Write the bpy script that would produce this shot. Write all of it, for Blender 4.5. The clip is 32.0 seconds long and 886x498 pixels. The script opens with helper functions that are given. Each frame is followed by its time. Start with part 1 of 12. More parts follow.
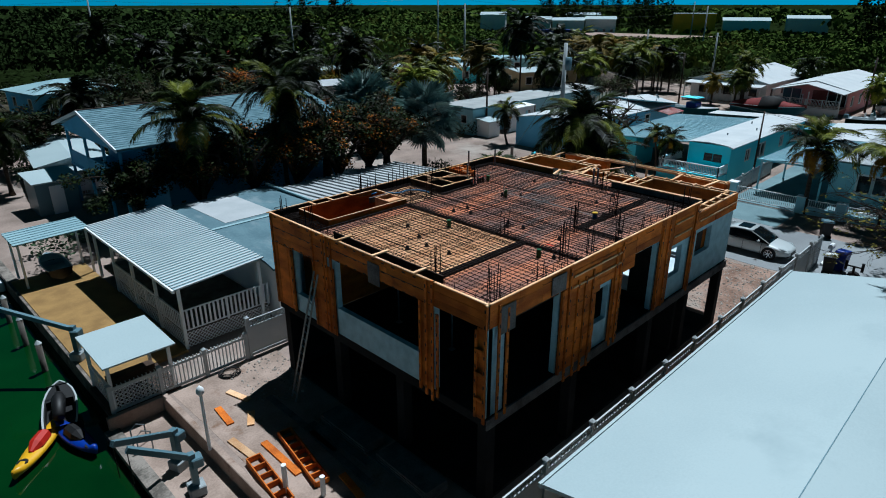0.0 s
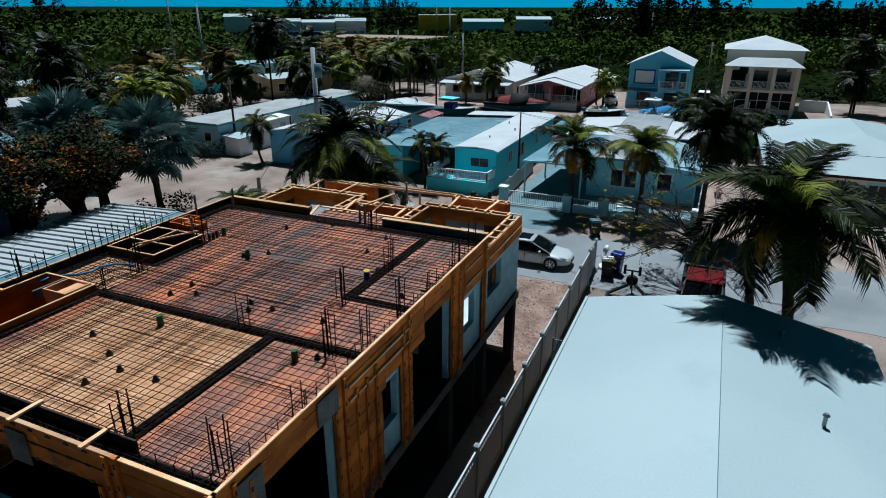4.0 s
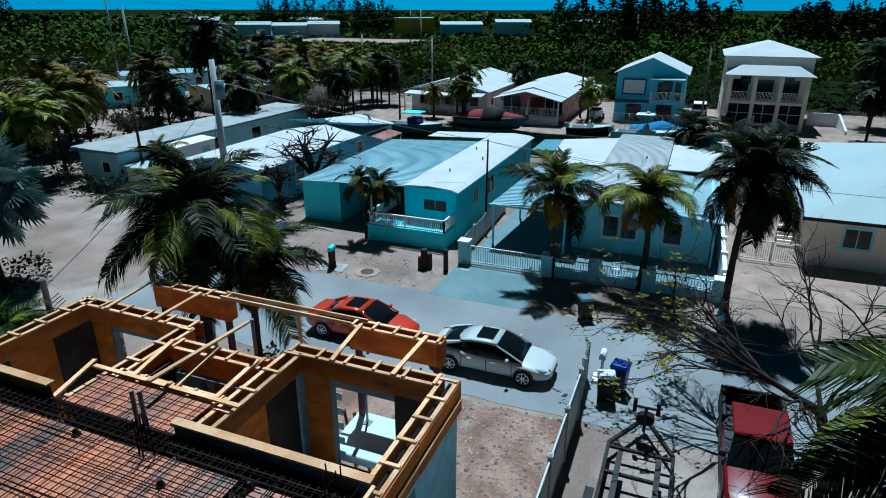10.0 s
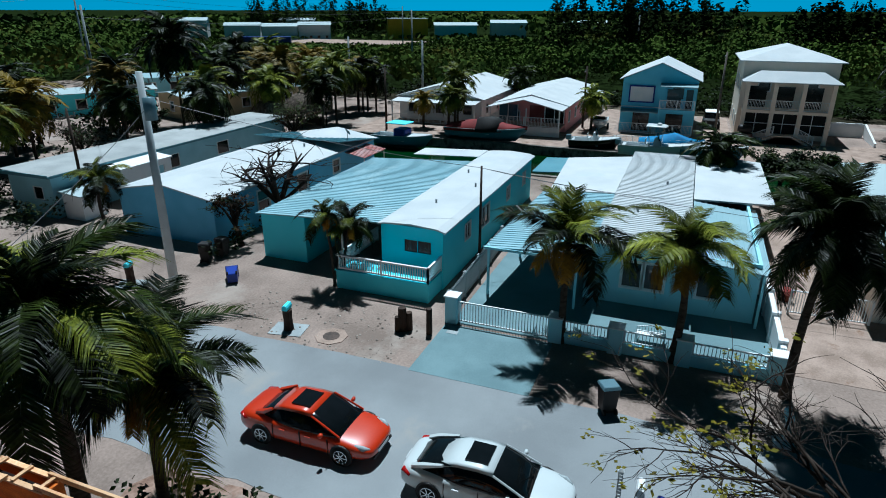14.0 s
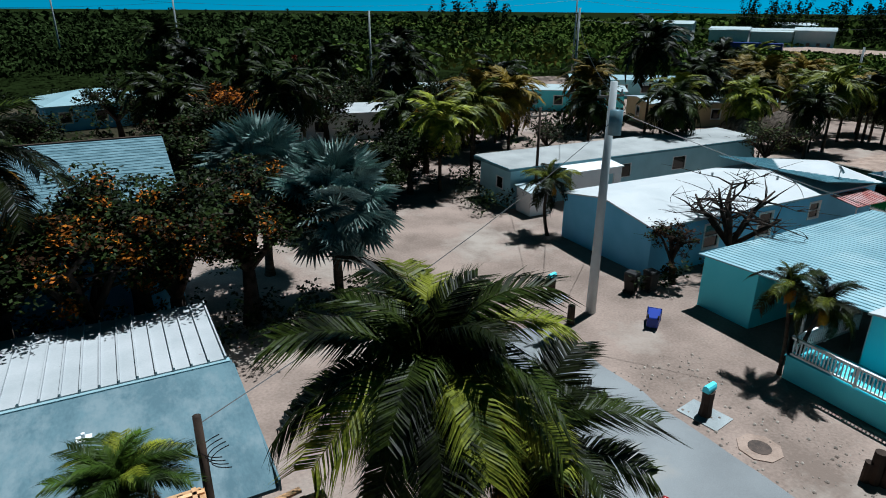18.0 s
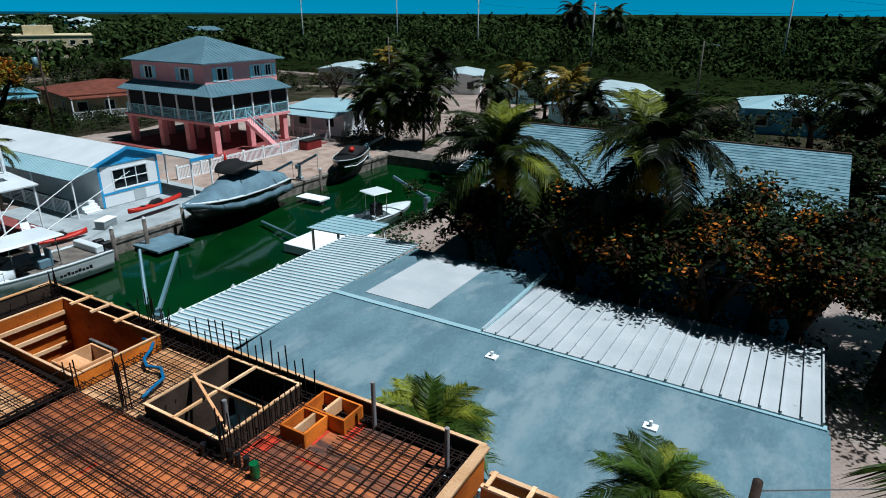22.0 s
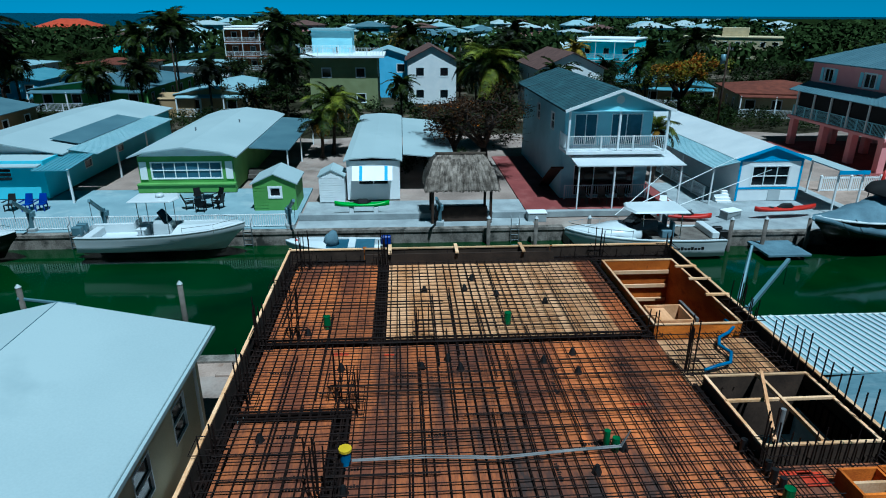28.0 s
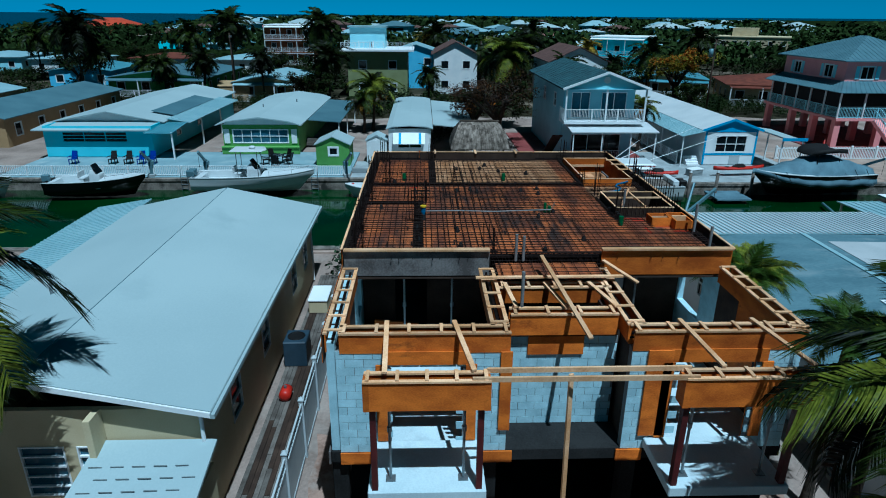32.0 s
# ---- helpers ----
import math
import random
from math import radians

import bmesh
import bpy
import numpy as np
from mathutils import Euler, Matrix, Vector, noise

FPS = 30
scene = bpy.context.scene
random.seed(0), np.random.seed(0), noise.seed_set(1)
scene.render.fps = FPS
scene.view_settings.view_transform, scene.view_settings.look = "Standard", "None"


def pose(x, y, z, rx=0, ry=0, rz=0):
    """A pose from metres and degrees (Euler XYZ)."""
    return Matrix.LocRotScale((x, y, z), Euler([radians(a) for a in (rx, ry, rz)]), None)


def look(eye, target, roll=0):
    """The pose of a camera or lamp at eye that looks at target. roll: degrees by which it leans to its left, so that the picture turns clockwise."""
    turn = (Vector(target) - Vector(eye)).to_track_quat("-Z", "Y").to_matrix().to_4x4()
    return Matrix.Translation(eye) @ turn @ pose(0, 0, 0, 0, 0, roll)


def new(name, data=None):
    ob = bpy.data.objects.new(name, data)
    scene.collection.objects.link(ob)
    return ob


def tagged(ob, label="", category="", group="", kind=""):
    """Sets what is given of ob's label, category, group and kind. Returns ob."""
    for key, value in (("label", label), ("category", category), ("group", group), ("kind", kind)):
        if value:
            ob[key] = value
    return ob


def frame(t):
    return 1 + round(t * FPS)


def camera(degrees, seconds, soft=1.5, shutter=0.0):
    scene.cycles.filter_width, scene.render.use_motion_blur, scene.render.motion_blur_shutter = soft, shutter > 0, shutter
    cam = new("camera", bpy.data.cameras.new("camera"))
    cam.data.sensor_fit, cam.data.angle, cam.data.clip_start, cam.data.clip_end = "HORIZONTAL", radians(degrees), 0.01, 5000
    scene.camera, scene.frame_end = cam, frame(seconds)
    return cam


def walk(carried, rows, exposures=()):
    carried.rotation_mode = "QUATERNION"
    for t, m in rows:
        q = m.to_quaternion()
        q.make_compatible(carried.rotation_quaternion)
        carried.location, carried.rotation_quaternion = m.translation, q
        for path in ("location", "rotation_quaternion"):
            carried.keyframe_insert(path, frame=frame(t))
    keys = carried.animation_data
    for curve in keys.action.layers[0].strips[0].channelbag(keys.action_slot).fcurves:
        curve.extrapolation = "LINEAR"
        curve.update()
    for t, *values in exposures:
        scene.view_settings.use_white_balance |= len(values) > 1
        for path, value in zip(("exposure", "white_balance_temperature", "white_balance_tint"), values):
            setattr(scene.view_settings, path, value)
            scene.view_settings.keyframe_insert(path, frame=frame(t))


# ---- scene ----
cam = camera(71.3, 32.0, 1.0)
METRES, EYE, TILT, LEAN, TURN = 43.5, 13.5, 0.0, 0.0, -45.0
ROWS = [
    (0.0, 0.0, 0.0, 0.0, -0.02, -21.67, 0.06),
    (0.5, -0.0012, 0.0255, -0.0002, -2.79, -21.63, 0.07),
    (1.0, -0.0, 0.0465, -0.0006, -6.47, -21.6, 0.01),
    (1.5, 0.0051, 0.0638, -0.0019, -11.2, -21.57, 0.01),
    (2.0, 0.0123, 0.0783, -0.0033, -16.39, -21.54, -0.02),
    (2.5, 0.0191, 0.0919, -0.0037, -19.15, -21.5, -0.1),
    (3.0, 0.0252, 0.1045, -0.0038, -20.39, -21.49, -0.09),
    (3.5, 0.0317, 0.118, -0.0038, -21.03, -21.5, -0.11),
    (5.5, 0.0677, 0.1862, -0.0036, -22.08, -21.43, -0.07),
    (6.0, 0.08, 0.2072, -0.0042, -22.27, -21.41, -0.12),
    (6.5, 0.0929, 0.2277, -0.0052, -22.44, -21.39, -0.1),
    (7.0, 0.1063, 0.2481, -0.0055, -22.57, -21.37, -0.11),
    (7.5, 0.1193, 0.2685, -0.0057, -22.68, -21.34, -0.1),
    (8.0, 0.1329, 0.2878, -0.0056, -22.79, -21.33, -0.11),
    (8.5, 0.1468, 0.3055, -0.0068, -22.86, -21.3, -0.11),
    (9.0, 0.16, 0.3222, -0.0077, -22.93, -21.28, -0.09),
    (9.5, 0.172, 0.3382, -0.0082, -22.99, -21.27, -0.09),
    (10.0, 0.1824, 0.3535, -0.0085, -23.03, -21.26, -0.07),
    (10.5, 0.1929, 0.3701, -0.0094, -23.1, -21.23, -0.07),
    (11.0, 0.2042, 0.3869, -0.0094, -23.14, -21.22, -0.06),
    (11.5, 0.2154, 0.4041, -0.0097, -23.18, -21.22, -0.06),
    (12.0, 0.2256, 0.4214, -0.0099, -23.24, -21.2, -0.06),
    (12.5, 0.2352, 0.4402, -0.0098, -23.31, -21.2, -0.03),
    (13.0, 0.2443, 0.4596, -0.0097, -23.37, -21.18, -0.07),
    (13.5, 0.2516, 0.4781, -0.0096, -23.41, -21.2, -0.08),
    (15.5, 0.265, 0.541, -0.0077, -23.61, -21.19, -0.17),
    (16.0, 0.2674, 0.5553, -0.0077, -22.67, -21.17, -0.22),
    (16.5, 0.2672, 0.5697, -0.0077, -18.17, -21.16, -0.3),
    (17.0, 0.2644, 0.5819, -0.0078, -8.83, -21.15, -0.34),
    (17.5, 0.259, 0.5924, -0.0076, 4.24, -21.14, -0.36),
    (18.0, 0.2525, 0.6029, -0.0079, 17.05, -21.15, -0.41),
    (18.5, 0.2457, 0.6126, -0.0077, 24.84, -21.11, -0.34),
    (19.0, 0.2394, 0.6192, -0.008, 32.37, -21.08, -0.35),
    (19.5, 0.2375, 0.6221, -0.0087, 39.3, -21.07, -0.37),
    (20.0, 0.2357, 0.6231, -0.0091, 46.72, -21.08, -0.35),
    (20.5, 0.2344, 0.624, -0.0099, 53.44, -21.06, -0.37),
    (21.0, 0.2333, 0.6247, -0.0104, 59.8, -21.06, -0.35),
    (21.5, 0.2332, 0.6254, -0.0111, 68.02, -21.02, -0.34),
    (22.0, 0.2332, 0.6258, -0.0116, 75.44, -20.99, -0.34),
    (22.5, 0.2337, 0.6254, -0.0118, 77.63, -20.99, -0.31),
    (23.0, 0.2342, 0.6243, -0.0141, 78.3, -21.0, -0.24),
    (23.5, 0.2353, 0.6236, -0.0158, 78.82, -21.03, -0.22),
    (24.0, 0.2354, 0.6238, -0.0173, 83.95, -21.03, -0.26),
    (24.5, 0.2361, 0.6259, -0.0187, 92.1, -21.01, -0.26),
    (25.0, 0.2363, 0.6287, -0.0199, 101.43, -21.03, -0.29),
    (25.5, 0.236, 0.629, -0.0208, 111.01, -21.02, -0.28),
    (26.0, 0.2361, 0.6281, -0.0213, 118.08, -21.01, -0.28),
    (26.5, 0.2364, 0.6261, -0.0214, 124.46, -20.98, -0.29),
    (28.5, 0.2341, 0.6258, -0.0221, 131.6, -20.85, -0.28),
    (29.0, 0.2349, 0.6257, -0.0226, 132.03, -20.76, -0.29),
    (29.5, 0.2455, 0.6342, -0.0234, 132.42, -20.72, -0.3),
    (30.0, 0.2703, 0.6534, -0.0241, 132.83, -20.7, -0.32),
    (30.5, 0.3084, 0.6849, -0.0246, 133.22, -20.74, -0.34),
    (31.0, 0.3537, 0.7234, -0.0255, 133.25, -20.79, -0.37),
    (31.5, 0.3989, 0.7632, -0.0262, 133.04, -20.84, -0.41),
    (32.0, 0.44, 0.8004, -0.0266, 133.18, -20.86, -0.43),
]
EXPOSURES = [(0.0, 0.0, 5350, 3), (5.0, 0.04, 5350, 3), (9.0, 0.1, 4800, -5), (12.5, 0.2, 4950, -4), (16.0, 0.17, 5500, 4), (19.0, 0.28, 5600, 4), (23.0, 0.17, 5450, 4), (26.0, 0.08, 4780, -7), (29.0, -0.16, 4680, -9), (32.0, -0.32, 4560, -9)]
walk(cam, [(t, pose(0, 0, EYE, TILT, LEAN, TURN) @ pose(METRES * x, METRES * y, METRES * z, 90 + pitch, roll, yaw)) for t, x, y, z, yaw, pitch, roll in ROWS], EXPOSURES)

# ---- daylight: one high sun over a clear tropical sky ----
SUN_TO = Vector((0.4, 0.14, 1.0)).normalized()
world = bpy.data.worlds.new("world")
scene.world = world
world.use_nodes = True
wn, wl = world.node_tree.nodes, world.node_tree.links
sky = wn.new("ShaderNodeTexSky")
sky.sky_type = "NISHITA"
sky.sun_disc = False
sky.sun_elevation = math.asin(SUN_TO.z)
sky.sun_rotation = math.atan2(SUN_TO.x, SUN_TO.y)
sky.air_density, sky.dust_density, sky.ozone_density = 1.0, 0.0, 1.5
tint = wn.new("ShaderNodeMix")
tint.data_type, tint.blend_type = "RGBA", "MULTIPLY"
tint.inputs[0].default_value = 1.0
tint.inputs[7].default_value = (0.0076, 0.094, 0.15, 1)
deep = wn.new("ShaderNodeGamma")
deep.inputs[1].default_value = 2.0
grey = wn.new("ShaderNodeRGBToBW")
wl.new(sky.outputs[0], grey.inputs[0])
wl.new(grey.outputs[0], deep.inputs[0])
wl.new(deep.outputs[0], tint.inputs[6])
wl.new(tint.outputs[2], wn["Background"].inputs[0])
wn["Background"].inputs[1].default_value = 0.037
sun = new("sun", bpy.data.lights.new("sun", "SUN"))
sun.data.energy, sun.data.angle, sun.data.color = 5.0, radians(0.55), (1.0, 0.97, 0.92)
sun.matrix_world = look(SUN_TO * 100, (0, 0, 0))

# ---- materials ----
def mat(name, a, b=None, scale=1.2, fine=30.0, rough=0.75, metal=0.0, bump=0.15, stretch=(1, 1, 1), stain=None, stain_at=0.62,
        stain_scale=0.5, vary=0.0, per="object", contrast=1.0, local=False, coat=0.0, coat_rough=0.05, spec=0.35, rich=1.22):
    """Two-scale noise colour between a and b, optional stains, fine bump, optional variation per object or per island; rich deepens the paint."""
    m = bpy.data.materials.new(name)
    m.use_nodes = True
    n, l = m.node_tree.nodes, m.node_tree.links
    p = n["Principled BSDF"]
    b = b or tuple(c * 0.82 for c in a)
    a, b, stain = (q and tuple(0.79 * c ** rich for c in q) for q in (a, b, stain))
    if local:
        pos = n.new("ShaderNodeTexCoord").outputs["Object"]
    else:
        pos = n.new("ShaderNodeNewGeometry").outputs["Position"]
    mp = n.new("ShaderNodeMapping")
    mp.inputs["Scale"].default_value = stretch
    l.new(pos, mp.inputs[0])
    big, small = n.new("ShaderNodeTexNoise"), n.new("ShaderNodeTexNoise")
    big.inputs["Scale"].default_value, big.inputs["Detail"].default_value = scale, 4
    small.inputs["Scale"].default_value, small.inputs["Detail"].default_value = fine, 3
    l.new(mp.outputs[0], big.inputs["Vector"])
    l.new(mp.outputs[0], small.inputs["Vector"])
    add = n.new("ShaderNodeMath")
    add.operation = "MULTIPLY_ADD"
    add.inputs[1].default_value = 0.45
    l.new(small.outputs["Fac"], add.inputs[0])
    l.new(big.outputs["Fac"], add.inputs[2])
    ramp = n.new("ShaderNodeValToRGB")
    lo, hi = 0.725 - 0.17 / contrast, 0.725 + 0.17 / contrast
    ramp.color_ramp.elements[0].position, ramp.color_ramp.elements[1].position = lo, hi
    ramp.color_ramp.elements[0].color, ramp.color_ramp.elements[1].color = (*b, 1), (*a, 1)
    l.new(add.outputs[0], ramp.inputs[0])
    col = ramp.outputs[0]
    if stain:
        st = n.new("ShaderNodeTexNoise")
        st.inputs["Scale"].default_value, st.inputs["Detail"].default_value = stain_scale, 6
        st.inputs["Roughness"].default_value = 0.65
        l.new(mp.outputs[0], st.inputs["Vector"])
        sr = n.new("ShaderNodeValToRGB")
        sr.color_ramp.elements[0].position, sr.color_ramp.elements[1].position = stain_at - 0.07, stain_at + 0.07
        l.new(st.outputs["Fac"], sr.inputs[0])
        mx = n.new("ShaderNodeMix")
        mx.data_type = "RGBA"
        l.new(sr.outputs[0], mx.inputs[0])
        l.new(col, mx.inputs[6])
        mx.inputs[7].default_value = (*stain, 1)
        col = mx.outputs[2]
    if vary:
        if per == "object":
            rnd = n.new("ShaderNodeObjectInfo").outputs["Random"]
        else:
            rnd = n.new("ShaderNodeNewGeometry").outputs["Random Per Island"]
        mr = n.new("ShaderNodeMapRange")
        mr.inputs["To Min"].default_value, mr.inputs["To Max"].default_value = 1 - vary, 1 + vary
        l.new(rnd, mr.inputs[0])
        hs = n.new("ShaderNodeHueSaturation")
        l.new(mr.outputs[0], hs.inputs["Value"])
        l.new(col, hs.inputs["Color"])
        col = hs.outputs[0]
    l.new(col, p.inputs["Base Color"])
    p.inputs["Roughness"].default_value, p.inputs["Metallic"].default_value = rough, metal
    p.inputs["Specular IOR Level"].default_value = spec
    p.inputs["Coat Weight"].default_value = coat
    p.inputs["Coat Roughness"].default_value = coat_rough
    if bump:
        bp = n.new("ShaderNodeBump")
        bp.inputs["Strength"].default_value, bp.inputs["Distance"].default_value = bump, 0.02
        l.new(small.outputs["Fac"], bp.inputs["Height"])
        l.new(bp.outputs[0], p.inputs["Normal"])
    return m


M_SAND = mat("sand", (0.464, 0.376, 0.328), (0.296, 0.24, 0.208), 0.35, 9, 0.95, bump=0.5, stain=(0.496, 0.44, 0.392), stain_at=0.6, stain_scale=0.16, spec=0.08)
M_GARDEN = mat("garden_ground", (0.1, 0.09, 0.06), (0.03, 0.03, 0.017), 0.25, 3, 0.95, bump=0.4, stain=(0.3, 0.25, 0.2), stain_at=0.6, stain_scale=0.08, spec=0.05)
M_LOT = mat("lot_gravel", (0.464, 0.336, 0.272), (0.272, 0.184, 0.144), 0.8, 7, 0.95, bump=0.8, stain=(0.448, 0.376, 0.328), stain_at=0.6, stain_scale=0.6, contrast=1.3, spec=0.08)
M_PEBBLE = mat("pebble", (0.496, 0.448, 0.4), (0.288, 0.24, 0.208), 3, 30, 0.9, vary=0.35, per="island", spec=0.08)
M_ROAD = mat("road_asphalt", (0.39, 0.41, 0.42), (0.3, 0.315, 0.325), 0.25, 45, 0.9, bump=0.3, stain=(0.44, 0.43, 0.41), stain_at=0.66, stain_scale=0.3, spec=0.08)
M_DRIVE = mat("painted_drive", (0.24, 0.352, 0.376), (0.176, 0.272, 0.296), 0.5, 20, 0.7, bump=0.1)
M_DOCK = mat("dock_concrete", (0.544, 0.432, 0.368), (0.368, 0.288, 0.24), 0.9, 14, 0.9, bump=0.3, stain=(0.264, 0.16, 0.104), stain_at=0.66, stain_scale=0.8, spec=0.08)
M_CONC = mat("concrete", (0.5, 0.54, 0.55), (0.36, 0.39, 0.4), 0.8, 24, 0.85, bump=0.25, spec=0.15)
M_CONCPALE = mat("fresh_pale_concrete", (0.78, 0.88, 0.91), (0.64, 0.74, 0.78), 0.8, 24, 0.85, bump=0.15, stain=(0.56, 0.64, 0.68), stain_at=0.62, stain_scale=0.7, spec=0.15)
# near-black concrete: shade under and inside the house is put into the colour
M_SHADECONC = mat("shade_dark_concrete", (0.06, 0.06, 0.06), (0.03, 0.03, 0.03), 0.8, 24, 0.9, bump=0.25, spec=0.1)
M_WETCONC = mat("seawall_concrete", (0.38, 0.34, 0.30), (0.17, 0.15, 0.13), 1.5, 12, 0.85, bump=0.5, stain=(0.06, 0.06, 0.05), stain_at=0.58, stain_scale=1.0)
M_BLOCK = mat("concrete_block", (0.66, 0.86, 0.93), (0.52, 0.7, 0.77), 3, 40, 0.9, bump=0.3, vary=0.08, spec=0.15)
M_MORTAR = mat("block_mortar", (0.36, 0.38, 0.39), (0.27, 0.28, 0.29), 2, 30, 0.95, spec=0.15)
M_PLY = mat("deck_plywood", (0.63, 0.207, 0.045), (0.243, 0.0684, 0.0162), 0.8, 16, 0.6, bump=0.12, stretch=(0.5, 1.8, 1), stain=(0.06, 0.02, 0.008), stain_at=0.59, stain_scale=0.7, vary=0.32, spec=1.0, contrast=1.3)
M_PLY.node_tree.nodes["Principled BSDF"].inputs["IOR"].default_value = 1.52
M_PLYPALE = mat("pale_plywood", (0.95, 0.58, 0.33), (0.7, 0.36, 0.16), 1.5, 18, 0.4, stretch=(0.5, 1.8, 1), vary=0.12, spec=1.0)
M_FORM = mat("form_plywood", (0.84, 0.29, 0.042), (0.5, 0.15, 0.024), 1.2, 26, 0.7, bump=0.15, stretch=(1, 1, 2.2), stain=(0.2, 0.075, 0.03), stain_at=0.68, stain_scale=0.9, vary=0.32, spec=0.15)
M_LUMBER = mat("lumber", (0.95, 0.66, 0.42), (0.68, 0.4, 0.2), 1.3, 26, 0.75, bump=0.15, vary=0.25, spec=0.15)
M_GREYPLY = mat("weathered_plywood", (0.30, 0.28, 0.27), (0.14, 0.125, 0.12), 1.5, 20, 0.85, vary=0.2, spec=0.15)
M_REBAR = mat("rebar", (0.026, 0.014, 0.011), (0.01, 0.007, 0.007), 6, 60, 0.75, metal=0.3, bump=0.3, spec=0.15, rich=1.05)
M_STEEL = mat("galvanised_steel", (0.42, 0.46, 0.48), (0.28, 0.31, 0.33), 3, 40, 0.4, metal=0.7, bump=0.05)
M_IRON = mat("dark_iron", (0.03, 0.03, 0.032), (0.015, 0.015, 0.016), 3, 40, 0.5, metal=0.5, bump=0.05)
M_REDPOST = mat("red_primer_post", (0.16, 0.03, 0.03), (0.09, 0.018, 0.018), 3, 30, 0.6)
M_PVC = mat("grey_conduit", (0.36, 0.35, 0.35), (0.24, 0.24, 0.24), 3, 30, 0.5, bump=0.03)
M_PIPEGREEN = mat("green_pipe", (0.02, 0.20, 0.07), (0.012, 0.11, 0.04), 4, 30, 0.45, bump=0.03)
M_YELLOWCAP = mat("yellow_cap", (0.85, 0.62, 0.03), (0.7, 0.5, 0.02), 4, 30, 0.45, bump=0.03)
M_BLUETUBE = mat("blue_tube", (0.03, 0.22, 0.42), (0.02, 0.13, 0.28), 4, 30, 0.45, bump=0.03)
M_REDSPRAY = mat("red_marking_paint", (0.75, 0.09, 0.03), (0.5, 0.06, 0.02), 4, 20, 0.8)
M_ROOFWHITE = mat("white_roof_coating", (0.54, 0.63, 0.645), (0.48, 0.57, 0.59), 0.18, 18, 0.55, bump=0.05, stain=(0.47, 0.56, 0.58), stain_at=0.66, stain_scale=0.25)
M_ROOFTEAL = mat("teal_tin_roof", (0.21, 0.42, 0.49), (0.15, 0.34, 0.41), 0.4, 25, 0.45, bump=0.05, stain=(0.24, 0.432, 0.496), stain_at=0.6, stain_scale=0.5)
M_ROOFCLEAN = mat("clean_white_roof", (0.7134, 0.7395, 0.7482), (0.6264, 0.6612, 0.6786), 0.5, 18, 0.7, bump=0.08, stain=(0.64, 0.69, 0.72), stain_at=0.62, stain_scale=0.4, spec=0.2)
M_ROOFTIN = mat("blue_white_tin_roof", (0.43, 0.64, 0.71), (0.35, 0.55, 0.62), 0.4, 25, 0.5, bump=0.05, stain=(0.5, 0.68, 0.73), stain_at=0.58, stain_scale=0.35)
M_ROOFPALE = mat("pale_tin_roof", (0.45, 0.61, 0.65), (0.38, 0.54, 0.59), 0.4, 25, 0.45, bump=0.05)
M_ROOFGREY = mat("grey_membrane_roof", (0.216, 0.32, 0.36), (0.16, 0.248, 0.288), 0.9, 12, 0.8, bump=0.2, stretch=(1, 0.5, 1), stain=(0.288, 0.368, 0.4), stain_at=0.58, stain_scale=0.8, contrast=1.2, spec=0.15)
M_ROOFCHALK = mat("chalky_white_roof", (0.58, 0.6, 0.615), (0.49, 0.52, 0.535), 0.7, 18, 0.8, bump=0.1, stain=(0.2, 0.08, 0.048), stain_at=0.72, stain_scale=1.8)
M_ROOFSHINGLE = mat("slate_shingle_roof", (0.08, 0.168, 0.192), (0.048, 0.104, 0.124), 1.2, 22, 0.9, bump=0.5)
M_ROOFSHINGLEPALE = mat("pale_blue_grey_shingle", (0.27, 0.4, 0.45), (0.16, 0.26, 0.3), 1.5, 14, 0.9, bump=0.4, stretch=(1, 3, 1), spec=0.1, contrast=1.3)
M_ROOFBROWN = mat("brown_shingle_roof", (0.2, 0.12, 0.104), (0.136, 0.08, 0.068), 1.2, 22, 0.9, bump=0.4)
M_ROOFRUST = mat("rust_tile_roof", (0.24, 0.08, 0.048), (0.16, 0.052, 0.032), 1.2, 22, 0.9, bump=0.4)
M_ROOFORANGE = mat("orange_tile_roof", (0.6, 0.104, 0.04), (0.48, 0.08, 0.032), 0.5, 12, 0.8)
M_GALV = mat("blue_grey_metal_roof", (0.216, 0.336, 0.384), (0.168, 0.272, 0.32), 0.5, 25, 0.42, metal=0.15, bump=0.05)
M_WHITE = mat("white_paint", (0.98, 1.0, 1.0), (0.88, 0.92, 0.94), 1.0, 30, 0.6, bump=0.06, rich=1.0)
M_VINYL = mat("white_vinyl", (0.644, 0.679, 0.687), (0.557, 0.6, 0.618), 1.5, 30, 0.5, bump=0.03)
M_TURQPALE = mat("pale_turquoise_siding", (0.22, 0.74, 0.9), (0.19, 0.68, 0.84), 0.7, 30, 0.65, bump=0.06, rich=1.0)
M_TERRACE = mat("painted_terrace", (0.38, 0.5, 0.54), (0.3, 0.41, 0.45), 0.6, 20, 0.8, bump=0.1, stain=(0.46, 0.55, 0.57), stain_at=0.6, stain_scale=0.4, spec=0.15)
M_TURQ = mat("turquoise_siding", (0.2, 0.98, 1.15), (0.17, 0.93, 1.1), 0.7, 30, 0.65, bump=0.06, rich=1.0)
M_BLUEWALL = mat("blue_siding", (0.3, 0.72, 1.0), (0.24, 0.64, 0.92), 0.7, 30, 0.65, bump=0.06)
M_SEABLUE = mat("sea_blue_siding", (0.24, 0.76, 1), (0.2, 0.68, 0.92), 0.7, 30, 0.7, bump=0.08, rich=1.0)
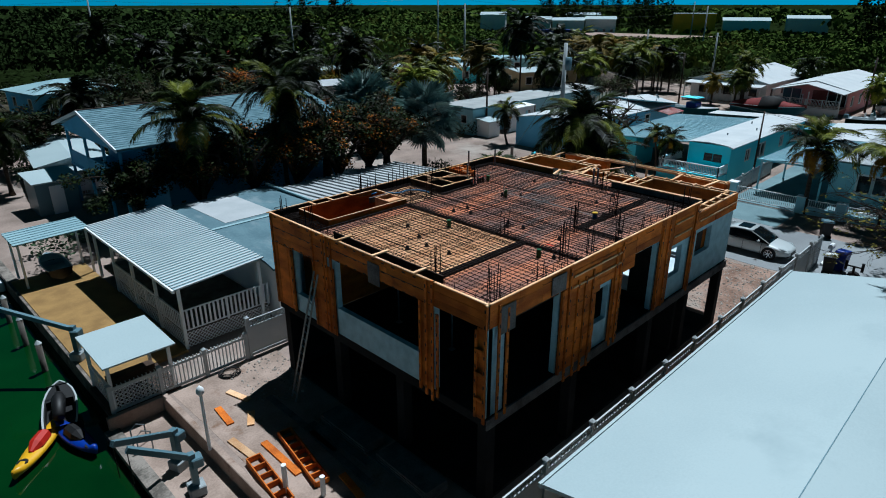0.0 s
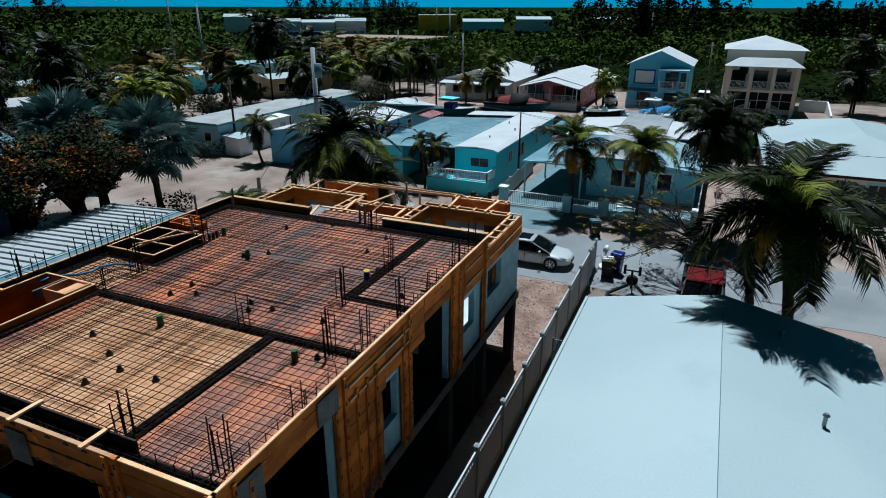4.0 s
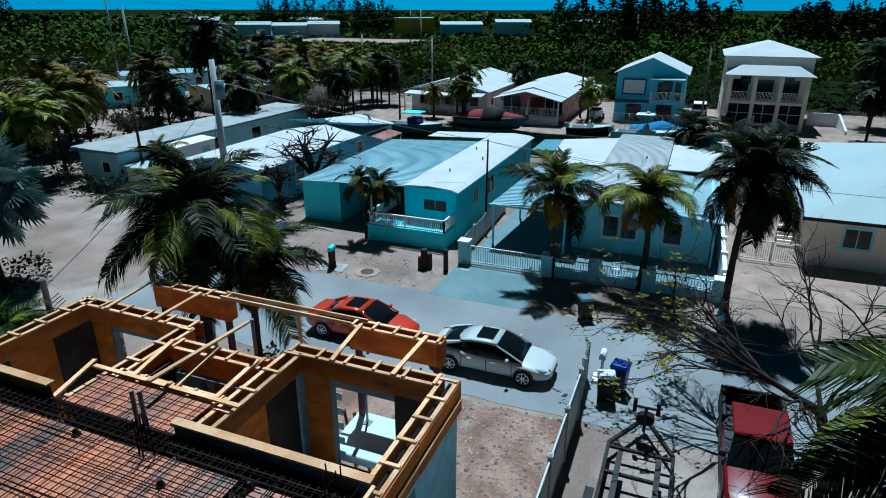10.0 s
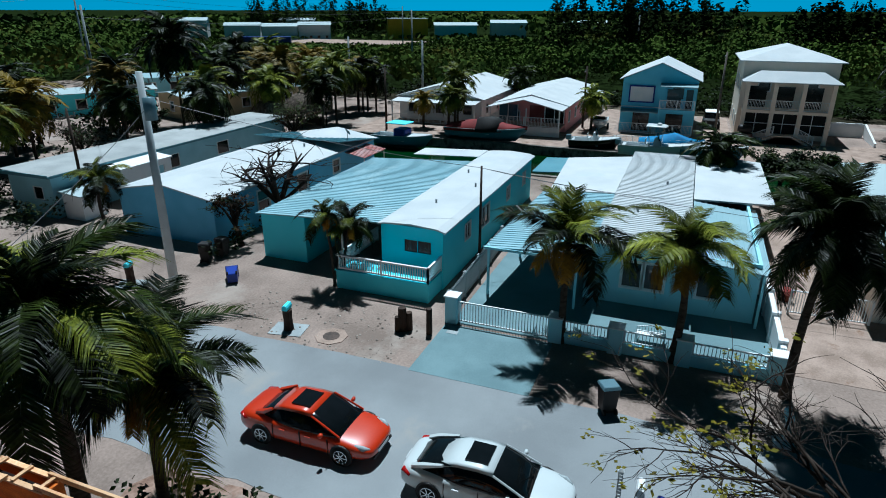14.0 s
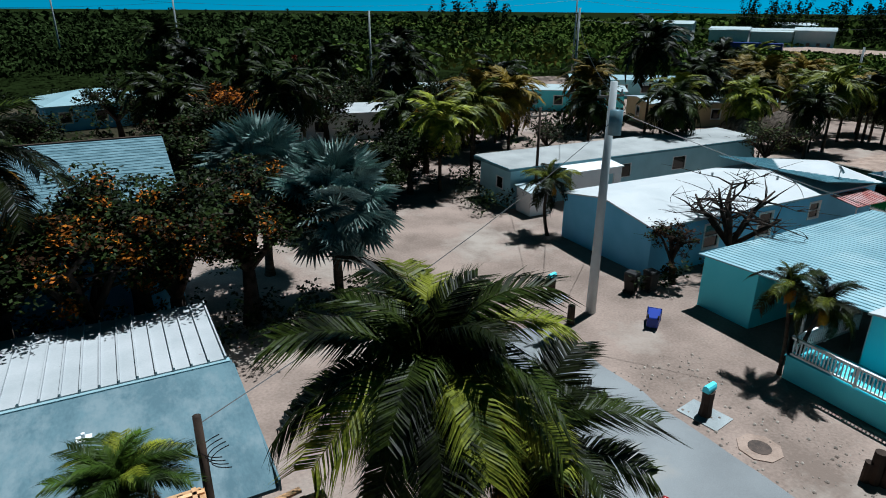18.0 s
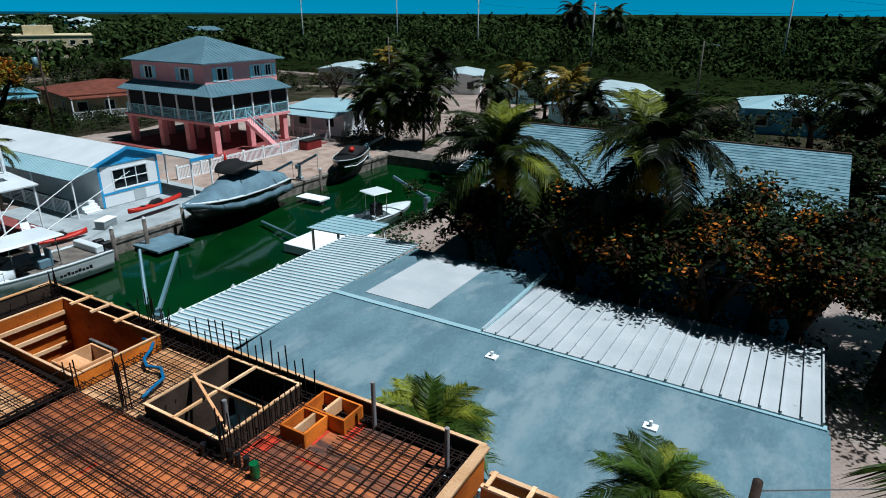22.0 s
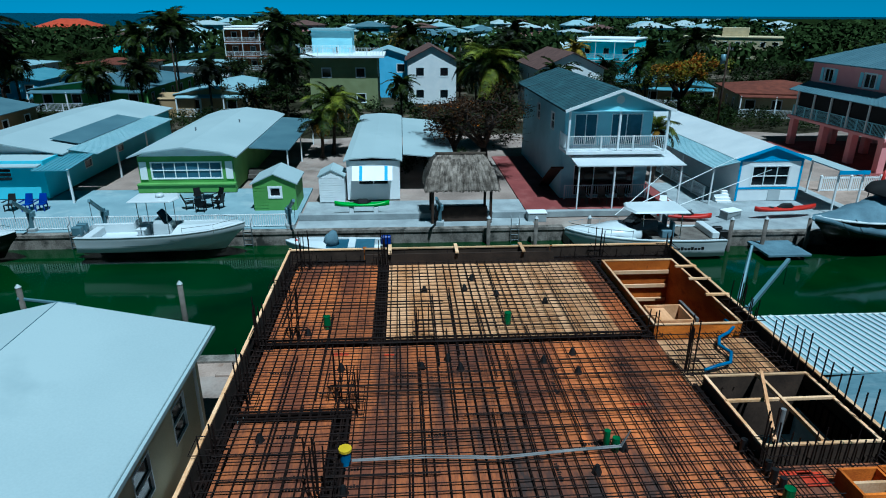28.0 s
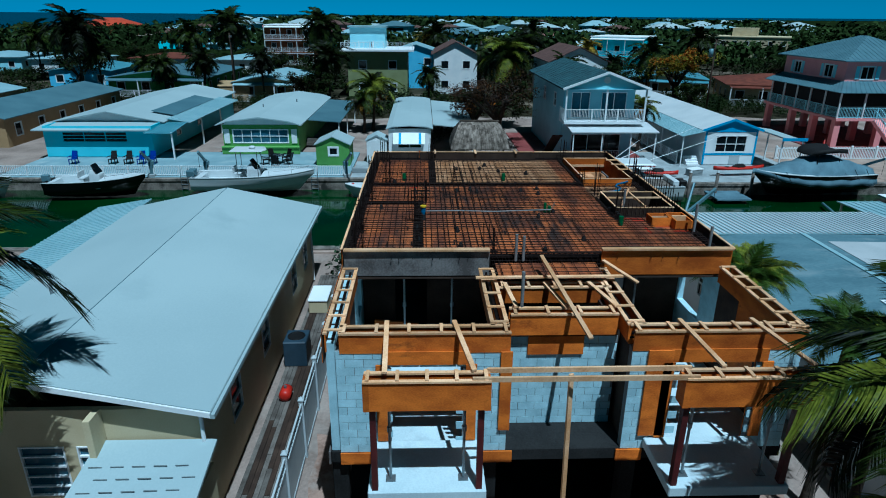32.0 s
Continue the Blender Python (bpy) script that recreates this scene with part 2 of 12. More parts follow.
M_PALEBLUE = mat("pale_blue_stucco", (0.5, 0.9, 1.0), (0.42, 0.82, 0.95), 0.7, 30, 0.7, bump=0.08, rich=1.0)
M_SKYSIDING = mat("sky_blue_siding", (0.2, 0.55, 0.8), (0.16, 0.48, 0.72), 0.7, 30, 0.65, bump=0.06)
M_SKYTRIM = mat("sky_blue_trim", (0.12, 0.5, 0.82), (0.09, 0.42, 0.72), 1, 30, 0.6, bump=0.05)
M_PINK = mat("salmon_stucco", (1.0, 0.44, 0.43), (0.92, 0.37, 0.37), 0.7, 30, 0.75, bump=0.1, rich=1.0)
M_GREENWALL = mat("lime_green_siding", (0.26, 0.50, 0.15), (0.20, 0.41, 0.11), 0.7, 30, 0.65, bump=0.05)
M_CREAM = mat("cream_stucco", (0.76, 0.66, 0.45), (0.66, 0.56, 0.37), 0.7, 30, 0.75, bump=0.08)
M_OLIVE = mat("olive_stucco", (0.36, 0.4, 0.22), (0.3, 0.33, 0.17), 0.7, 30, 0.75, bump=0.08)
M_TAN = mat("tan_stucco", (0.55, 0.40, 0.23), (0.46, 0.33, 0.18), 0.7, 30, 0.75, bump=0.08)
M_BROWNWALL = mat("brown_stucco", (0.33, 0.15, 0.07), (0.26, 0.11, 0.05), 0.7, 30, 0.75, bump=0.08)
M_GREYWALL = mat("grey_blue_siding", (0.5, 0.8, 0.9), (0.42, 0.7, 0.8), 0.7, 30, 0.65, bump=0.06)
M_BEIGEWALL = mat("beige_wall", (1.0, 0.88, 0.74), (0.9, 0.78, 0.64), 0.7, 30, 0.75, bump=0.08, rich=1.0)
M_YELLOWWALL = mat("yellow_wall", (0.80, 0.52, 0.03), (0.7, 0.44, 0.02), 0.4, 30, 0.7)
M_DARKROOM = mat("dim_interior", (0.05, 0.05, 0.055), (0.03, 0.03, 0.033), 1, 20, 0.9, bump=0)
M_GLASS = mat("dark_window_glass", (0.02, 0.028, 0.034), (0.012, 0.018, 0.022), 0.5, 3, 0.08, bump=0)
# lighter blue than the dark glass: the sky's reflection is in the colour
M_BLUEGLASS = mat("sky_blue_glass", (0.10, 0.22, 0.30), (0.07, 0.16, 0.22), 0.5, 3, 0.1, bump=0)
M_SCREEN = mat("dark_insect_screen", (0.025, 0.027, 0.03), (0.015, 0.016, 0.018), 3, 90, 0.9)
M_THATCH = mat("palm_thatch", (0.42, 0.36, 0.31), (0.15, 0.125, 0.105), 2.5, 40, 0.95, bump=0.6, vary=0.45, per="island", spec=0.08)
# real dark timber, and a stand-in colour for shade on inner form faces
M_WOODDARKSHADE = mat("dark_timber_and_shade", (0.10, 0.065, 0.045), (0.05, 0.03, 0.02), 2, 25, 0.85, vary=0.15)
M_WOODGREY = mat("weathered_timber", (0.26, 0.235, 0.21), (0.15, 0.13, 0.115), 2, 25, 0.9, vary=0.2, spec=0.15)
M_WOODDECK = mat("golden_dock_boards", (0.416, 0.272, 0.104), (0.304, 0.192, 0.072), 1.2, 25, 0.8, vary=0.14)
M_REDDECK = mat("red_painted_patio", (0.336, 0.104, 0.096), (0.256, 0.072, 0.068), 0.8, 18, 0.8, stain=(0.4, 0.176, 0.16), stain_at=0.62)
M_BARK = mat("palm_bark", (0.16, 0.13, 0.105), (0.075, 0.06, 0.048), 3, 25, 0.95, bump=0.6, stretch=(1, 1, 4), spec=0.08)
M_TWIG = mat("bare_branch_bark", (0.11, 0.088, 0.075), (0.05, 0.04, 0.034), 3, 25, 0.95, bump=0.4, spec=0.08)
# dark and bright copies of one frond: shade and sun are in the colour
M_FROND = mat("shaded_palm_frond", (0.03121, 0.0459, 0.006426), (0.002754, 0.00459, 0.000918), 1.2, 14, 0.45, bump=0.1, vary=0.7, spec=0.1, rich=1.05, contrast=1.3)
M_FRONDLIT = mat("lit_palm_frond", (0.27, 0.29, 0.03), (0.045, 0.065, 0.008), 1.2, 14, 0.45, bump=0.1, vary=0.4, spec=0.1, rich=1.05, contrast=1.2)
M_FRONDGOLD = mat("golden_palm_frond", (0.3, 0.2, 0.018), (0.1, 0.08, 0.01), 1.4, 14, 0.6, bump=0.1, vary=0.3, spec=0.14, rich=1.05)
M_FRONDDRY = mat("yellowing_palm_frond", (0.46, 0.24, 0.015), (0.22, 0.11, 0.008), 1.4, 14, 0.6, bump=0.1, vary=0.3, spec=0.14, rich=1.05)
M_FAN = mat("silver_fan_frond", (0.36, 0.48, 0.44), (0.1, 0.15, 0.145), 1.2, 14, 0.5, bump=0.1, vary=0.4, spec=0.15, rich=1.05, contrast=1.2)
M_LEAF = mat("tree_leaf", (0.02938, 0.04752, 0.01037), (0.005184, 0.009504, 0.002592), 0.8, 9, 0.55, vary=0.5, per="island", bump=0, spec=0.06, rich=1.05, contrast=1.2)
M_LEAFRED = mat("red_flower_leaf", (0.32, 0.05, 0.02), (0.1, 0.018, 0.01), 0.8, 9, 0.6, vary=0.5, per="island", bump=0, spec=0.06, rich=1.05)
M_LEAFBRIGHT = mat("bright_tree_leaf", (0.072, 0.1008, 0.01296), (0.0252, 0.0432, 0.00648), 0.8, 9, 0.55, vary=0.45, per="island", bump=0, spec=0.08, rich=1.05)
M_LEAFYELLOW = mat("yellow_green_leaf", (0.24, 0.2, 0.015), (0.1, 0.1, 0.01), 0.8, 9, 0.55, vary=0.4, per="island", bump=0, spec=0.08, rich=1.05)
M_LEAFORANGE = mat("autumn_orange_leaf", (0.5544, 0.1915, 0.01512), (0.2016, 0.05544, 0.008064), 0.8, 9, 0.6, vary=0.5, per="island", bump=0, spec=0.06, rich=1.05)
M_PINE = mat("pine_needle", (0.022, 0.034, 0.012), (0.008, 0.013, 0.005), 0.05, 0.8, 0.9, vary=0.3, per="island", bump=0, spec=0.0, rich=1.05)
M_LEAFFRESH = mat("fresh_palm_frond", (0.0682, 0.1178, 0.0124), (0.0155, 0.031, 0.00372), 1.2, 14, 0.5, bump=0.1, vary=0.35, spec=0.14, rich=1.05)
M_LEAFBROWN = mat("brown_dry_leaf", (0.0612, 0.03024, 0.01296), (0.01728, 0.00936, 0.00504), 0.8, 9, 0.7, vary=0.5, per="island", bump=0, spec=0.06, rich=1.05)
M_WOODS = mat("mangrove_leaf", (0.1044, 0.1566, 0.03341), (0.03758, 0.06264, 0.0167), 0.1, 1.0, 0.8, vary=0.28, per="island", bump=0, stain=(0.11, 0.09, 0.022), stain_at=0.62, stain_scale=0.05, spec=0.0, rich=1.05)
# darker copy of the mangrove leaf: shade of north and west woods in colour
M_WOODSDARK = mat("shaded_mangrove_leaf", (0.0513, 0.0798, 0.02565), (0.01425, 0.0228, 0.00855), 0.06, 0.6, 0.9, vary=0.4, per="island", bump=0, spec=0.0, rich=1.05)
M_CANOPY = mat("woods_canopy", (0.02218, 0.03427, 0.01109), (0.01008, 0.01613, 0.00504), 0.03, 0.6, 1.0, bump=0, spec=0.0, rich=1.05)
M_HEDGE = mat("hedge_leaf", (0.06, 0.10, 0.05), (0.03, 0.05, 0.026), 2, 15, 0.6, vary=0.4, per="island", bump=0, spec=0.08, rich=1.05)
M_TARP = mat("grey_blue_boat_cover", (0.22, 0.33, 0.39), (0.15, 0.23, 0.28), 1.2, 18, 0.8, bump=0.25)
M_ACBLUE = mat("dark_blue_grey_casing", (0.07, 0.11, 0.15), (0.05, 0.08, 0.11), 2, 20, 0.5, bump=0.03)
M_BLACKTARP = mat("black_canvas", (0.015, 0.015, 0.017), (0.008, 0.008, 0.009), 1.2, 18, 0.8, bump=0.2)
M_GEL = mat("white_gelcoat", (0.8, 0.84, 0.85), (0.72, 0.77, 0.79), 0.8, 20, 0.3, bump=0.02)
M_HULLBLUE = mat("pale_blue_hull", (0.16, 0.33, 0.42), (0.12, 0.27, 0.35), 0.8, 20, 0.3, bump=0.02)
M_HULLBLACK = mat("black_hull", (0.012, 0.013, 0.015), (0.008, 0.009, 0.01), 0.8, 20, 0.25, bump=0.02)
M_RED = mat("red_plastic", (0.62, 0.04, 0.02), (0.48, 0.03, 0.015), 1, 20, 0.45, bump=0.03)
M_MAROON = mat("maroon_canvas", (0.32, 0.03, 0.03), (0.22, 0.02, 0.02), 1, 20, 0.8, bump=0.2)
M_YELLOW = mat("yellow_plastic", (0.85, 0.52, 0.01), (0.72, 0.42, 0.01), 1, 20, 0.4, bump=0.03)
M_BLUE = mat("blue_plastic", (0.015, 0.07, 0.42), (0.01, 0.05, 0.3), 1, 20, 0.4, bump=0.03)
M_LIME = mat("lime_plastic", (0.08, 0.5, 0.05), (0.06, 0.4, 0.04), 1, 20, 0.4, bump=0.03)
M_BLACK = mat("black_plastic", (0.02, 0.02, 0.022), (0.012, 0.012, 0.013), 2, 30, 0.55, bump=0.05)
M_RUBBER = mat("rubber", (0.018, 0.018, 0.018), (0.01, 0.01, 0.01), 4, 40, 0.85, rich=1.05)
M_CHROME = mat("chrome", (0.7, 0.72, 0.74), (0.6, 0.62, 0.64), 3, 30, 0.18, metal=1.0, bump=0)
M_CARORANGE = mat("orange_car_paint", (0.652, 0.0653, 0.00522), (0.592, 0.0566, 0.00435), 1, 20, 0.35, bump=0, coat=1.0)
M_CARWHITE = mat("white_car_paint", (0.713, 0.766, 0.774), (0.679, 0.731, 0.739), 1, 20, 0.35, bump=0, coat=1.0)
M_CARRED = mat("dark_red_car_paint", (0.261, 0.00696, 0.0174), (0.209, 0.00522, 0.013), 1, 20, 0.35, bump=0, coat=1.0)
M_CARGLASS = mat("car_glass", (0.01, 0.012, 0.014), (0.006, 0.008, 0.009), 0.5, 3, 0.05, bump=0, rich=1.05)
M_LAMPGLASS = mat("headlamp_glass", (0.6, 0.66, 0.68), (0.45, 0.5, 0.52), 4, 20, 0.12, bump=0)
M_TAILLAMP = mat("tail_lamp", (0.5, 0.01, 0.01), (0.4, 0.008, 0.008), 4, 20, 0.15, bump=0)
M_MANHOLE = mat("manhole_iron", (0.16, 0.12, 0.10), (0.09, 0.07, 0.06), 5, 40, 0.7, metal=0.3)


def water(name, a, b, rough=0.08):
    m = mat(name, a, b, 0.06, 0.35, rough, bump=0)
    n, l = m.node_tree.nodes, m.node_tree.links
    t = n.new("ShaderNodeTexNoise")
    t.inputs["Scale"].default_value, t.inputs["Detail"].default_value = 1.6, 4
    g = n.new("ShaderNodeNewGeometry")
    l.new(g.outputs["Position"], t.inputs["Vector"])
    bp = n.new("ShaderNodeBump")
    bp.inputs["Strength"].default_value, bp.inputs["Distance"].default_value = 0.06, 0.05
    l.new(t.outputs["Fac"], bp.inputs["Height"])
    l.new(bp.outputs[0], n["Principled BSDF"].inputs["Normal"])
    return m


M_WATER = water("canal_water", (0.011, 0.066, 0.015), (0.005, 0.034, 0.009))
M_SEA = water("sea_water", (0.0048, 0.032, 0.06), (0.0032, 0.0216, 0.044), 0.25)


# ---- mesh tools ----
class Shape:
    """Collects corners and faces of one mesh."""

    def __init__(self):
        self.v, self.f = [], []

    def face(self, pts):
        i = len(self.v)
        self.v += [tuple(p) for p in pts]
        self.f.append(tuple(range(i, i + len(pts))))
        return self

    def box(self, x0, y0, z0, x1, y1, z1, m=None):
        i = len(self.v)
        c = [(x0, y0, z0), (x1, y0, z0), (x1, y1, z0), (x0, y1, z0), (x0, y0, z1), (x1, y0, z1), (x1, y1, z1), (x0, y1, z1)]
        self.v += [tuple(m @ Vector(p)) for p in c] if m else c
        self.f += [(i, i + 3, i + 2, i + 1), (i + 4, i + 5, i + 6, i + 7), (i, i + 1, i + 5, i + 4), (i + 1, i + 2, i + 6, i + 5),
                   (i + 2, i + 3, i + 7, i + 6), (i + 3, i, i + 4, i + 7)]
        return self

    def beam(self, p, q, w, h):
        """A straight bar from p to q, w wide and h high, its middle on the line."""
        p, q = Vector(p), Vector(q)
        d = q - p
        r = d.to_track_quat("X", "Z").to_matrix().to_4x4()
        return self.box(0, -w / 2, -h / 2, d.length, w / 2, h / 2, Matrix.Translation(p) @ r)

    def rings(self, rings, caps=True, closed=True):
        i, n = len(self.v), len(rings[0])
        for r in rings:
            self.v += [tuple(p) for p in r]
        for k in range(len(rings) - 1):
            for j in range(n if closed else n - 1):
                a, b = i + k * n + j, i + k * n + (j + 1) % n
                self.f.append((a, b, b + n, a + n))
        if caps:
            self.f.append(tuple(i + j for j in reversed(range(n))))
            self.f.append(tuple(i + (len(rings) - 1) * n + j for j in range(n)))
        return self

    def tube(self, pts, radii, n=6, caps=True):
        pts = [Vector(p) for p in pts]
        if not isinstance(radii, (list, tuple)):
            radii = [radii] * len(pts)
        rs = []
        for k, p in enumerate(pts):
            d = (pts[min(k + 1, len(pts) - 1)] - pts[max(k - 1, 0)]).normalized()
            u = d.cross(Vector((0, 0, 1) if abs(d.z) < 0.9 else (1, 0, 0))).normalized()
            w = d.cross(u)
            rs.append([p + (u * math.cos(a) + w * math.sin(a)) * radii[k] for a in (-2 * math.pi * j / n for j in range(n))])
        return self.rings(rs, caps)

    def cyl(self, p, q, r, r2=None, n=10):
        return self.tube([p, q], [r, r if r2 is None else r2], n)

    def prism(self, axis, outline, a, b):
        """An outline drawn across an axis, pulled along it from a to b."""
        put = {"x": lambda u, w, t: (t, u, w), "y": lambda u, w, t: (u, t, w), "z": lambda u, w, t: (u, w, t)}[axis]
        return self.rings([[put(u, w, a) for u, w in outline], [put(u, w, b) for u, w in outline]])

    def slab(self, quad, thick):
        """A sloping sheet: four corners of its top, thickness straight down."""
        q = [Vector(p) for p in quad]
        return self.rings([[p - Vector((0, 0, thick)) for p in q], q])


PLACED = set()


def mesh_of(name, shape, material, smooth=False):
    me = bpy.data.meshes.new(name)
    me.from_pydata(shape.v, [], shape.f)
    me.materials.append(material)
    bm = bmesh.new()
    bm.from_mesh(me)
    bmesh.ops.recalc_face_normals(bm, faces=bm.faces)
    bm.to_mesh(me)
    bm.free()
    if smooth:
        me.shade_smooth()
    me.update()
    return me


def part(name, shape, material, parent, label="", smooth=False, bevel=0.0, sub=0):
    """One mesh under a thing or a part."""
    me = shape if isinstance(shape, bpy.types.Mesh) else mesh_of(name, shape, material, smooth)
    ob = new(name, me)
    ob.parent = parent
    if parent and parent.name in PLACED:
        ob.matrix_parent_inverse = parent.matrix_basis.inverted()
    if bevel:
        b = ob.modifiers.new("bevel", "BEVEL")
        b.width, b.segments, b.limit_method = bevel, 1, "ANGLE"
    if sub:
        s = ob.modifiers.new("smooth", "SUBSURF")
        s.levels = s.render_levels = sub
    if label:
        ob["label"] = label
    return ob


def piece(name, me, parent, m):
    """One of many alike pieces, on shared mesh data."""
    ob = new(name, me)
    ob.parent = parent
    if parent.name in PLACED:
        ob.matrix_parent_inverse = parent.matrix_basis.inverted()
    ob.matrix_basis = m
    return ob


def thing(name, label, category, group="", x=0.0, y=0.0, z=0.0, rz=0.0, kind=""):
    ob = new(name)
    ob.empty_display_size = 0.3
    ob.matrix_world = pose(x, y, z, 0, 0, rz)
    return tagged(ob, label, category, group, kind)


def place(name, label, category, x, y, z=0.0, group="", kind=""):
    """A thing whose parts are given in the world's own metres."""
    ob = thing(name, label, category, group, x, y, z, 0, kind)
    PLACED.add(ob.name)
    return ob


def solid(name, shape, material, label, category, group="", kind="", smooth=False, bevel=0.0):
    """A thing that is one mesh."""
    ob = part(name, shape, material, None, "", smooth, bevel)
    return tagged(ob, label, category, group, kind)


def plate(axis, c, thick, us, zs, filled):
    """One sheet cut on a lattice: the cells (i, j) for which filled() holds, with shared corners."""
    s, at = Shape(), {}
    lo, hi = min(c, c + thick), max(c, c + thick)

    def corner(i, j, side):
        if (i, j, side) not in at:
            at[i, j, side] = len(s.v)
            d = hi if side else lo
            s.v.append((d, us[i], zs[j]) if axis == "x" else (us[i], d, zs[j]))
        return at[i, j, side]

    n, m = len(us) - 1, len(zs) - 1
    on = {(i, j) for i in range(n) for j in range(m) if filled((us[i] + us[i + 1]) / 2, (zs[j] + zs[j + 1]) / 2)}
    for i, j in on:
        for side in (0, 1):
            s.f.append((corner(i, j, side), corner(i + 1, j, side), corner(i + 1, j + 1, side), corner(i, j + 1, side)))
        for near, p, q in (((i - 1, j), (i, j), (i, j + 1)), ((i + 1, j), (i + 1, j), (i + 1, j + 1)), ((i, j - 1), (i, j), (i + 1, j)), ((i, j + 1), (i, j + 1), (i + 1, j + 1))):
            if near not in on:
                s.f.append((corner(*p, 0), corner(*q, 0), corner(*q, 1), corner(*p, 1)))
    return s


def wall(parent, axis, c, u0, u1, z0, z1, material, holes=(), thick=0.15, name="wall", label=""):
    """An upright wall across an axis ('x': the plane x = c, u runs along y), from c to c + thick, with holes (u0, u1, z0, z1)."""
    us = sorted({u0, u1, *[min(max(h, u0), u1) for q in holes for h in q[:2]]})
    zs = sorted({z0, z1, *[min(max(h, z0), z1) for q in holes for h in q[2:4]]})
    s = plate(axis, c, thick, us, zs, lambda u, z: not any(q[0] < u < q[1] and q[2] < z < q[3] for q in holes))
    return part(name, s, material, parent, label)


def wall_box(s, axis, c, a, b, d, e, thick):
    lo, hi = min(c, c + thick), max(c, c + thick)
    if axis == "x":
        s.box(lo, a, d, hi, b, e)
    else:
        s.box(a, lo, d, b, hi, e)


def window(parent, axis, c, u0, u1, z0, z1, out, nu=1, nz=1, frame_mat=None, glass=None, bar=0.05, name="window", trim=0.0):
    """A window in a hole: frame, bars, panes, and an outer trim. out: +1 or -1, the side to which it faces."""
    frame_mat, glass = frame_mat or M_WHITE, glass or M_GLASS
    us = [u0 + (u1 - u0) * k / nu for k in range(nu + 1)]
    zs = [z0 + (z1 - z0) * k / nz for k in range(nz + 1)]
    spans = lambda ks, n: [(u, u + bar) if k == 0 else (u - bar, u) if k == n else (u - bar / 2, u + bar / 2) for k, u in enumerate(ks)]
    su, sz = spans(us, nu), spans(zs, nz)
    s = plate(axis, c - out * 0.09, out * 0.11, sorted(e for q in su for e in q), sorted(e for q in sz for e in q),
              lambda u, z: any(q[0] < u < q[1] for q in su) or any(q[0] < z < q[1] for q in sz))
    w = part(name, s, frame_mat, parent)
    if trim:
        s = plate(axis, c + out * 0.004, out * 0.035, [u0 - trim, u0, u1, u1 + trim], [z0 - trim, z0, z1, z1 + trim], lambda u, z: not (u0 < u < u1 and z0 < z < z1))
        part("trim", s, frame_mat, w)
    for a, b in zip(us, us[1:]):
        for d, e in zip(zs, zs[1:]):
            p = Shape()
            wall_box(p, axis, c - out * 0.06, a + bar / 2, b - bar / 2, d + bar / 2, e - bar / 2, out * 0.012)
            part("pane", p, glass, w)
    return w


BALUSTER = {}


def railing(parent, p, q, h=0.95, gap=0.13, material=None, post=2.0, r=0.014, name="railing", rail=0.05):
    """Rails, posts and thin balusters from p to q, as one mesh part."""
    material = material or M_WHITE
    p, q = Vector(p), Vector(q)
    s, up, n = Shape(), Vector((0, 0, 1)), max(1, round((q - p).length / gap))
    s.beam(p + up * h, q + up * h, rail * 1.3, rail)
    s.beam(p + up * 0.09, q + up * 0.09, rail, rail)
    for k in range(1, n):
        b = p.lerp(q, k / n)
        if n > 34:
            s.beam(b + up * 0.1, b + up * (h - 0.01), 2 * r, 2 * r)
        else:
            if material.name not in BALUSTER:
                BALUSTER[material.name] = mesh_of("baluster", Shape().box(-0.5, -0.5, 0, 0.5, 0.5, 1), material)
            piece("baluster", BALUSTER[material.name], parent, pose(b.x, b.y, b.z + 0.1) @ Matrix.Diagonal((2 * r, 2 * r, h - 0.11, 1)))
    m = max(1, round((q - p).length / post))
    for k in range(m + 1):
        b = p.lerp(q, k / m)
        s.box(b.x - 0.045, b.y - 0.045, b.z, b.x + 0.045, b.y + 0.045, b.z + h + 0.04)
    return part(name, s, material, parent)


def ribbed(parent, a, b, c, d, material, step=0.3, rise=0.035, thick=0.05, name="roof", width=0.07, seam=None):
    """A tin roof sheet with corners a, b, c, d (a-b along the eave, d-c along the top); ribs run from eave to top."""
    a, b, c, d = (Vector(p) for p in (a, b, c, d))
    sheet = part(name, Shape().slab((a, b, c, d), thick), material, parent)
    n = max(1, round((b - a).length / step))
    for k in range(n + 1):
        lo, hi = a.lerp(b, k / n), d.lerp(c, k / n)
        up = Vector((0, 0, rise / 2 - 0.004))
        rib_piece(parent, lo + up, hi + up, width, rise, seam or material)
    return sheet


RIBS = {}


def rib_piece(parent, p, q, w, h, material):
    """A raised seam from p to q, on one mesh shared by all seams of its section and paint."""
    key = (w, h, material.name)
    if key not in RIBS:
        RIBS[key] = mesh_of("seam", Shape().box(0, -w / 2, -h / 2, 1, w / 2, h / 2), material)
    d = Vector(q) - Vector(p)
    piece("seam", RIBS[key], parent, Matrix.Translation(Vector(p)) @ d.to_track_quat("X", "Z").to_matrix().to_4x4() @ Matrix.Diagonal((d.length, 1, 1, 1)))


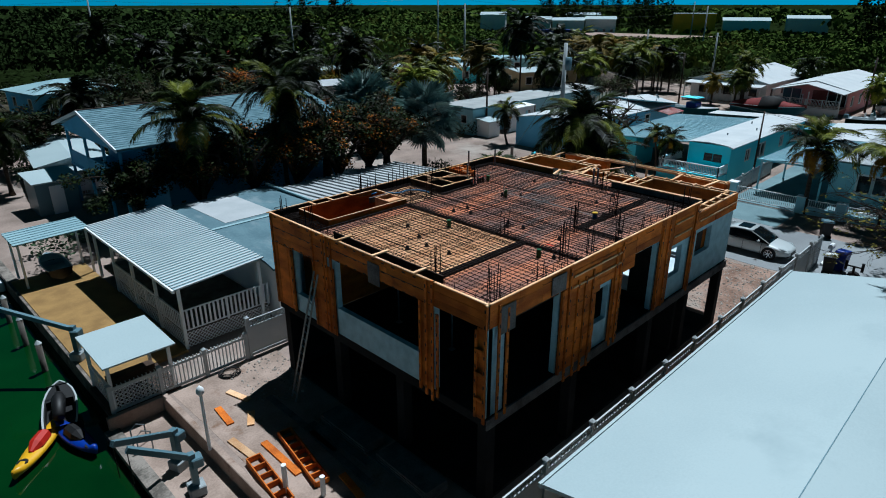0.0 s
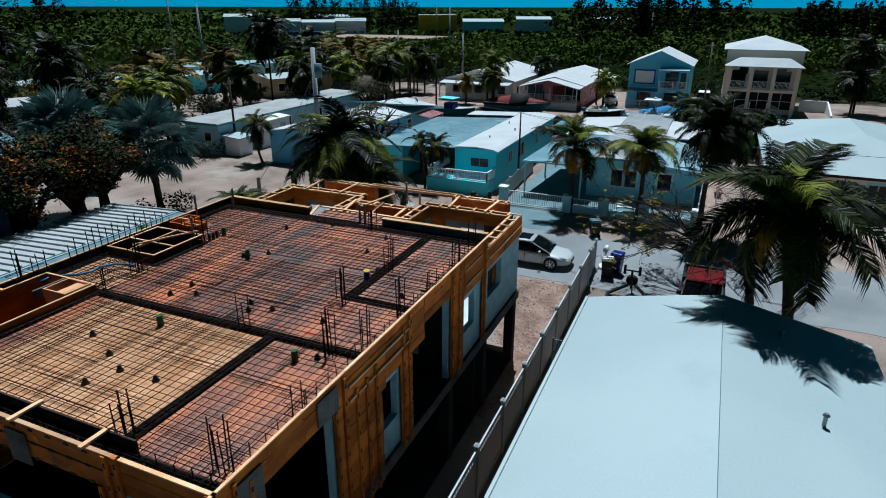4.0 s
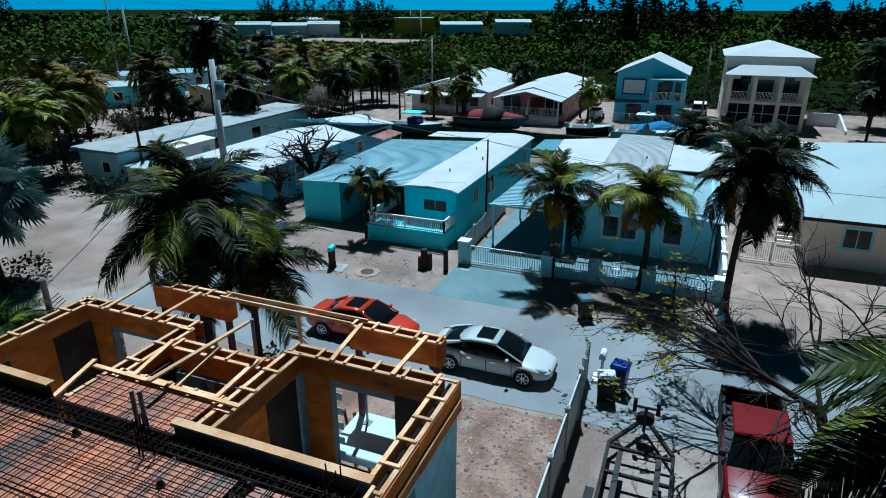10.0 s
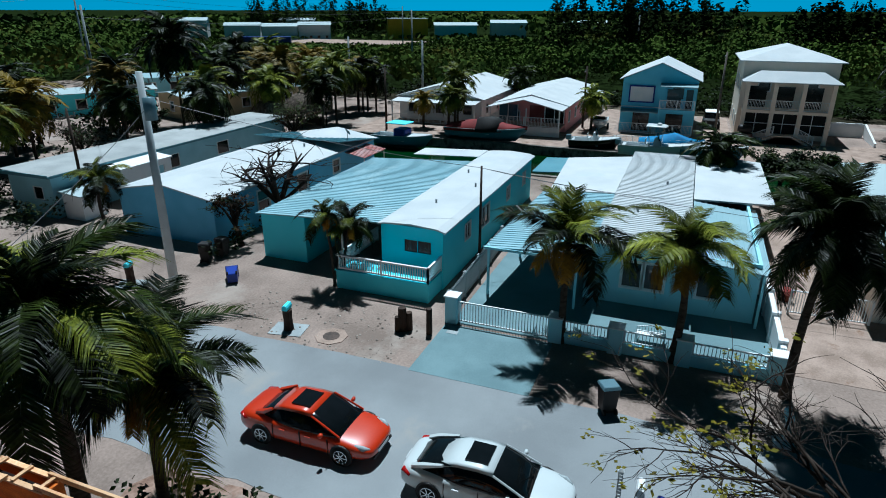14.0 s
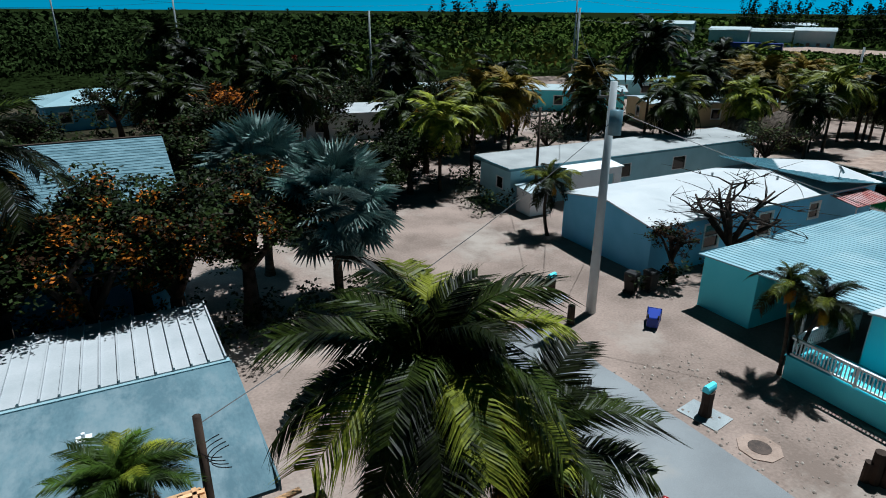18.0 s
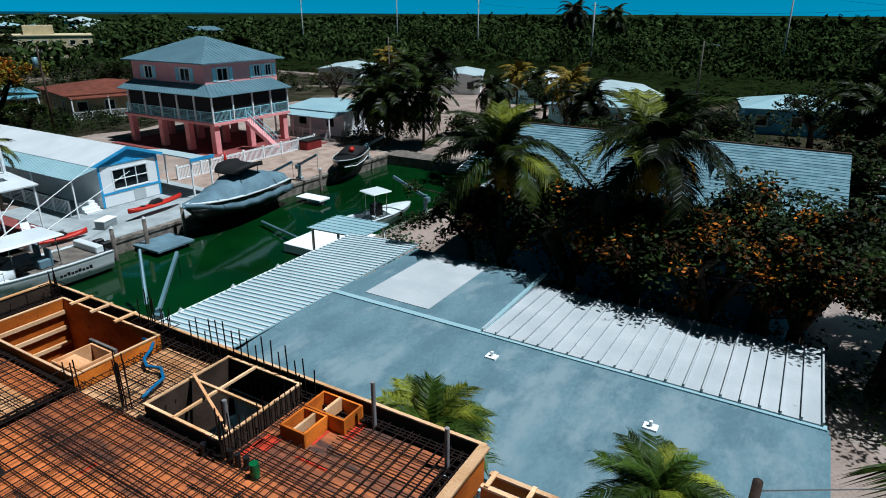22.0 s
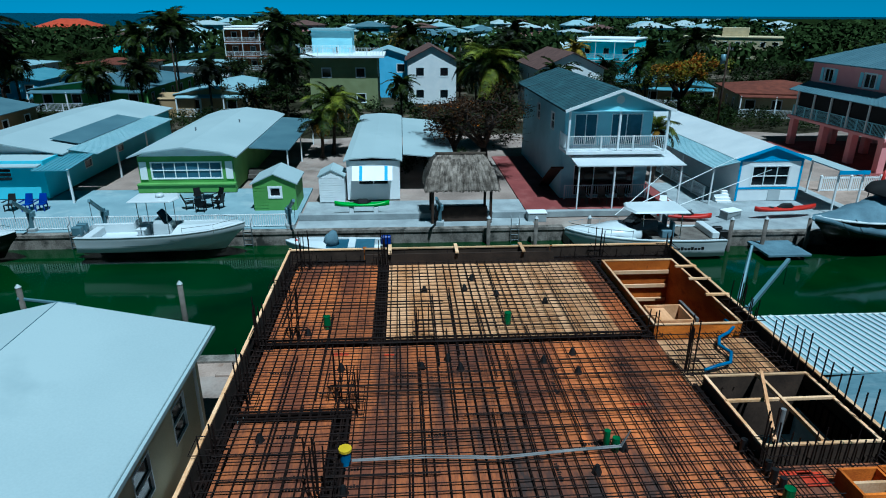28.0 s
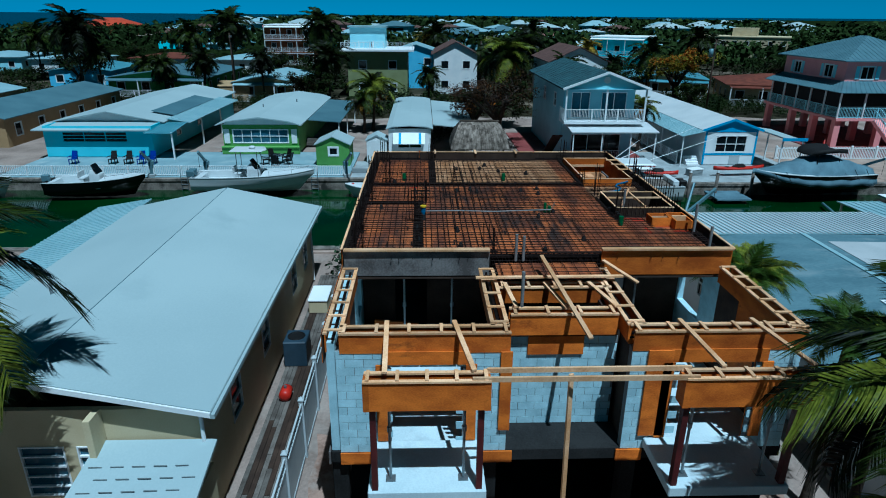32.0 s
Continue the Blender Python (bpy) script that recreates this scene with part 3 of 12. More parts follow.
def gable(parent, x0, x1, y0, y1, ze, zr, along, material, ribs=0.0, over=0.3, thick=0.08, soffit=None):
    """A gable roof whose ridge runs along an axis; two sheets."""
    x0, x1, y0, y1 = x0 - over, x1 + over, y0 - over, y1 + over
    if along == "x":
        m = (y0 + y1) / 2
        sides = (((x0, y0, ze), (x1, y0, ze), (x1, m, zr), (x0, m, zr)), ((x1, y1, ze), (x0, y1, ze), (x0, m, zr), (x1, m, zr)))
    else:
        m = (x0 + x1) / 2
        sides = (((x0, y1, ze), (x0, y0, ze), (m, y0, zr), (m, y1, zr)), ((x1, y0, ze), (x1, y1, ze), (m, y1, zr), (m, y0, zr)))
    for q in sides:
        if ribs:
            ribbed(parent, *q, material, ribs, thick=thick)
        else:
            part("roof", Shape().slab(q, thick), material, parent)


def gable_end(parent, axis, c, u0, u1, z0, zp, material, thick=0.15):
    s = Shape()
    s.prism(axis, [(u0, z0), (u1, z0), ((u0 + u1) / 2, zp)], min(c, c + thick), max(c, c + thick))
    part("gable", s, material, parent)


def hip(parent, x0, x1, y0, y1, ze, zr, material, over=0.4, ridge=None, thick=0.1, ribs=0.0, name="roof"):
    """A hipped roof; ridge: half its length along the longer side."""
    x0, x1, y0, y1 = x0 - over, x1 + over, y0 - over, y1 + over
    mx, my = (x0 + x1) / 2, (y0 + y1) / 2
    r = ridge if ridge is not None else abs((x1 - x0) - (y1 - y0)) / 2
    if x1 - x0 >= y1 - y0:
        p, q = Vector((mx - r, my, zr)), Vector((mx + r, my, zr))
        fs = [((x0, y0, ze), (x1, y0, ze), q, p), ((x1, y1, ze), (x0, y1, ze), p, q), ((x0, y1, ze), (x0, y0, ze), p), ((x1, y0, ze), (x1, y1, ze), q)]
    else:
        p, q = Vector((mx, my - r, zr)), Vector((mx, my + r, zr))
        fs = [((x1, y0, ze), (x1, y1, ze), q, p), ((x0, y1, ze), (x0, y0, ze), p, q), ((x0, y0, ze), (x1, y0, ze), p), ((x1, y1, ze), (x0, y1, ze), q)]
    s = Shape()
    for f in fs:
        s.face(f)
    s.box(x0, y0, ze - thick, x1, y1, ze - 0.004)
    if ribs:
        for f in fs:
            f = [Vector(k) for k in f]
            a, b = f[0], f[1]
            n = max(2, round((b - a).length / ribs))
            top0, top1 = (f[3], f[2]) if len(f) == 4 else (f[2], f[2])
            run = (b - a).normalized()
            k0, k1 = (top0 - a).dot(run), (top1 - a).dot(run)
            for k in range(1, n):
                u = (b - a).length * k / n
                fr = min(1.0, u / k0 if k0 > 0.01 and u < k0 else ((b - a).length - u) / max(0.01, (b - a).length - k1) if u > k1 else 1.0)
                lo = a + run * u
                nearest = a + run * min(max(u, k0), k1)
                peak = top0 + (top1 - top0) * ((min(max(u, k0), k1) - k0) / max(0.001, k1 - k0))
                hi = lo + (peak - nearest) * fr
                rib_piece(parent, lo + Vector((0, 0, 0.012)), hi + Vector((0, 0, 0.012)), 0.05, 0.03, material)
    return part(name, s, material, parent)


def post(parent, x, y, z0, z1, w=0.1, material=None, name="post"):
    return part(name, Shape().box(x - w / 2, y - w / 2, z0, x + w / 2, y + w / 2, z1), material or M_WHITE, parent)


def leaf_cloud(shape, rng, centre, radii, count, size, flat=0.5):
    """Small leaf blades strewn through a lumpy ellipsoid, denser towards its skin."""
    c = Vector(centre)
    for _ in range(count):
        d = Vector((rng.gauss(0, 1), rng.gauss(0, 1), rng.gauss(0, 1))).normalized()
        r = rng.random() ** 0.45
        p = c + Vector((d.x * radii[0], d.y * radii[1], d.z * radii[2])) * r
        a = Vector((rng.gauss(0, 1), rng.gauss(0, 1), rng.gauss(0, flat))).normalized()
        b = a.cross(Vector((rng.gauss(0, 0.5), rng.gauss(0, 0.5), 1))).normalized()
        k = size * (0.6 + 0.8 * rng.random())
        shape.face((p - a * k * 0.5, p + b * k * 0.28, p + a * k * 0.5, p - b * k * 0.28))


# ---- ground, water, road ----
def level(x, y):
    """Height of the land at a place: canals, sea, the low dock strip."""
    if y < 61.5 and -9.6 < x < 4.2 and not (x < -8.0 and y > 22):
        return -2.6
    if 4.2 < x < 4.7 and 20.95 < y < 61.5:
        return -2.6
    if 4.2 < x < 6.35 and -30 < y < 20.95:
        return -0.5
    if 73.5 < x < 85 and y < 44:
        return -2.6
    if x < -1600 or x < -320 and y < -150:
        return -2.6
    return 0.0


def make_ground():
    xs = [-4900, -1600, -320, -120, -9.6, -8.0, 4.2, 4.7, 6.35, 30, 73.5, 85, 300, 4900]
    ys = [-4900, -150, -30, 20.95, 22, 44, 61.5, 200, 4900]
    s = Shape()
    for x0, x1 in zip(xs, xs[1:]):
        for y0, y1 in zip(ys, ys[1:]):
            h = level((x0 + x1) / 2, (y0 + y1) / 2)
            s.face(((x0, y0, h), (x1, y0, h), (x1, y1, h), (x0, y1, h)))
    for i, x in enumerate(xs[1:-1], 1):
        for y0, y1 in zip(ys, ys[1:]):
            a, b = level((xs[i - 1] + x) / 2, (y0 + y1) / 2), level((x + xs[i + 1]) / 2, (y0 + y1) / 2)
            if a != b:
                s.face(((x, y0, a), (x, y1, a), (x, y1, b), (x, y0, b)))
    for j, y in enumerate(ys[1:-1], 1):
        for x0, x1 in zip(xs, xs[1:]):
            a, b = level((x0 + x1) / 2, (ys[j - 1] + y) / 2), level((x0 + x1) / 2, (y + ys[j + 1]) / 2)
            if a != b:
                s.face(((x0, y, a), (x1, y, a), (x1, y, b), (x0, y, b)))
    solid("ground", s, M_SAND, "pale sandy ground of crushed coral and sand", "ground", kind="structure")


make_ground()
solid("canal_water", Shape().face(((-9.6, -400, -0.8), (6.4, -400, -0.8), (6.4, 61.5, -0.8), (-9.6, 61.5, -0.8))), M_WATER,
      "still deep green canal water", "water", kind="structure")
solid("canal_water", Shape().face(((73.5, -400, -0.8), (85, -400, -0.8), (85, 44, -0.8), (73.5, 44, -0.8))), M_WATER,
      "green canal water behind the trailers", "water", kind="structure")
solid("sea", Shape().face(((-4900, -4900, -0.8), (-320, -4900, -0.8), (-320, -150, -0.8), (-1600, -150, -0.8), (-1600, 4900, -0.8), (-4900, 4900, -0.8))), M_SEA,
      "deep blue sea beyond the houses", "water", kind="structure")


def rough_strip(name, x0, x1, y0, y1, z, material, label, category, wob=0.25, step=1.0, seed=1):
    """A flat sheet with a slightly uneven outline."""
    rng = random.Random(seed)
    pts = []
    n, k = int((y1 - y0) / step), int((x1 - x0) / step)
    w = lambda: rng.uniform(-wob, wob)
    pts += [(x0 + (x1 - x0) * i / k, y0 + w()) for i in range(k)]
    pts += [(x1 + w(), y0 + (y1 - y0) * i / n) for i in range(n)]
    pts += [(x1 - (x1 - x0) * i / k, y1 + w()) for i in range(k)]
    pts += [(x0 + w(), y1 - (y1 - y0) * i / n) for i in range(n)]
    s = Shape().prism("z", pts, z - 0.06, z)
    return solid(name, s, material, label, category, kind="structure")


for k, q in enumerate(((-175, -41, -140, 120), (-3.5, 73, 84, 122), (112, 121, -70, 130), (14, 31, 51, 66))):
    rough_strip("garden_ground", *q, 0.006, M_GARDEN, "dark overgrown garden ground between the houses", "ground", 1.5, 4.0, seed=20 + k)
rough_strip("road", 34.5, 42.0, -70, 30.5, 0.012, M_ROAD, "sun-bleached grey asphalt street with sandy edges", "road", 0.12)
rough_strip("lot", 22, 34.2, 7.9, 21, 0.006, M_LOT, "rough pinkish gravel and rubble of the building lot", "ground", 0.3, seed=3)
rough_strip("yard", 6.6, 11, 9, 20.9, 0.006, M_DOCK, "pale stained concrete yard by the seawall", "ground", 0.05, seed=4)
rough_strip("low_dock", 4.22, 6.33, -5, 20.9, -0.494, M_DOCK, "lower concrete dock strip along the canal", "dock", 0.01, seed=5)
solid("driveway", Shape().box(41.9, 11.4, -0.05, 46.0, 16.2, 0.02), M_DRIVE, "pale blue painted concrete driveway", "driveway", kind="structure")
solid("front_yard", Shape().box(46.2, 2.9, -0.05, 72, 16.0, 0.016), M_DRIVE, "pale blue painted concrete yard", "pavement", kind="structure")


def seawall(x, y0, y1, side, top=0.12):
    s = Shape()
    y, rng = y0, random.Random(int(y0))
    while y < y1 - 0.1:
        e = min(y + 3.0, y1)
        s.box(x - 0.02, y + 0.01, -2.6, x + 0.3 * side, e - 0.01, top - 0.2) if side > 0 else s.box(x + 0.3 * side, y + 0.01, -2.6, x + 0.02, e - 0.01, top - 0.2)
        s.box(min(x - 0.08 * side, x + 0.4 * side), y + 0.005, top - 0.2, max(x - 0.08 * side, x + 0.4 * side), e - 0.005, top + rng.uniform(-0.01, 0.01))
        y = e
    return solid("seawall", s, M_WETCONC, "stained concrete seawall with a flat cap", "seawall", kind="structure", bevel=0.01)


seawall(-9.6, -60, 22, -1)
seawall(-8.0, 22, 61.5, -1)
seawall(4.2, -30, 20.9, 1, -0.4)
seawall(4.7, 21, 61.5, 1, 0.06)
seawall(73.5, -60, 44, -1)
seawall(85, -60, 44, 1)
solid("retaining_wall", Shape().box(6.2, 5, -0.6, 6.42, 20.9, 0.1).box(4.3, 20.75, -0.6, 6.2, 20.95, 0.1), M_DOCK, "low concrete retaining wall above the dock", "wall", kind="structure", bevel=0.02)


# ---- the unfinished two-storey house ----
house = place("house_under_construction", "unfinished two-storey concrete house with orange plywood formwork and rebar deck", "house", 18.6, 14.2)
TOP = 6.5
# lower storey: columns, ties and the floor slab, coloured near-black as its shade
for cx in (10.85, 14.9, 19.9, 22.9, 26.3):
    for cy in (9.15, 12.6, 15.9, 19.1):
        part("column", Shape().box(cx - 0.18, cy - 0.18, -0.1, cx + 0.18, cy + 0.18, 2.72), M_SHADECONC, house, bevel=0.015)
wall(house, "x", 22.4, 9.2, 19.2, -0.1, 2.7, M_SHADECONC, [(13.2, 14.2, -0.1, 2.1)], 0.19, "block_wall")
wall(house, "y", 19.2, 10.8, 26.4, -0.1, 2.7, M_SHADECONC, (), -0.19, "block_wall")
part("ground_slab", Shape().box(10.7, 9.0, -0.1, 26.5, 19.3, 0.09), M_SHADECONC, house)
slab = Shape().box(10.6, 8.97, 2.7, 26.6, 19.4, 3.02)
part("floor_slab", slab, M_SHADECONC, house, bevel=0.02)
for y0, y1 in ((9.95, 12.35), (16.1, 18.6)):
    part("porch_slab", Shape().box(26.62, y0, 3.08, 28.25, y1, 3.32), M_CONCPALE, house, bevel=0.02)
for k in range(11):
    part("edge_board", Shape().box(10.6 + k * 1.455, 8.92, 2.66, 10.6 + k * 1.455 + 1.44, 8.965, 3.0), M_GREYPLY, house)


for q in ((20.6, 9.3, 26.35, 12.75), (20.6, 15.75, 26.35, 19.1), (20.6, 13.1, 25.4, 15.4)):
    part("room_floor", Shape().box(q[0], q[1], 3.02, q[2], q[3], 3.045), M_CONCPALE, house, "pale fresh concrete floor")


def boards(axis, c, u0, u1, z0, z1, out, mat_=None, name="form_panel", t=0.02):
    s = Shape()
    wall_box(s, axis, c, u0, u1, z0, z1, out * t)
    if name != "form_panel" or mat_:
        return part(name, s, mat_ or M_FORM, house)
    back = part(name, s, M_WOODDARKSHADE, house)
    wide = u1 - u0 > z1 - z0
    lo, hi = (z0, z1) if wide else (u0, u1)
    n = max(1, round((hi - lo) / (0.24 if wide else 0.3)))
    for k in range(n):
        a, b = lo + (hi - lo) * k / n + 0.005, lo + (hi - lo) * (k + 1) / n - 0.005
        cuts = [u0] + ([u0 + (u1 - u0) * BOARD_RNG.uniform(0.3, 0.7)] if wide and u1 - u0 > 2.2 else []) + [u1]
        for p, q in zip(cuts, cuts[1:]):
            f = Shape()
            deep = out * BOARD_RNG.uniform(0.006, 0.02)
            if wide:
                wall_box(f, axis, c + out * t, p, q - 0.008, a, b, deep)
            else:
                wall_box(f, axis, c + out * t, a, b, z0, z1, deep)
            part("form_board", f, M_FORM, house)
    return back


BOARD_RNG = random.Random(77)


TIE = mesh_of("form_tie", Shape().box(-0.5, -0.5, -0.5, 0.5, 0.5, 0.5), M_IRON)


def tie(axis, c, u, z, wide, high):
    """One dark steel form tie on the face of a board."""
    at, size = ((c, u, z), (0.014, wide, high)) if axis == "x" else ((u, c, z), (wide, 0.014, high))
    piece("form_tie", TIE, house, pose(*at) @ Matrix.Diagonal((*size, 1)))


def stud(axis, c, u, z0, z1, out, w=0.09, mat_=None, name="stud"):
    s = Shape()
    wall_box(s, axis, c + out * 0.042, u - w / 2, u + w / 2, z0, z1, out * 0.045)
    n = max(2, int((z1 - z0) / 0.42))
    for k in range(n):
        tie(axis, c + out * 0.09, u, z0 + (z1 - z0) * (k + 0.6) / n, 0.036, 0.1)
    return part(name, s, mat_ or M_FORM, house)


def waler(axis, c, u0, u1, z, out, h=0.09):
    s = Shape()
    wall_box(s, axis, c + out * 0.042, u0, u1, z - h / 2, z + h / 2, out * 0.045)
    return part("waler", s, M_LUMBER, house)


def wedge_row(axis, c, u0, u1, z, out):
    """Dark form ties along a board."""
    n = max(2, int((u1 - u0) / 0.45))
    for k in range(n):
        tie(axis, c + out * 0.045, u0 + (u1 - u0) * (k + 0.5) / n, z, 0.12, 0.036)


def blockwork(axis, c, u0, u1, z0, z1, holes=(), out=1, real=False):
    """A block wall; where seen close, its outer leaf is laid block by block."""
    w = wall(house, axis, c, u0, u1, z0, z1, M_MORTAR if real else M_BLOCK, holes, -out * 0.19, "block_wall")
    if real:
        rows = int(round((z1 - z0) / 0.203))
        h = (z1 - z0) / rows
        for r in range(rows):
            u = u0 - (0.2 if r % 2 else 0)
            while u < u1 - 0.02:
                a, b = max(u, u0), min(u + 0.4, u1)
                if b - a > 0.05 and not any(q[0] < (a + b) / 2 < q[1] and q[2] < z0 + (r + 0.5) * h < q[3] for q in holes):
                    key = (axis, round(b - a, 2))
                    if key not in BLOCK_MESH:
                        s = Shape()
                        wall_box(s, axis, 0, 0.006, b - a - 0.006, 0.006, h - 0.006, 0.012)
                        BLOCK_MESH[key] = mesh_of("block", s, M_BLOCK)
                    at = (c if out > 0 else c - 0.012, a, z0 + r * h) if axis == "x" else (a, c if out > 0 else c - 0.012, z0 + r * h)
                    BLOCKS.append((BLOCK_MESH[key], w, pose(*at)))
                u += 0.4
    return w


BLOCK_MESH, BLOCKS = {}, []
# upper walls, bare block where the formwork leaves them open
blockwork("x", 10.62, 9.0, 19.35, 3.02, 5.8, [(9.3, 10.95, 3.02, 5.75), (11.5, 15.6, 4.0, 5.75), (16.85, 18.1, 3.7, 5.4)], -1)
blockwork("y", 9.0, 10.65, 26.55, 3.02, 5.8, [(11.3, 13.75, 3.02, 5.75), (15.75, 16.55, 3.9, 5.12), (17.15, 19.7, 3.02, 5.68), (20.9, 21.8, 3.9, 5.05), (23.05, 24.45, 4.15, 5.15)], -1)
blockwork("y", 19.38, 10.65, 26.55, 3.02, 5.8, [(12.5, 14, 3.9, 5.2), (20.5, 22, 3.9, 5.2)], 1)
# front walls
blockwork("x", 26.6, 9.2, 12.95, 3.0, 5.62, [(10.35, 11.95, 3.02, 5.3)], 1, True)
blockwork("x", 26.6, 15.6, 19.35, 3.0, 5.62, [(16.6, 18.5, 3.02, 5.35)], 1, True)
blockwork("x", 25.62, 12.95, 15.6, 3.0, 5.4, [(13.9, 14.75, 4.9, 5.35)], 1, True)
# inner walls in a dark colour that stands for the shaded rooms
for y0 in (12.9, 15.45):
    wall(house, "y", y0, 23.0, 25.6, 3.02, 5.7, M_WOODDARKSHADE, [(23.6, 24.5, 3.02, 5.1)], 0.19, "block_wall")
wall(house, "x", 20.2, 9.2, 12.9, 3.02, 5.7, M_WOODDARKSHADE, [(10.2, 11.2, 3.02, 5.1)], 0.19, "block_wall")
wall(house, "x", 20.2, 15.6, 19.2, 3.02, 5.7, M_WOODDARKSHADE, [(16.5, 17.5, 3.02, 5.1)], 0.19, "block_wall")
# west formwork
for u0, u1, z0, z1 in ((16.1, 19.4, 5.45, 6.0), (16.1, 19.4, 6.02, TOP), (18.1, 19.4, 3.0, 5.43), (15.62, 16.85, 2.95, 5.43),
                       (10.95, 16.08, 5.78, 6.12), (10.95, 16.08, 6.14, TOP), (10.95, 11.5, 3.0, 5.76), (8.95, 10.93, 5.78, TOP), (9.02, 9.3, 3.0, 5.76)):
    boards("x", 10.58, u0, u1, z0, z1, -1)
for u, z0, z1 in ((16.15, 3.0, TOP), (16.75, 3.0, TOP), (19.3, 3.0, TOP), (18.15, 3.0, 5.4), (15.7, 3.0, TOP), (15.98, 3.0, TOP), (11.45, 2.9, 5.8), (11.2, 2.8, TOP),
                  (10.95, 2.7, TOP + 0.05), (10.75, 2.9, 5.6), (9.3, 3.0, 5.7), (9.0, 2.9, TOP)):
    stud("x", 10.58, u, z0, z1, -1)
for u0, u1, z in ((11.0, 16.0, 6.13), (11.0, 16.0, 5.8), (16.2, 19.3, 5.5), (16.2, 19.3, 6.01), (16.2, 19.3, 6.42), (11.0, 16.0, 6.42)):
    wedge_row("x", 10.58, u0, u1, z, -1)
boards("x", 10.53, 13.2, 13.75, 5.6, 6.3, -1, M_GREYPLY)
for y0, y1 in ((8.9, 10.9), (10.95, 16.1), (16.15, 19.45)):
    part("form_cap", Shape().box(10.52, y0, TOP, 10.6, y1 - 0.02, TOP + 0.03), M_LUMBER, house)
# corner box of the south-west column form
for z in (3.6, 4.4, 5.1):
    part("form_cleat", Shape().box(10.44, 9.02, z, 10.52, 9.3, z + 0.09), M_FORM, house)
# long inner cap on the west beam, with cross cleats; its side is coloured dark for shade
part("beam_form_side", Shape().box(10.98, 11.0, 6.2, 11.02, 16.1, TOP + 0.02), M_WOODDARKSHADE, house)
for y in (11.6, 13.4, 15.2):
    part("form_cleat", Shape().box(10.45, y, TOP + 0.046, 11.1, y + 0.09, TOP + 0.09), M_LUMBER, house)
# south formwork
for u0, u1, z0, z1 in ((10.6, 14.1, 5.8, TOP), (14.12, 15.7, 2.6, 3.85), (14.12, 15.7, 3.87, 5.1), (14.12, 15.9, 5.12, TOP), (15.9, 18.0, 5.3, TOP), (16.6, 17.1, 2.9, 5.28),
                       (18.02, 19.72, 5.75, TOP), (19.72, 20.75, 3.0, TOP), (20.77, 22.3, 5.25, TOP), (22.32, 22.75, 3.0, TOP), (22.77, 24.5, 5.35, 6.05), (24.52, 26.62, 5.35, 6.05), (13.75, 14.1, 3.0, 5.78)):
    boards("y", 8.96, u0, u1, z0, z1, -1)
for u, z0, z1 in ((11.3, 2.9, 6.2), (10.95, 2.9, 6.4), (13.8, 3.0, 5.8), (14.15, 2.6, 6.4), (14.6, 2.6, 5.9), (15.0, 2.6, 5.9), (15.4, 2.6, 6.0), (16.75, 2.8, 6.3), (17.05, 2.8, 6.3),
                  (19.85, 3.0, 6.3), (20.35, 3.0, 6.2), (22.5, 2.9, 6.4), (17.12, 2.9, 6.4)):
    stud("y", 8.96, u, z0, z1, -1, 0.085)
boards("y", 8.905, 11.0, 11.6, 5.5, 6.3, -1, M_GREYPLY)
boards("y", 8.905, 13.2, 13.9, 5.85, 6.4, -1, M_GREYPLY)
for u0, u1, z in ((14.3, 17.0, 6.1), (14.3, 17.0, 5.75), (20.8, 22.2, 6.1), (22.9, 26.5, 5.7), (20.8, 22.2, 5.6)):
    waler("y", 8.96, u0, u1, z, -1, 0.05)
part("form_cap", Shape().box(10.45, 8.9, TOP, 14.2, 8.96, TOP + 0.03), M_LUMBER, house)
part("form_cap", Shape().box(14.22, 8.9, TOP, 22.85, 8.96, TOP + 0.03), M_LUMBER, house)
# north formwork
for k in range(5):
    boards("y", 19.4, 10.6 + k * 2.46, 10.6 + k * 2.46 + 2.44, 5.8, TOP, 1)
part("form_cap", Shape().box(10.45, 19.4, TOP, 22.95, 19.47, TOP + 0.03), M_LUMBER, house)
# east edge of the deck
for y0, y1 in ((9.0, 12.85), (15.85, 19.4)):
    boards("x", 22.92, y0, y1, 5.78, TOP, 1, M_GREYPLY if y0 < 10 else M_FORM)
    part("form_cap", Shape().box(22.85, y0, TOP, 23.03, y1, TOP + 0.045), M_LUMBER, house)

# plywood deck, sheet by sheet; openings and beam trenches stay free
SHEETS = []


def sheets(x0, x1, y0, y1, material, z=6.2):
    w, d = 1.22, 2.44
    nx = max(1, math.ceil((x1 - x0) / d - 0.05))
    ny = max(1, math.ceil((y1 - y0) / w - 0.05))
    for i in range(nx):
        for j in range(ny):
            a, b = x0 + i * d, min(x0 + (i + 1) * d, x1)
            c, e = y0 + j * w, min(y0 + (j + 1) * w, y1)
            if b - a > 0.05 and e - c > 0.05:
                SHEETS.append((round(b - a, 3), round(e - c, 3), a, c, z, material))


sheets(11.0, 15.1, 9.2, 11.35, M_PLY)
sheets(11.0, 15.1, 11.62, 16.6, M_PLYPALE)
sheets(11.0, 15.1, 16.6, 17.1, M_PLY)
sheets(15.38, 17.5, 9.2, 11.1, M_PLY)
sheets(15.38, 22.45, 11.1, 17.2, M_PLY)
sheets(17.78, 22.45, 9.2, 10.8, M_PLY)
sheets(15.45, 17.15, 17.2, 19.15, M_PLYPALE)
sheets(19.3, 22.45, 17.2, 19.15, M_PLY)
sheets(22.95, 24.0, 13.0, 15.7, M_PLY, 6.12)
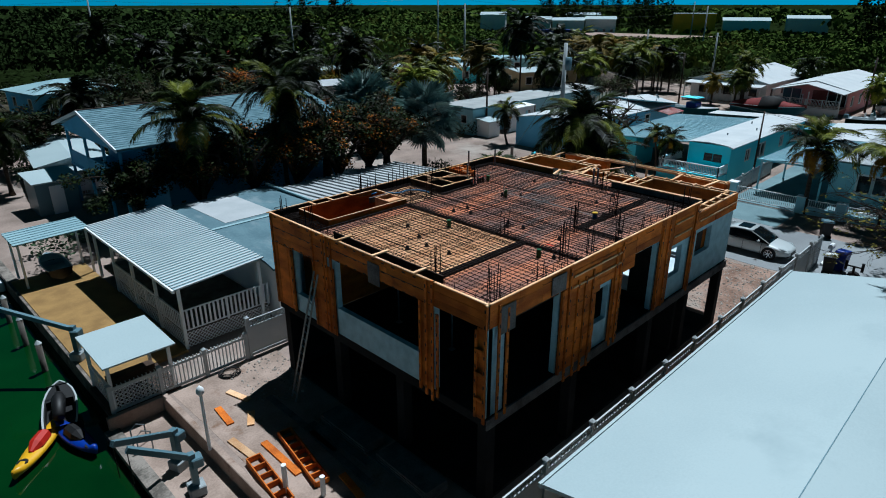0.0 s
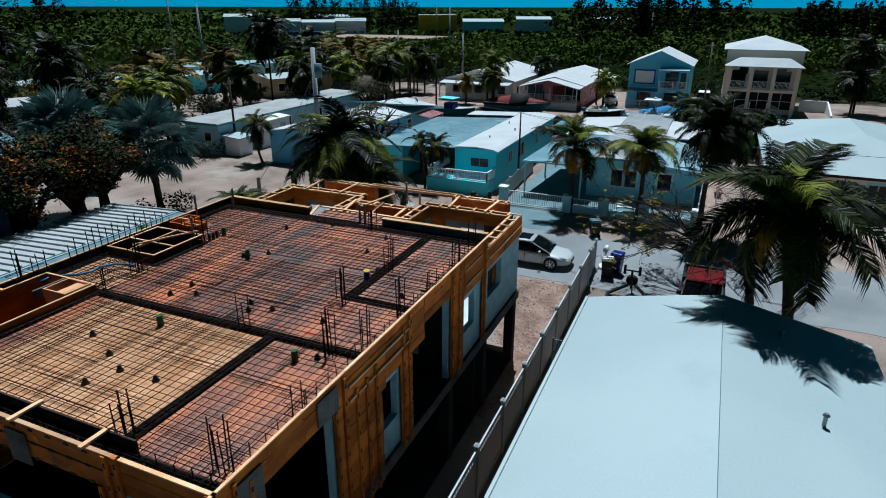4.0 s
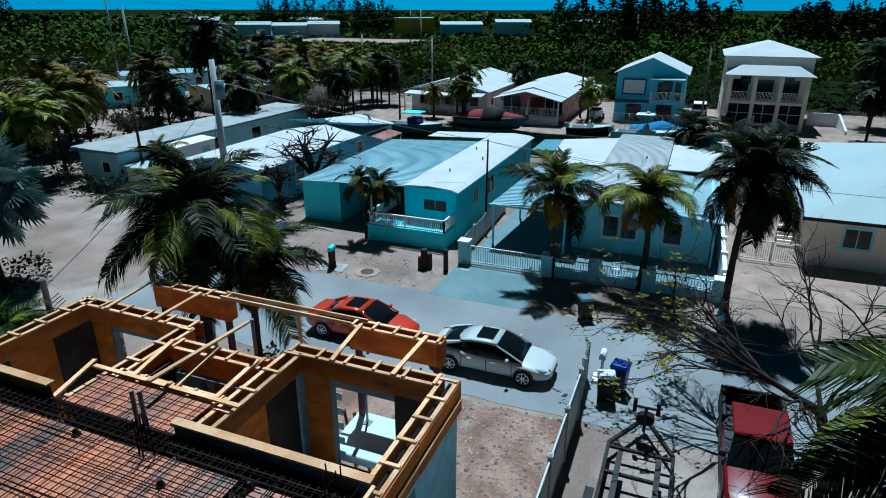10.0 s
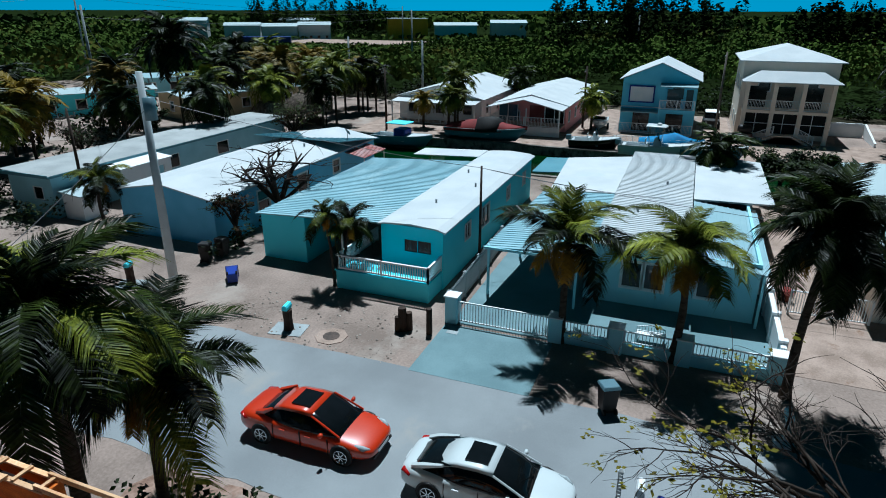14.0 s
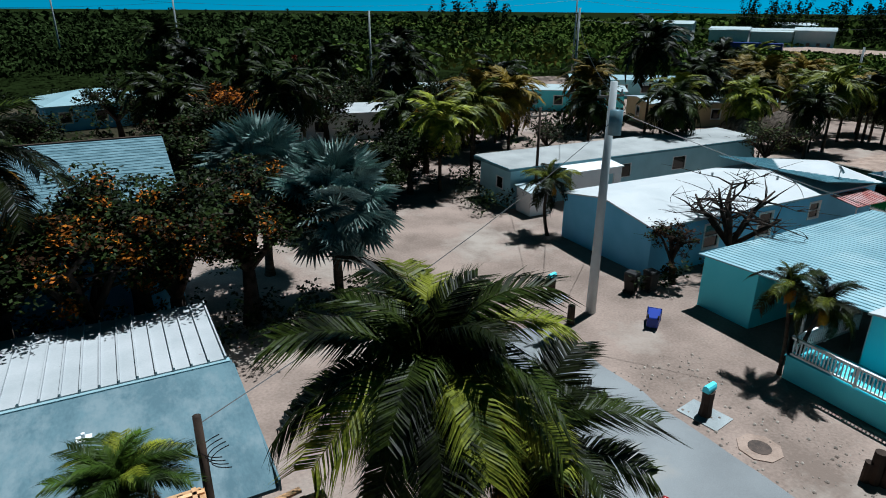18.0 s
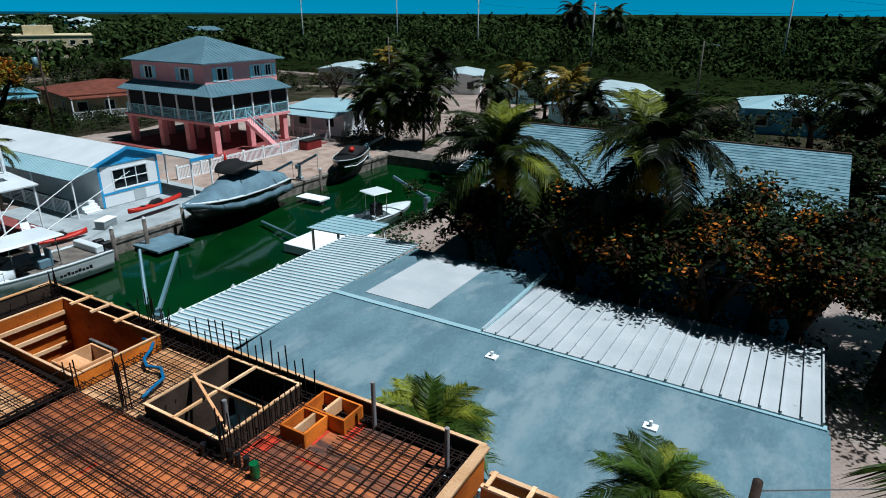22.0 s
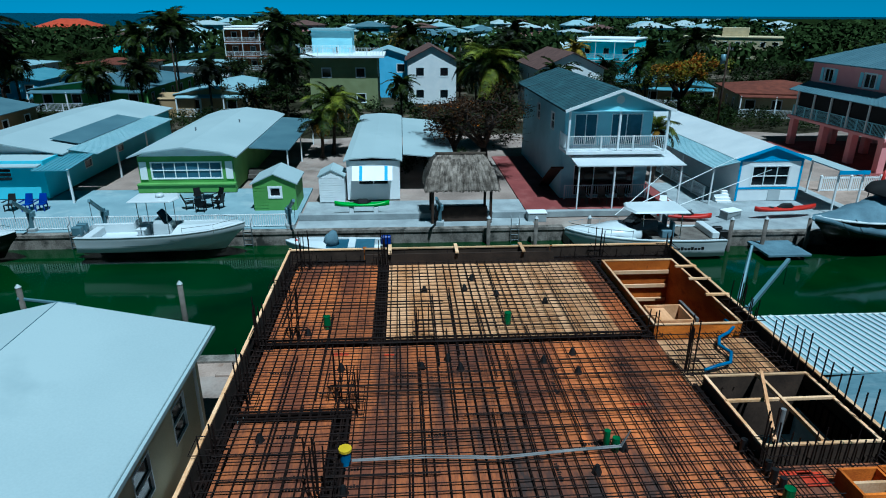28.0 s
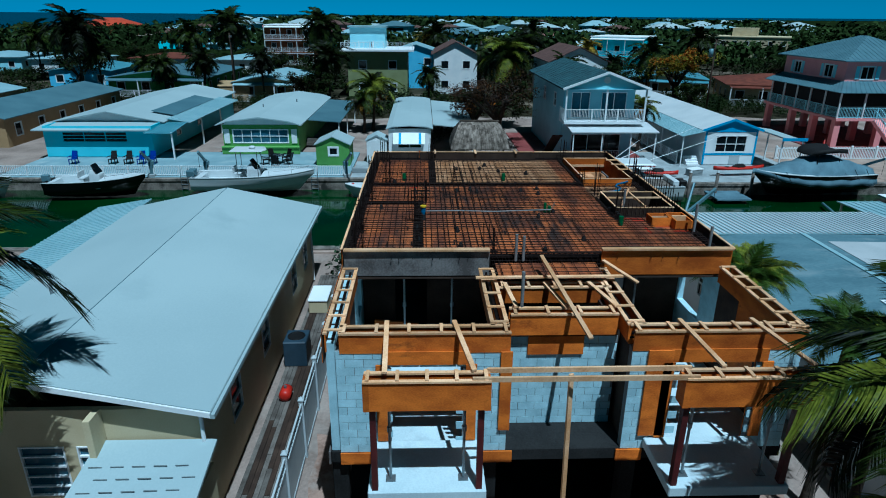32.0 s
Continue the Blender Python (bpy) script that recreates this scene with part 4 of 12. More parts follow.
# trench floors and sides, coloured dark for the shade in the trenches
TRENCHES = ((10.75, 11.0, 9.2, 19.2), (11.0, 22.75, 8.99, 9.2), (15.1, 15.38, 9.2, 17.2), (11.0, 15.1, 11.35, 11.62), (17.5, 17.78, 9.2, 11.1), (17.78, 22.45, 10.8, 11.1),
            (11.0, 22.75, 19.15, 19.38), (22.45, 22.9, 9.2, 19.15), (11.0, 15.4, 17.1, 17.24), (17.15, 19.3, 17.2, 17.32))
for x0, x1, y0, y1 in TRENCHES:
    part("beam_soffit", Shape().box(x0, y0, 5.74, x1, y1, 5.77), M_WOODDARKSHADE, house)


# solid underside added to stop sun leaking through the trenches, dark as shade
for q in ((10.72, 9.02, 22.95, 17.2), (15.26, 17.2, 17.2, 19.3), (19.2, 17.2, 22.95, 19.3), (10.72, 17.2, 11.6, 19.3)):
    part("deck_soffit", Shape().box(q[0], q[1], 5.69, q[2], q[3], 5.73), M_WOODDARKSHADE, house)


def cage(x0, x1, y0, y1):
    """A beam's rebar cage: long bars and stirrups."""
    s = Shape()
    along_x = x1 - x0 > y1 - y0
    if along_x:
        a, b, c, d = x0, x1, y0 + 0.04, y1 - 0.04
    else:
        a, b, c, d = y0, y1, x0 + 0.04, x1 - 0.04
    put = (lambda u, v, z: (u, v, z)) if along_x else (lambda u, v, z: (v, u, z))
    for v in (c, (c + d) / 2, d):
        for z in (5.86, 6.27):
            s.beam(put(a, v, z), put(b, v, z), 0.026, 0.026)
    n = int((b - a) / 0.16)
    for k in range(n + 1):
        u = a + (b - a) * k / max(1, n)
        for p, q in (((c, 5.86), (c, 6.27)), ((d, 5.86), (d, 6.27)), ((c, 6.27), (d, 6.27))):
            s.beam(put(u, *p), put(u, *q), 0.02, 0.02)
    part("beam_rebar_cage", s, M_REBAR, house, "dark rusty rebar cage in a beam trench")


for t4 in TRENCHES:
    cage(*t4)


# openings: stair well, service shaft, two small boxes; the shaft's dark sides carry shade
def rim(x0, x1, y0, y1, z0, z1, t=0.04, cap=True, name="opening_form", material=None):
    for q in ((x0 - t, y0 - t, x1 + t, y0), (x0 - t, y1, x1 + t, y1 + t), (x0 - t, y0, x0, y1), (x1, y0, x1 + t, y1)):
        part(name, Shape().box(q[0], q[1], z0, q[2], q[3], z1), material or M_WOODDARKSHADE, house)
    if cap:
        for a in ((x0 - 0.05, y0 - 0.05, x1 + 0.05, y0 + 0.005), (x0 - 0.05, y1 - 0.005, x1 + 0.05, y1 + 0.05), (x0 - 0.05, y0 + 0.005, x0 + 0.005, y1 - 0.005), (x1 - 0.005, y0 + 0.005, x1 + 0.05, y1 - 0.005)):
            part("opening_cap", Shape().box(a[0], a[1], z1 + 0.003, a[2], a[3], z1 + 0.028), M_LUMBER, house)


# stair well sides added down to the floor to keep sun out of the rooms
rim(11.65, 15.2, 17.28, 19.1, 3.05, 6.45, material=M_FORM)
rim(14.45, 15.12, 17.35, 18.1, 6.1, 6.52, cap=False, material=M_PLYPALE)
part("stair_well_lid", Shape().box(14.47, 17.37, 6.44, 15.1, 17.75, 6.47), M_PLYPALE, house)
part("stair_well_board", Shape().box(14.2, 18.2, 6.3, 15.1, 18.26, 6.52), M_GREYPLY, house)
for k, z in enumerate((4.9, 5.3, 5.7, 6.1)):
    part("stair_well_waler", Shape().box(11.68, 17.34, z, 11.73, 19.05, z + 0.09), M_LUMBER, house)
for x in (12.2, 13.0, 13.9):
    part("form_cleat", Shape().box(x, 18.95, 6.5, x + 0.08, 19.5, 6.54), M_LUMBER, house)
rim(17.3, 19.15, 17.38, 19.2, 5.2, 6.5)
part("shaft_cross_board", Shape().box(17.3, 18.27, 6.5, 19.15, 18.32, 6.57), M_LUMBER, house)
part("shaft_cross_board", Shape().box(18.02, 17.35, 6.5, 18.07, 19.25, 6.545), M_LUMBER, house)
part("shaft_brace", Shape().beam((17.4, 18.3, 6.65), (19.2, 17.5, 6.62), 0.05, 0.05), M_PLYPALE, house)
rim(19.74, 20.2, 18.2, 18.72, 6.2, 6.5, cap=False, material=M_FORM)
rim(19.74, 20.55, 18.8, 19.25, 6.2, 6.52, cap=False, material=M_FORM)
part("box_divider", Shape().box(20.1, 18.8, 6.3, 20.16, 19.25, 6.55), M_LUMBER, house)
part("box_divider", Shape().box(19.95, 18.2, 6.3, 20.0, 18.72, 6.48), M_LUMBER, house)

# front wing: ladder-like beam forms round two rooms and an entry bay
WING = 6.02


def ladder(p, q, gap=0.32, z=WING, deep=0.42, rung=0.75):
    """Two parallel boards with rungs on top: the form of one beam."""
    p, q = Vector((*p, 0)), Vector((*q, 0))
    d = (q - p).normalized()
    n = Vector((-d.y, d.x, 0)) * gap / 2
    for k, side in enumerate((n, -n)):
        a, b = p + side, q + side
        part("beam_form_side", Shape().beam((a.x, a.y, z - deep / 2), (b.x, b.y, z - deep / 2), 0.03, deep), M_FORM, house)
        part("form_cap", Shape().beam((a.x, a.y, z + 0.022), (b.x, b.y, z + 0.022), 0.09, 0.04), M_LUMBER, house)
    m = max(2, round((q - p).length / rung))
    for k in range(m + 1):
        c = p.lerp(q, (k + 0.15) / (m + 0.3))
        part("form_rung", Shape().beam(c + n * 1.2 + Vector((0, 0, z + 0.062)), c - n * 1.2 + Vector((0, 0, z + 0.062)), 0.07, 0.035), M_LUMBER, house)
    s = Shape()
    s.beam(p + Vector((0, 0, z - 0.1)), q + Vector((0, 0, z - 0.1)), 0.05, 0.05)
    s.beam(p + n * 0.5 + Vector((0, 0, z - 0.25)), q + n * 0.5 + Vector((0, 0, z - 0.25)), 0.04, 0.04)
    part("beam_rebar", s, M_REBAR, house)


ladder((23.05, 9.17), (26.6, 9.17))
ladder((26.45, 9.3), (26.45, 12.95), deep=0.45)
ladder((23.1, 12.75), (26.3, 12.75), rung=0.9)
ladder((25.62, 13.05), (25.62, 15.5), deep=0.5, rung=0.8)
ladder((24.15, 12.95), (24.15, 15.75), deep=0.4, rung=0.7)
ladder((23.1, 15.75), (26.3, 15.75), rung=0.9)
ladder((26.45, 15.6), (26.45, 19.4), deep=0.45)
ladder((23.05, 19.24), (26.6, 19.24))
for y0, y1 in ((9.95, 12.35), (16.05, 18.6)):
    ladder((28.15, y0), (28.15, y1), gap=0.3, z=5.93, deep=0.62, rung=0.6)
    for y in (y0 + 0.05, y1 - 0.05):
        part("form_end", Shape().box(27.98, y - 0.06, 5.3, 28.32, y + 0.06, 5.93), M_FORM, house)
        part("steel_post", Shape().box(28.05, y - 0.06 + (0.1 if y < y0 + 1 else -0.1), 3.33, 28.2, y + 0.06 + (0.1 if y < y0 + 1 else -0.1), 5.3), M_REDPOST, house, "dark red primed steel post")
    for y in (y0 + 0.45, y1 - 0.45):
        s = Shape().cyl((27.85, y, 3.33), (27.85, y, 5.28), 0.03, n=8).cyl((27.85, y, 4.5), (27.85, y, 4.62), 0.05, n=8).box(27.75, y - 0.1, 3.325, 27.95, y + 0.1, 3.345)
        part("shore_prop", s, M_STEEL, house, "galvanised adjustable shore prop")
for x, p, q in ((28.0, (12.3, 5.99), (16.25, 6.0)), (28.3, (12.0, 5.98), (16.3, 5.98))):
    part("long_board", Shape().beam((x, p[0], p[1]), (x, q[0], q[1]), 0.05, 0.1), M_LUMBER, house)
for p, q in (((26.2, 10.3, 6.12), (28.1, 10.35, 6.02)), ((26.2, 11.75, 6.12), (28.05, 12.05, 6.02)), ((23.6, 14.1, 6.6), (27.0, 14.55, 6.1)), ((26.2, 16.7, 6.12), (28.0, 16.9, 6.02)), ((26.2, 18.3, 6.12), (28.0, 18.7, 6.02)),
             ((24.05, 12.4, 6.2), (24.05, 16.1, 6.22)), ((24.2, 14.1, 6.12), (25.7, 14.35, 6.14)), ((24.2, 15.2, 6.12), (25.6, 15.5, 6.14)), ((22.95, 15.9, 6.2), (24.3, 16.4, 6.15)),
             ((28.1, 13.9, 5.95), (28.2, 13.95, 2.2)), ((24.2, 13.1, 6.12), (25.6, 13.2, 6.14))):
    part("loose_board", Shape().beam(p, q, 0.1, 0.045), M_LUMBER, house)
# inner form faces seen over the front openings
for y0, y1 in ((10.3, 12.0), (16.55, 18.5)):
    part("lintel_form", Shape().box(26.63, y0 - 0.1, 5.3, 26.66, y1 + 0.1, 5.62), M_FORM, house)
    for y in (y0 - 0.12, y1 + 0.12):
        part("jamb_board", Shape().box(26.63, y - 0.12, 3.35, 26.68, y + 0.12, 5.3), M_FORM, house)
part("entry_form", Shape().box(25.65, 13.5, 4.95, 25.68, 14.8, 5.5), M_FORM, house)
part("entry_form", Shape().box(25.65, 13.0, 5.42, 25.68, 15.5, 5.5), M_GREYPLY, house)
part("jamb_board", Shape().box(26.63, 12.75, 3.6, 26.68, 13.0, 5.6), M_FORM, house)
part("jamb_board", Shape().box(26.63, 15.95, 3.4, 26.68, 16.5, 5.6), M_FORM, house)
part("slab_form", Shape().box(26.62, 9.2, 2.7, 26.66, 9.95, 3.0), M_FORM, house)
part("slab_form", Shape().box(26.62, 12.36, 2.7, 26.66, 13.1, 3.0), M_FORM, house)
part("slab_form", Shape().box(26.62, 15.5, 2.7, 26.66, 16.1, 3.0), M_FORM, house)
for x, y in ((22.2, 10.55), (22.2, 11.9), (22.6, 17.0), (12.6, 12.2), (12.6, 13.6), (12.6, 14.8), (18.2, 9.6)):
    s = Shape().cyl((x, y, 3.02), (x, y, 5.75), 0.03, n=8).cyl((x, y, 4.5), (x, y, 4.62), 0.05, n=8).box(x - 0.1, y - 0.1, 3.02, x + 0.1, y + 0.1, 3.035)
    part("shore_prop", s, M_STEEL, house, "galvanised adjustable shore prop")

# plywood lining on the inner faces of the front rooms; its dark boards carry the shade
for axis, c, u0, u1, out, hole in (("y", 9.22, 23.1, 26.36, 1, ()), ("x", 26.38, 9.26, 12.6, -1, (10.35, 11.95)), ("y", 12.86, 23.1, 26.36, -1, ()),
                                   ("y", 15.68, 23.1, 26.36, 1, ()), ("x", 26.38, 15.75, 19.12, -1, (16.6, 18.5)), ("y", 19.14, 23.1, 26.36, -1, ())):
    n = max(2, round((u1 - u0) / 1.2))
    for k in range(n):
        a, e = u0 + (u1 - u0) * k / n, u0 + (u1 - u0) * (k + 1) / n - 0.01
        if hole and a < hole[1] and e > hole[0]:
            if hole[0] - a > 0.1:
                boards(axis, c, a, hole[0], 3.05, 5.58, out, M_WOODDARKSHADE, "lining_board")
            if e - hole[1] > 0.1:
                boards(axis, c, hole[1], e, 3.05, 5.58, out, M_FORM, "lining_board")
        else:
            boards(axis, c, a, e, 3.05, 5.58, out, M_FORM if k % 2 else M_WOODDARKSHADE, "lining_board")


# ---- neighbour houses beside the lot ----
def shell(b, x0, x1, y0, y1, z0, z1, material, west=(), east=(), south=(), north=(), t=0.15, name="wall"):
    """Four walls with holes; a floor inside, coloured near-black as an unlit room."""
    wall(b, "x", x0, y0, y1, z0, z1, material, west, t, name)
    wall(b, "x", x1, y0, y1, z0, z1, material, east, -t, name)
    wall(b, "y", y0, x0 + t, x1 - t, z0, z1, material, south, t, name)
    wall(b, "y", y1, x0 + t, x1 - t, z0, z1, material, north, -t, name)
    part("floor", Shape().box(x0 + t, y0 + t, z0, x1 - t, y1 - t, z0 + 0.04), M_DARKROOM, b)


def glaze(b, x0, x1, y0, y1, west=(), east=(), south=(), north=(), **kw):
    for h in west:
        window(b, "x", x0, *h, -1, **kw)
    for h in east:
        window(b, "x", x1, *h, 1, **kw)
    for h in south:
        window(b, "y", y0, *h, -1, **kw)
    for h in north:
        window(b, "y", y1, *h, 1, **kw)


# south neighbour: cream bungalow with a wide white roof
b = place("bungalow", "cream stucco bungalow with a wide white low-pitched roof", "house", 17.5, 1.7)
SW = [(11.0, 12.0, 1.3, 2.5), (13.6, 14.6, 1.3, 2.5), (18.6, 19.6, 1.3, 2.5), (22.2, 23.2, 1.3, 2.5)]
EW = [(1.2, 2.3, 0.9, 2.4), (2.6, 3.7, 0.9, 2.4)]
shell(b, 9.6, 25.5, -2.3, 5.65, 0, 3.45, M_CREAM, east=EW, north=SW)
glaze(b, 9.6, 25.5, -2.3, 5.65, north=SW, nz=2)
for h in EW:
    window(b, "x", 25.5, *h, 1, nz=5, bar=0.04, glass=M_BLUEGLASS)
for y0, y1, m in ((6.08, 1.75, 1), (-2.6, 1.75, -1)):
    part("roof", Shape().slab(((9.2, y0, 3.58), (25.8, y0, 3.58), (25.8, y1, 4.5), (9.2, y1, 4.5)), 0.1), M_ROOFWHITE, b)
part("roof_seam", Shape().beam((9.2, 1.75, 4.505), (25.9, 1.75, 4.505), 0.02, 0.012), M_GALV, b)
part("gutter", Shape().box(9.2, 6.09, 3.44, 25.9, 6.2, 3.56).box(9.2, 6.1, 3.56, 25.9, 6.115, 3.6), M_ROOFWHITE, b)
part("fascia", Shape().slab(((25.81, 6.08, 3.56), (25.86, 6.08, 3.56), (25.86, 1.75, 4.48), (25.81, 1.75, 4.48)), 0.14).slab(((25.81, 1.75, 4.48), (25.86, 1.75, 4.48), (25.86, -2.6, 3.56), (25.81, -2.6, 3.56)), 0.14), M_WHITE, b)
for x in (10.2, 25.6):
    part("downpipe", Shape().cyl((x, 5.75, 0.1), (x, 5.75, 3.4), 0.05), M_WHITE, b)
for x, y in ((20.1, -0.6), (24.2, 0.1)):
    part("roof_vent", Shape().cyl((x, y, 3.9), (x, y, 4.32), 0.05, n=8).cyl((x, y, 4.3), (x, y, 4.36), 0.09, 0.05, n=8), M_STEEL, b)
ribbed(b, (21.0, -5.4, 3.0), (7.6, -5.4, 3.0), (7.6, -2.62, 3.46), (21.0, -2.62, 3.46), M_ROOFPALE, 0.28, 0.03, width=0.08)
for x in (7.9, 12.2, 16.6, 20.8):
    post(b, x, -5.2, 0, 2.95)
part("patio_slab", Shape().box(7.4, -5.6, -0.05, 21.2, -2.35, 0.06), M_CONC, b)

part("entry_roof", Shape().slab(((25.55, 6.05, 2.62), (28.0, 6.05, 2.1), (28.0, 3.0, 1.95), (25.55, 3.2, 2.62)), 0.09), M_ROOFWHITE, b, bevel=0.01)
s = Shape()
for k in range(5):
    for j in range(5):
        x, y = 26.3 + k * 0.32, 3.3 + j * 0.5 + (0.25 if k % 2 else 0)
        z = 2.63 - (x - 25.55) * 0.213 - 0.02 * (6.05 - y) * (x - 25.55)
        s.box(x, y, z - 0.01, x + 0.02, y + 0.3, z + 0.008)
part("entry_wall", Shape().box(25.51, 3.22, 0, 26.05, 3.38, 3.5), M_CREAM, b)
part("shingle_edges", s, M_STEEL, b)
wall(b, "y", 5.9, 25.6, 27.8, 0, 1.95, M_CREAM, (), -0.15)
ac = thing("air_conditioner", "grey outdoor air conditioning unit on the side yard deck", "air conditioner", x=17.6, y=6.35, z=0.05)
part("casing", Shape().box(-0.5, -0.42, 0, 0.5, 0.42, 1.0), M_ACBLUE, ac, bevel=0.03)
part("fan_grille", Shape().tube([(0.3 * math.cos(a / 16 * 2 * math.pi), 0.3 * math.sin(a / 16 * 2 * math.pi), 1.01) for a in range(17)], 0.03).cyl((0, 0, 0.985), (0, 0, 1.015), 0.27, n=16), M_BLACK, ac)
part("louvres", Shape().box(-0.4, 0.421, 0.15, 0.4, 0.43, 0.85), M_BLACK, ac)
b = place("yard_gate", "small green-grey chain-link gate beside the bungalow", "gate", 26.3, 6.8)
for y in (6.15, 7.35):
    part("gate_post", Shape().cyl((26.3, y, 0), (26.3, y, 1.35), 0.03, n=8), M_GALV, b)
for z in (0.15, 1.28):
    part("gate_rail", Shape().beam((26.3, 6.15, z), (26.3, 7.35, z), 0.035, 0.035), M_GALV, b)
s = Shape()
for k in range(-9, 12):
    for sg in (-1, 1):
        y0, y1 = 6.15 + k * 0.11, 6.15 + k * 0.11 + 1.1
        lo, hi = max(y0, 6.16), min(y1, 7.34)
        if hi - lo > 0.05:
            za, zb = 0.16 + lo - y0, 0.16 + hi - y0
            s.beam((26.3, lo, za if sg > 0 else 1.42 - za), (26.3, hi, zb if sg > 0 else 1.42 - zb), 0.008, 0.008)
part("wire_mesh", s, M_GALV, b)
b = place("side_deck", "weathered grey timber boards of the side yard walk", "deck", 18, 6.65, kind="structure")
rng = random.Random(8)
for j in range(9):
    x = 9.5
    while x < 26.2:
        e = min(26.3, x + rng.uniform(2.4, 4.2))
        part("plank", Shape().box(x, 5.97 + j * 0.153, 0.0, e - 0.012, 5.97 + j * 0.153 + 0.14, 0.045 + rng.uniform(-0.008, 0.008)), M_WOODGREY if rng.random() < 0.7 else M_WOODDARKSHADE, b)
        x = e
t = thing("propane_tank", "small red gas tank lying by the wall", "tank", x=20.1, y=6.4, z=0.05)
part("body", Shape().tube([(-0.28, 0, 0.2), (-0.22, 0, 0.2), (0.22, 0, 0.2), (0.28, 0, 0.2)], [0.1, 0.2, 0.2, 0.1], 12), M_RED, t, smooth=True)
part("valve", Shape().cyl((0, 0, 0.38), (0, 0, 0.48), 0.05, n=8), M_STEEL, t)
t = thing("storage_chest", "white plastic storage chest on the side deck", "chest", x=13.0, y=6.5, z=0.05)
part("body", Shape().box(-0.75, -0.4, 0, 0.75, 0.4, 0.55), M_CREAM, t, bevel=0.03)
part("lid", Shape().box(-0.78, -0.43, 0.555, 0.78, 0.43, 0.66), M_WHITE, t, bevel=0.03)


def vinyl_fence(name, p, q, h, label, lattice=0.0, gap=0.0, bay=2.4, group="", material=None):
    """A fence thing: each post, each panel of close boards or pickets, with an optional lattice top."""
    p, q = Vector((*p, 0)), Vector((*q, 0))
    f = place(name, label, "fence", *p.lerp(q, 0.5).xy, group=group)
    material = material or M_VINYL
    d = (q - p).normalized()
    n, L = max(1, round((q - p).length / bay)), (q - p).length
    side = Vector((-d.y, d.x, 0))
    for k in range(n + 1):
        c = p + d * (L * k / n)
        s = Shape().box(c.x - 0.065, c.y - 0.065, -0.05, c.x + 0.065, c.y + 0.065, h + 0.1)
        s.rings([[(c.x + u * w, c.y + v * w, z) for u, v in ((-1, -1), (1, -1), (1, 1), (-1, 1))] for w, z in ((0.085, h + 0.1), (0.085, h + 0.13), (0.02, h + 0.2))])
        part("post", s, material, f)
        if k == n:
            break
        a, b2 = c + d * 0.07, p + d * (L * (k + 1) / n - 0.07)
        s, up = Shape(), Vector((0, 0, 1))
        top = h - lattice
        s.beam(a + up * (top - 0.05), b2 + up * (top - 0.05), 0.05, 0.1)
        s.beam(a + up * 0.12, b2 + up * 0.12, 0.05, 0.1)
        if lattice:
            s.beam(a + up * (h - 0.03), b2 + up * (h - 0.03), 0.05, 0.06)
            m = int((b2 - a).length / 0.16)
            for j in range(m):
                u, v = a + (b2 - a) * (j / m), a + (b2 - a) * ((j + 1) / m)
                for lo, hi in ((top, h - 0.05), (h - 0.05, top)):
                    s.beam(u + up * lo, v + up * hi, 0.012, 0.035)
        if gap:
            m = int((b2 - a).length / gap)
            for j in range(m):
                c2 = a + (b2 - a) * ((j + 0.5) / m)
                rib_piece(f, c2 + up * 0.05, c2 + up * (h + 0.08), 0.075, 0.022, material)
        else:
            s.beam(a + up * (top / 2 + 0.05), b2 + up * (top / 2 + 0.05), 0.022, top - 0.3)
        part("panel", s, material, f)
    return f


vinyl_fence("vinyl_fence", (9.2, 7.55), (34.6, 7.6), 1.88, "white vinyl privacy fence with a lattice top along the lot", lattice=0.28)
vinyl_fence("vinyl_gate", (34.7, 7.65), (37.2, 7.75), 1.5, "white vinyl fence end panel near the street", gap=0.12, bay=1.25)

# north neighbour: long low house under patched grey roofs
b = place("long_house", "long low white house under patched grey and tin roofs", "house", 20.0, 28.4)
NS = [(14.0, 15.2, 1.0, 2.2), (19.0, 20.2, 1.0, 2.2), (23.0, 24.2, 1.0, 2.2)]
shell(b, 12.5, 28.0, 23.0, 33.0, 0, 2.75, M_WHITE, south=NS)
glaze(b, 12.5, 28.0, 23.0, 33.0, south=NS, nz=2)
roof = [(22.6, 2.78), (23.2, 2.93), (24.2, 3.03), (26.0, 3.1), (28.3, 3.12)]
s = Shape()
s.rings([[(x, y, z) for y, z in roof] + [(x, y, z - 0.1) for y, z in reversed(roof)] for x in (12.2, 28.35)])
part("main_roof", s, M_ROOFGREY, b, "grey weathered membrane roof with pale streaks")
part("main_roof_edge", Shape().box(28.36, 22.6, 2.66, 28.41, 28.3, 2.98), M_GALV, b)
ribbed(b, (28.2, 33.2, 2.95), (18.45, 33.2, 2.95), (18.45, 28.32, 3.2), (28.2, 28.32, 3.2), M_ROOFCHALK, 0.5, 0.085, width=0.05)
part("flat_roof", Shape().slab(((12.2, 28.31, 3.1), (18.43, 28.31, 3.1), (18.43, 34.0, 3.0), (12.2, 34.0, 3.0)), 0.1), M_ROOFGREY, b)
part("roof_patch", Shape().slab(((13.2, 28.9, 3.112), (16.0, 28.9, 3.112), (16.0, 33.6, 3.02), (13.2, 33.6, 3.02)), 0.02), M_ROOFCHALK, b)
part("roof_seam", Shape().box(12.2, 28.2, 3.1, 28.3, 28.42, 3.16), M_ROOFPALE, b)
part("roof_seam", Shape().box(18.36, 28.45, 3.12, 18.5, 33.9, 3.22), M_ROOFPALE, b)
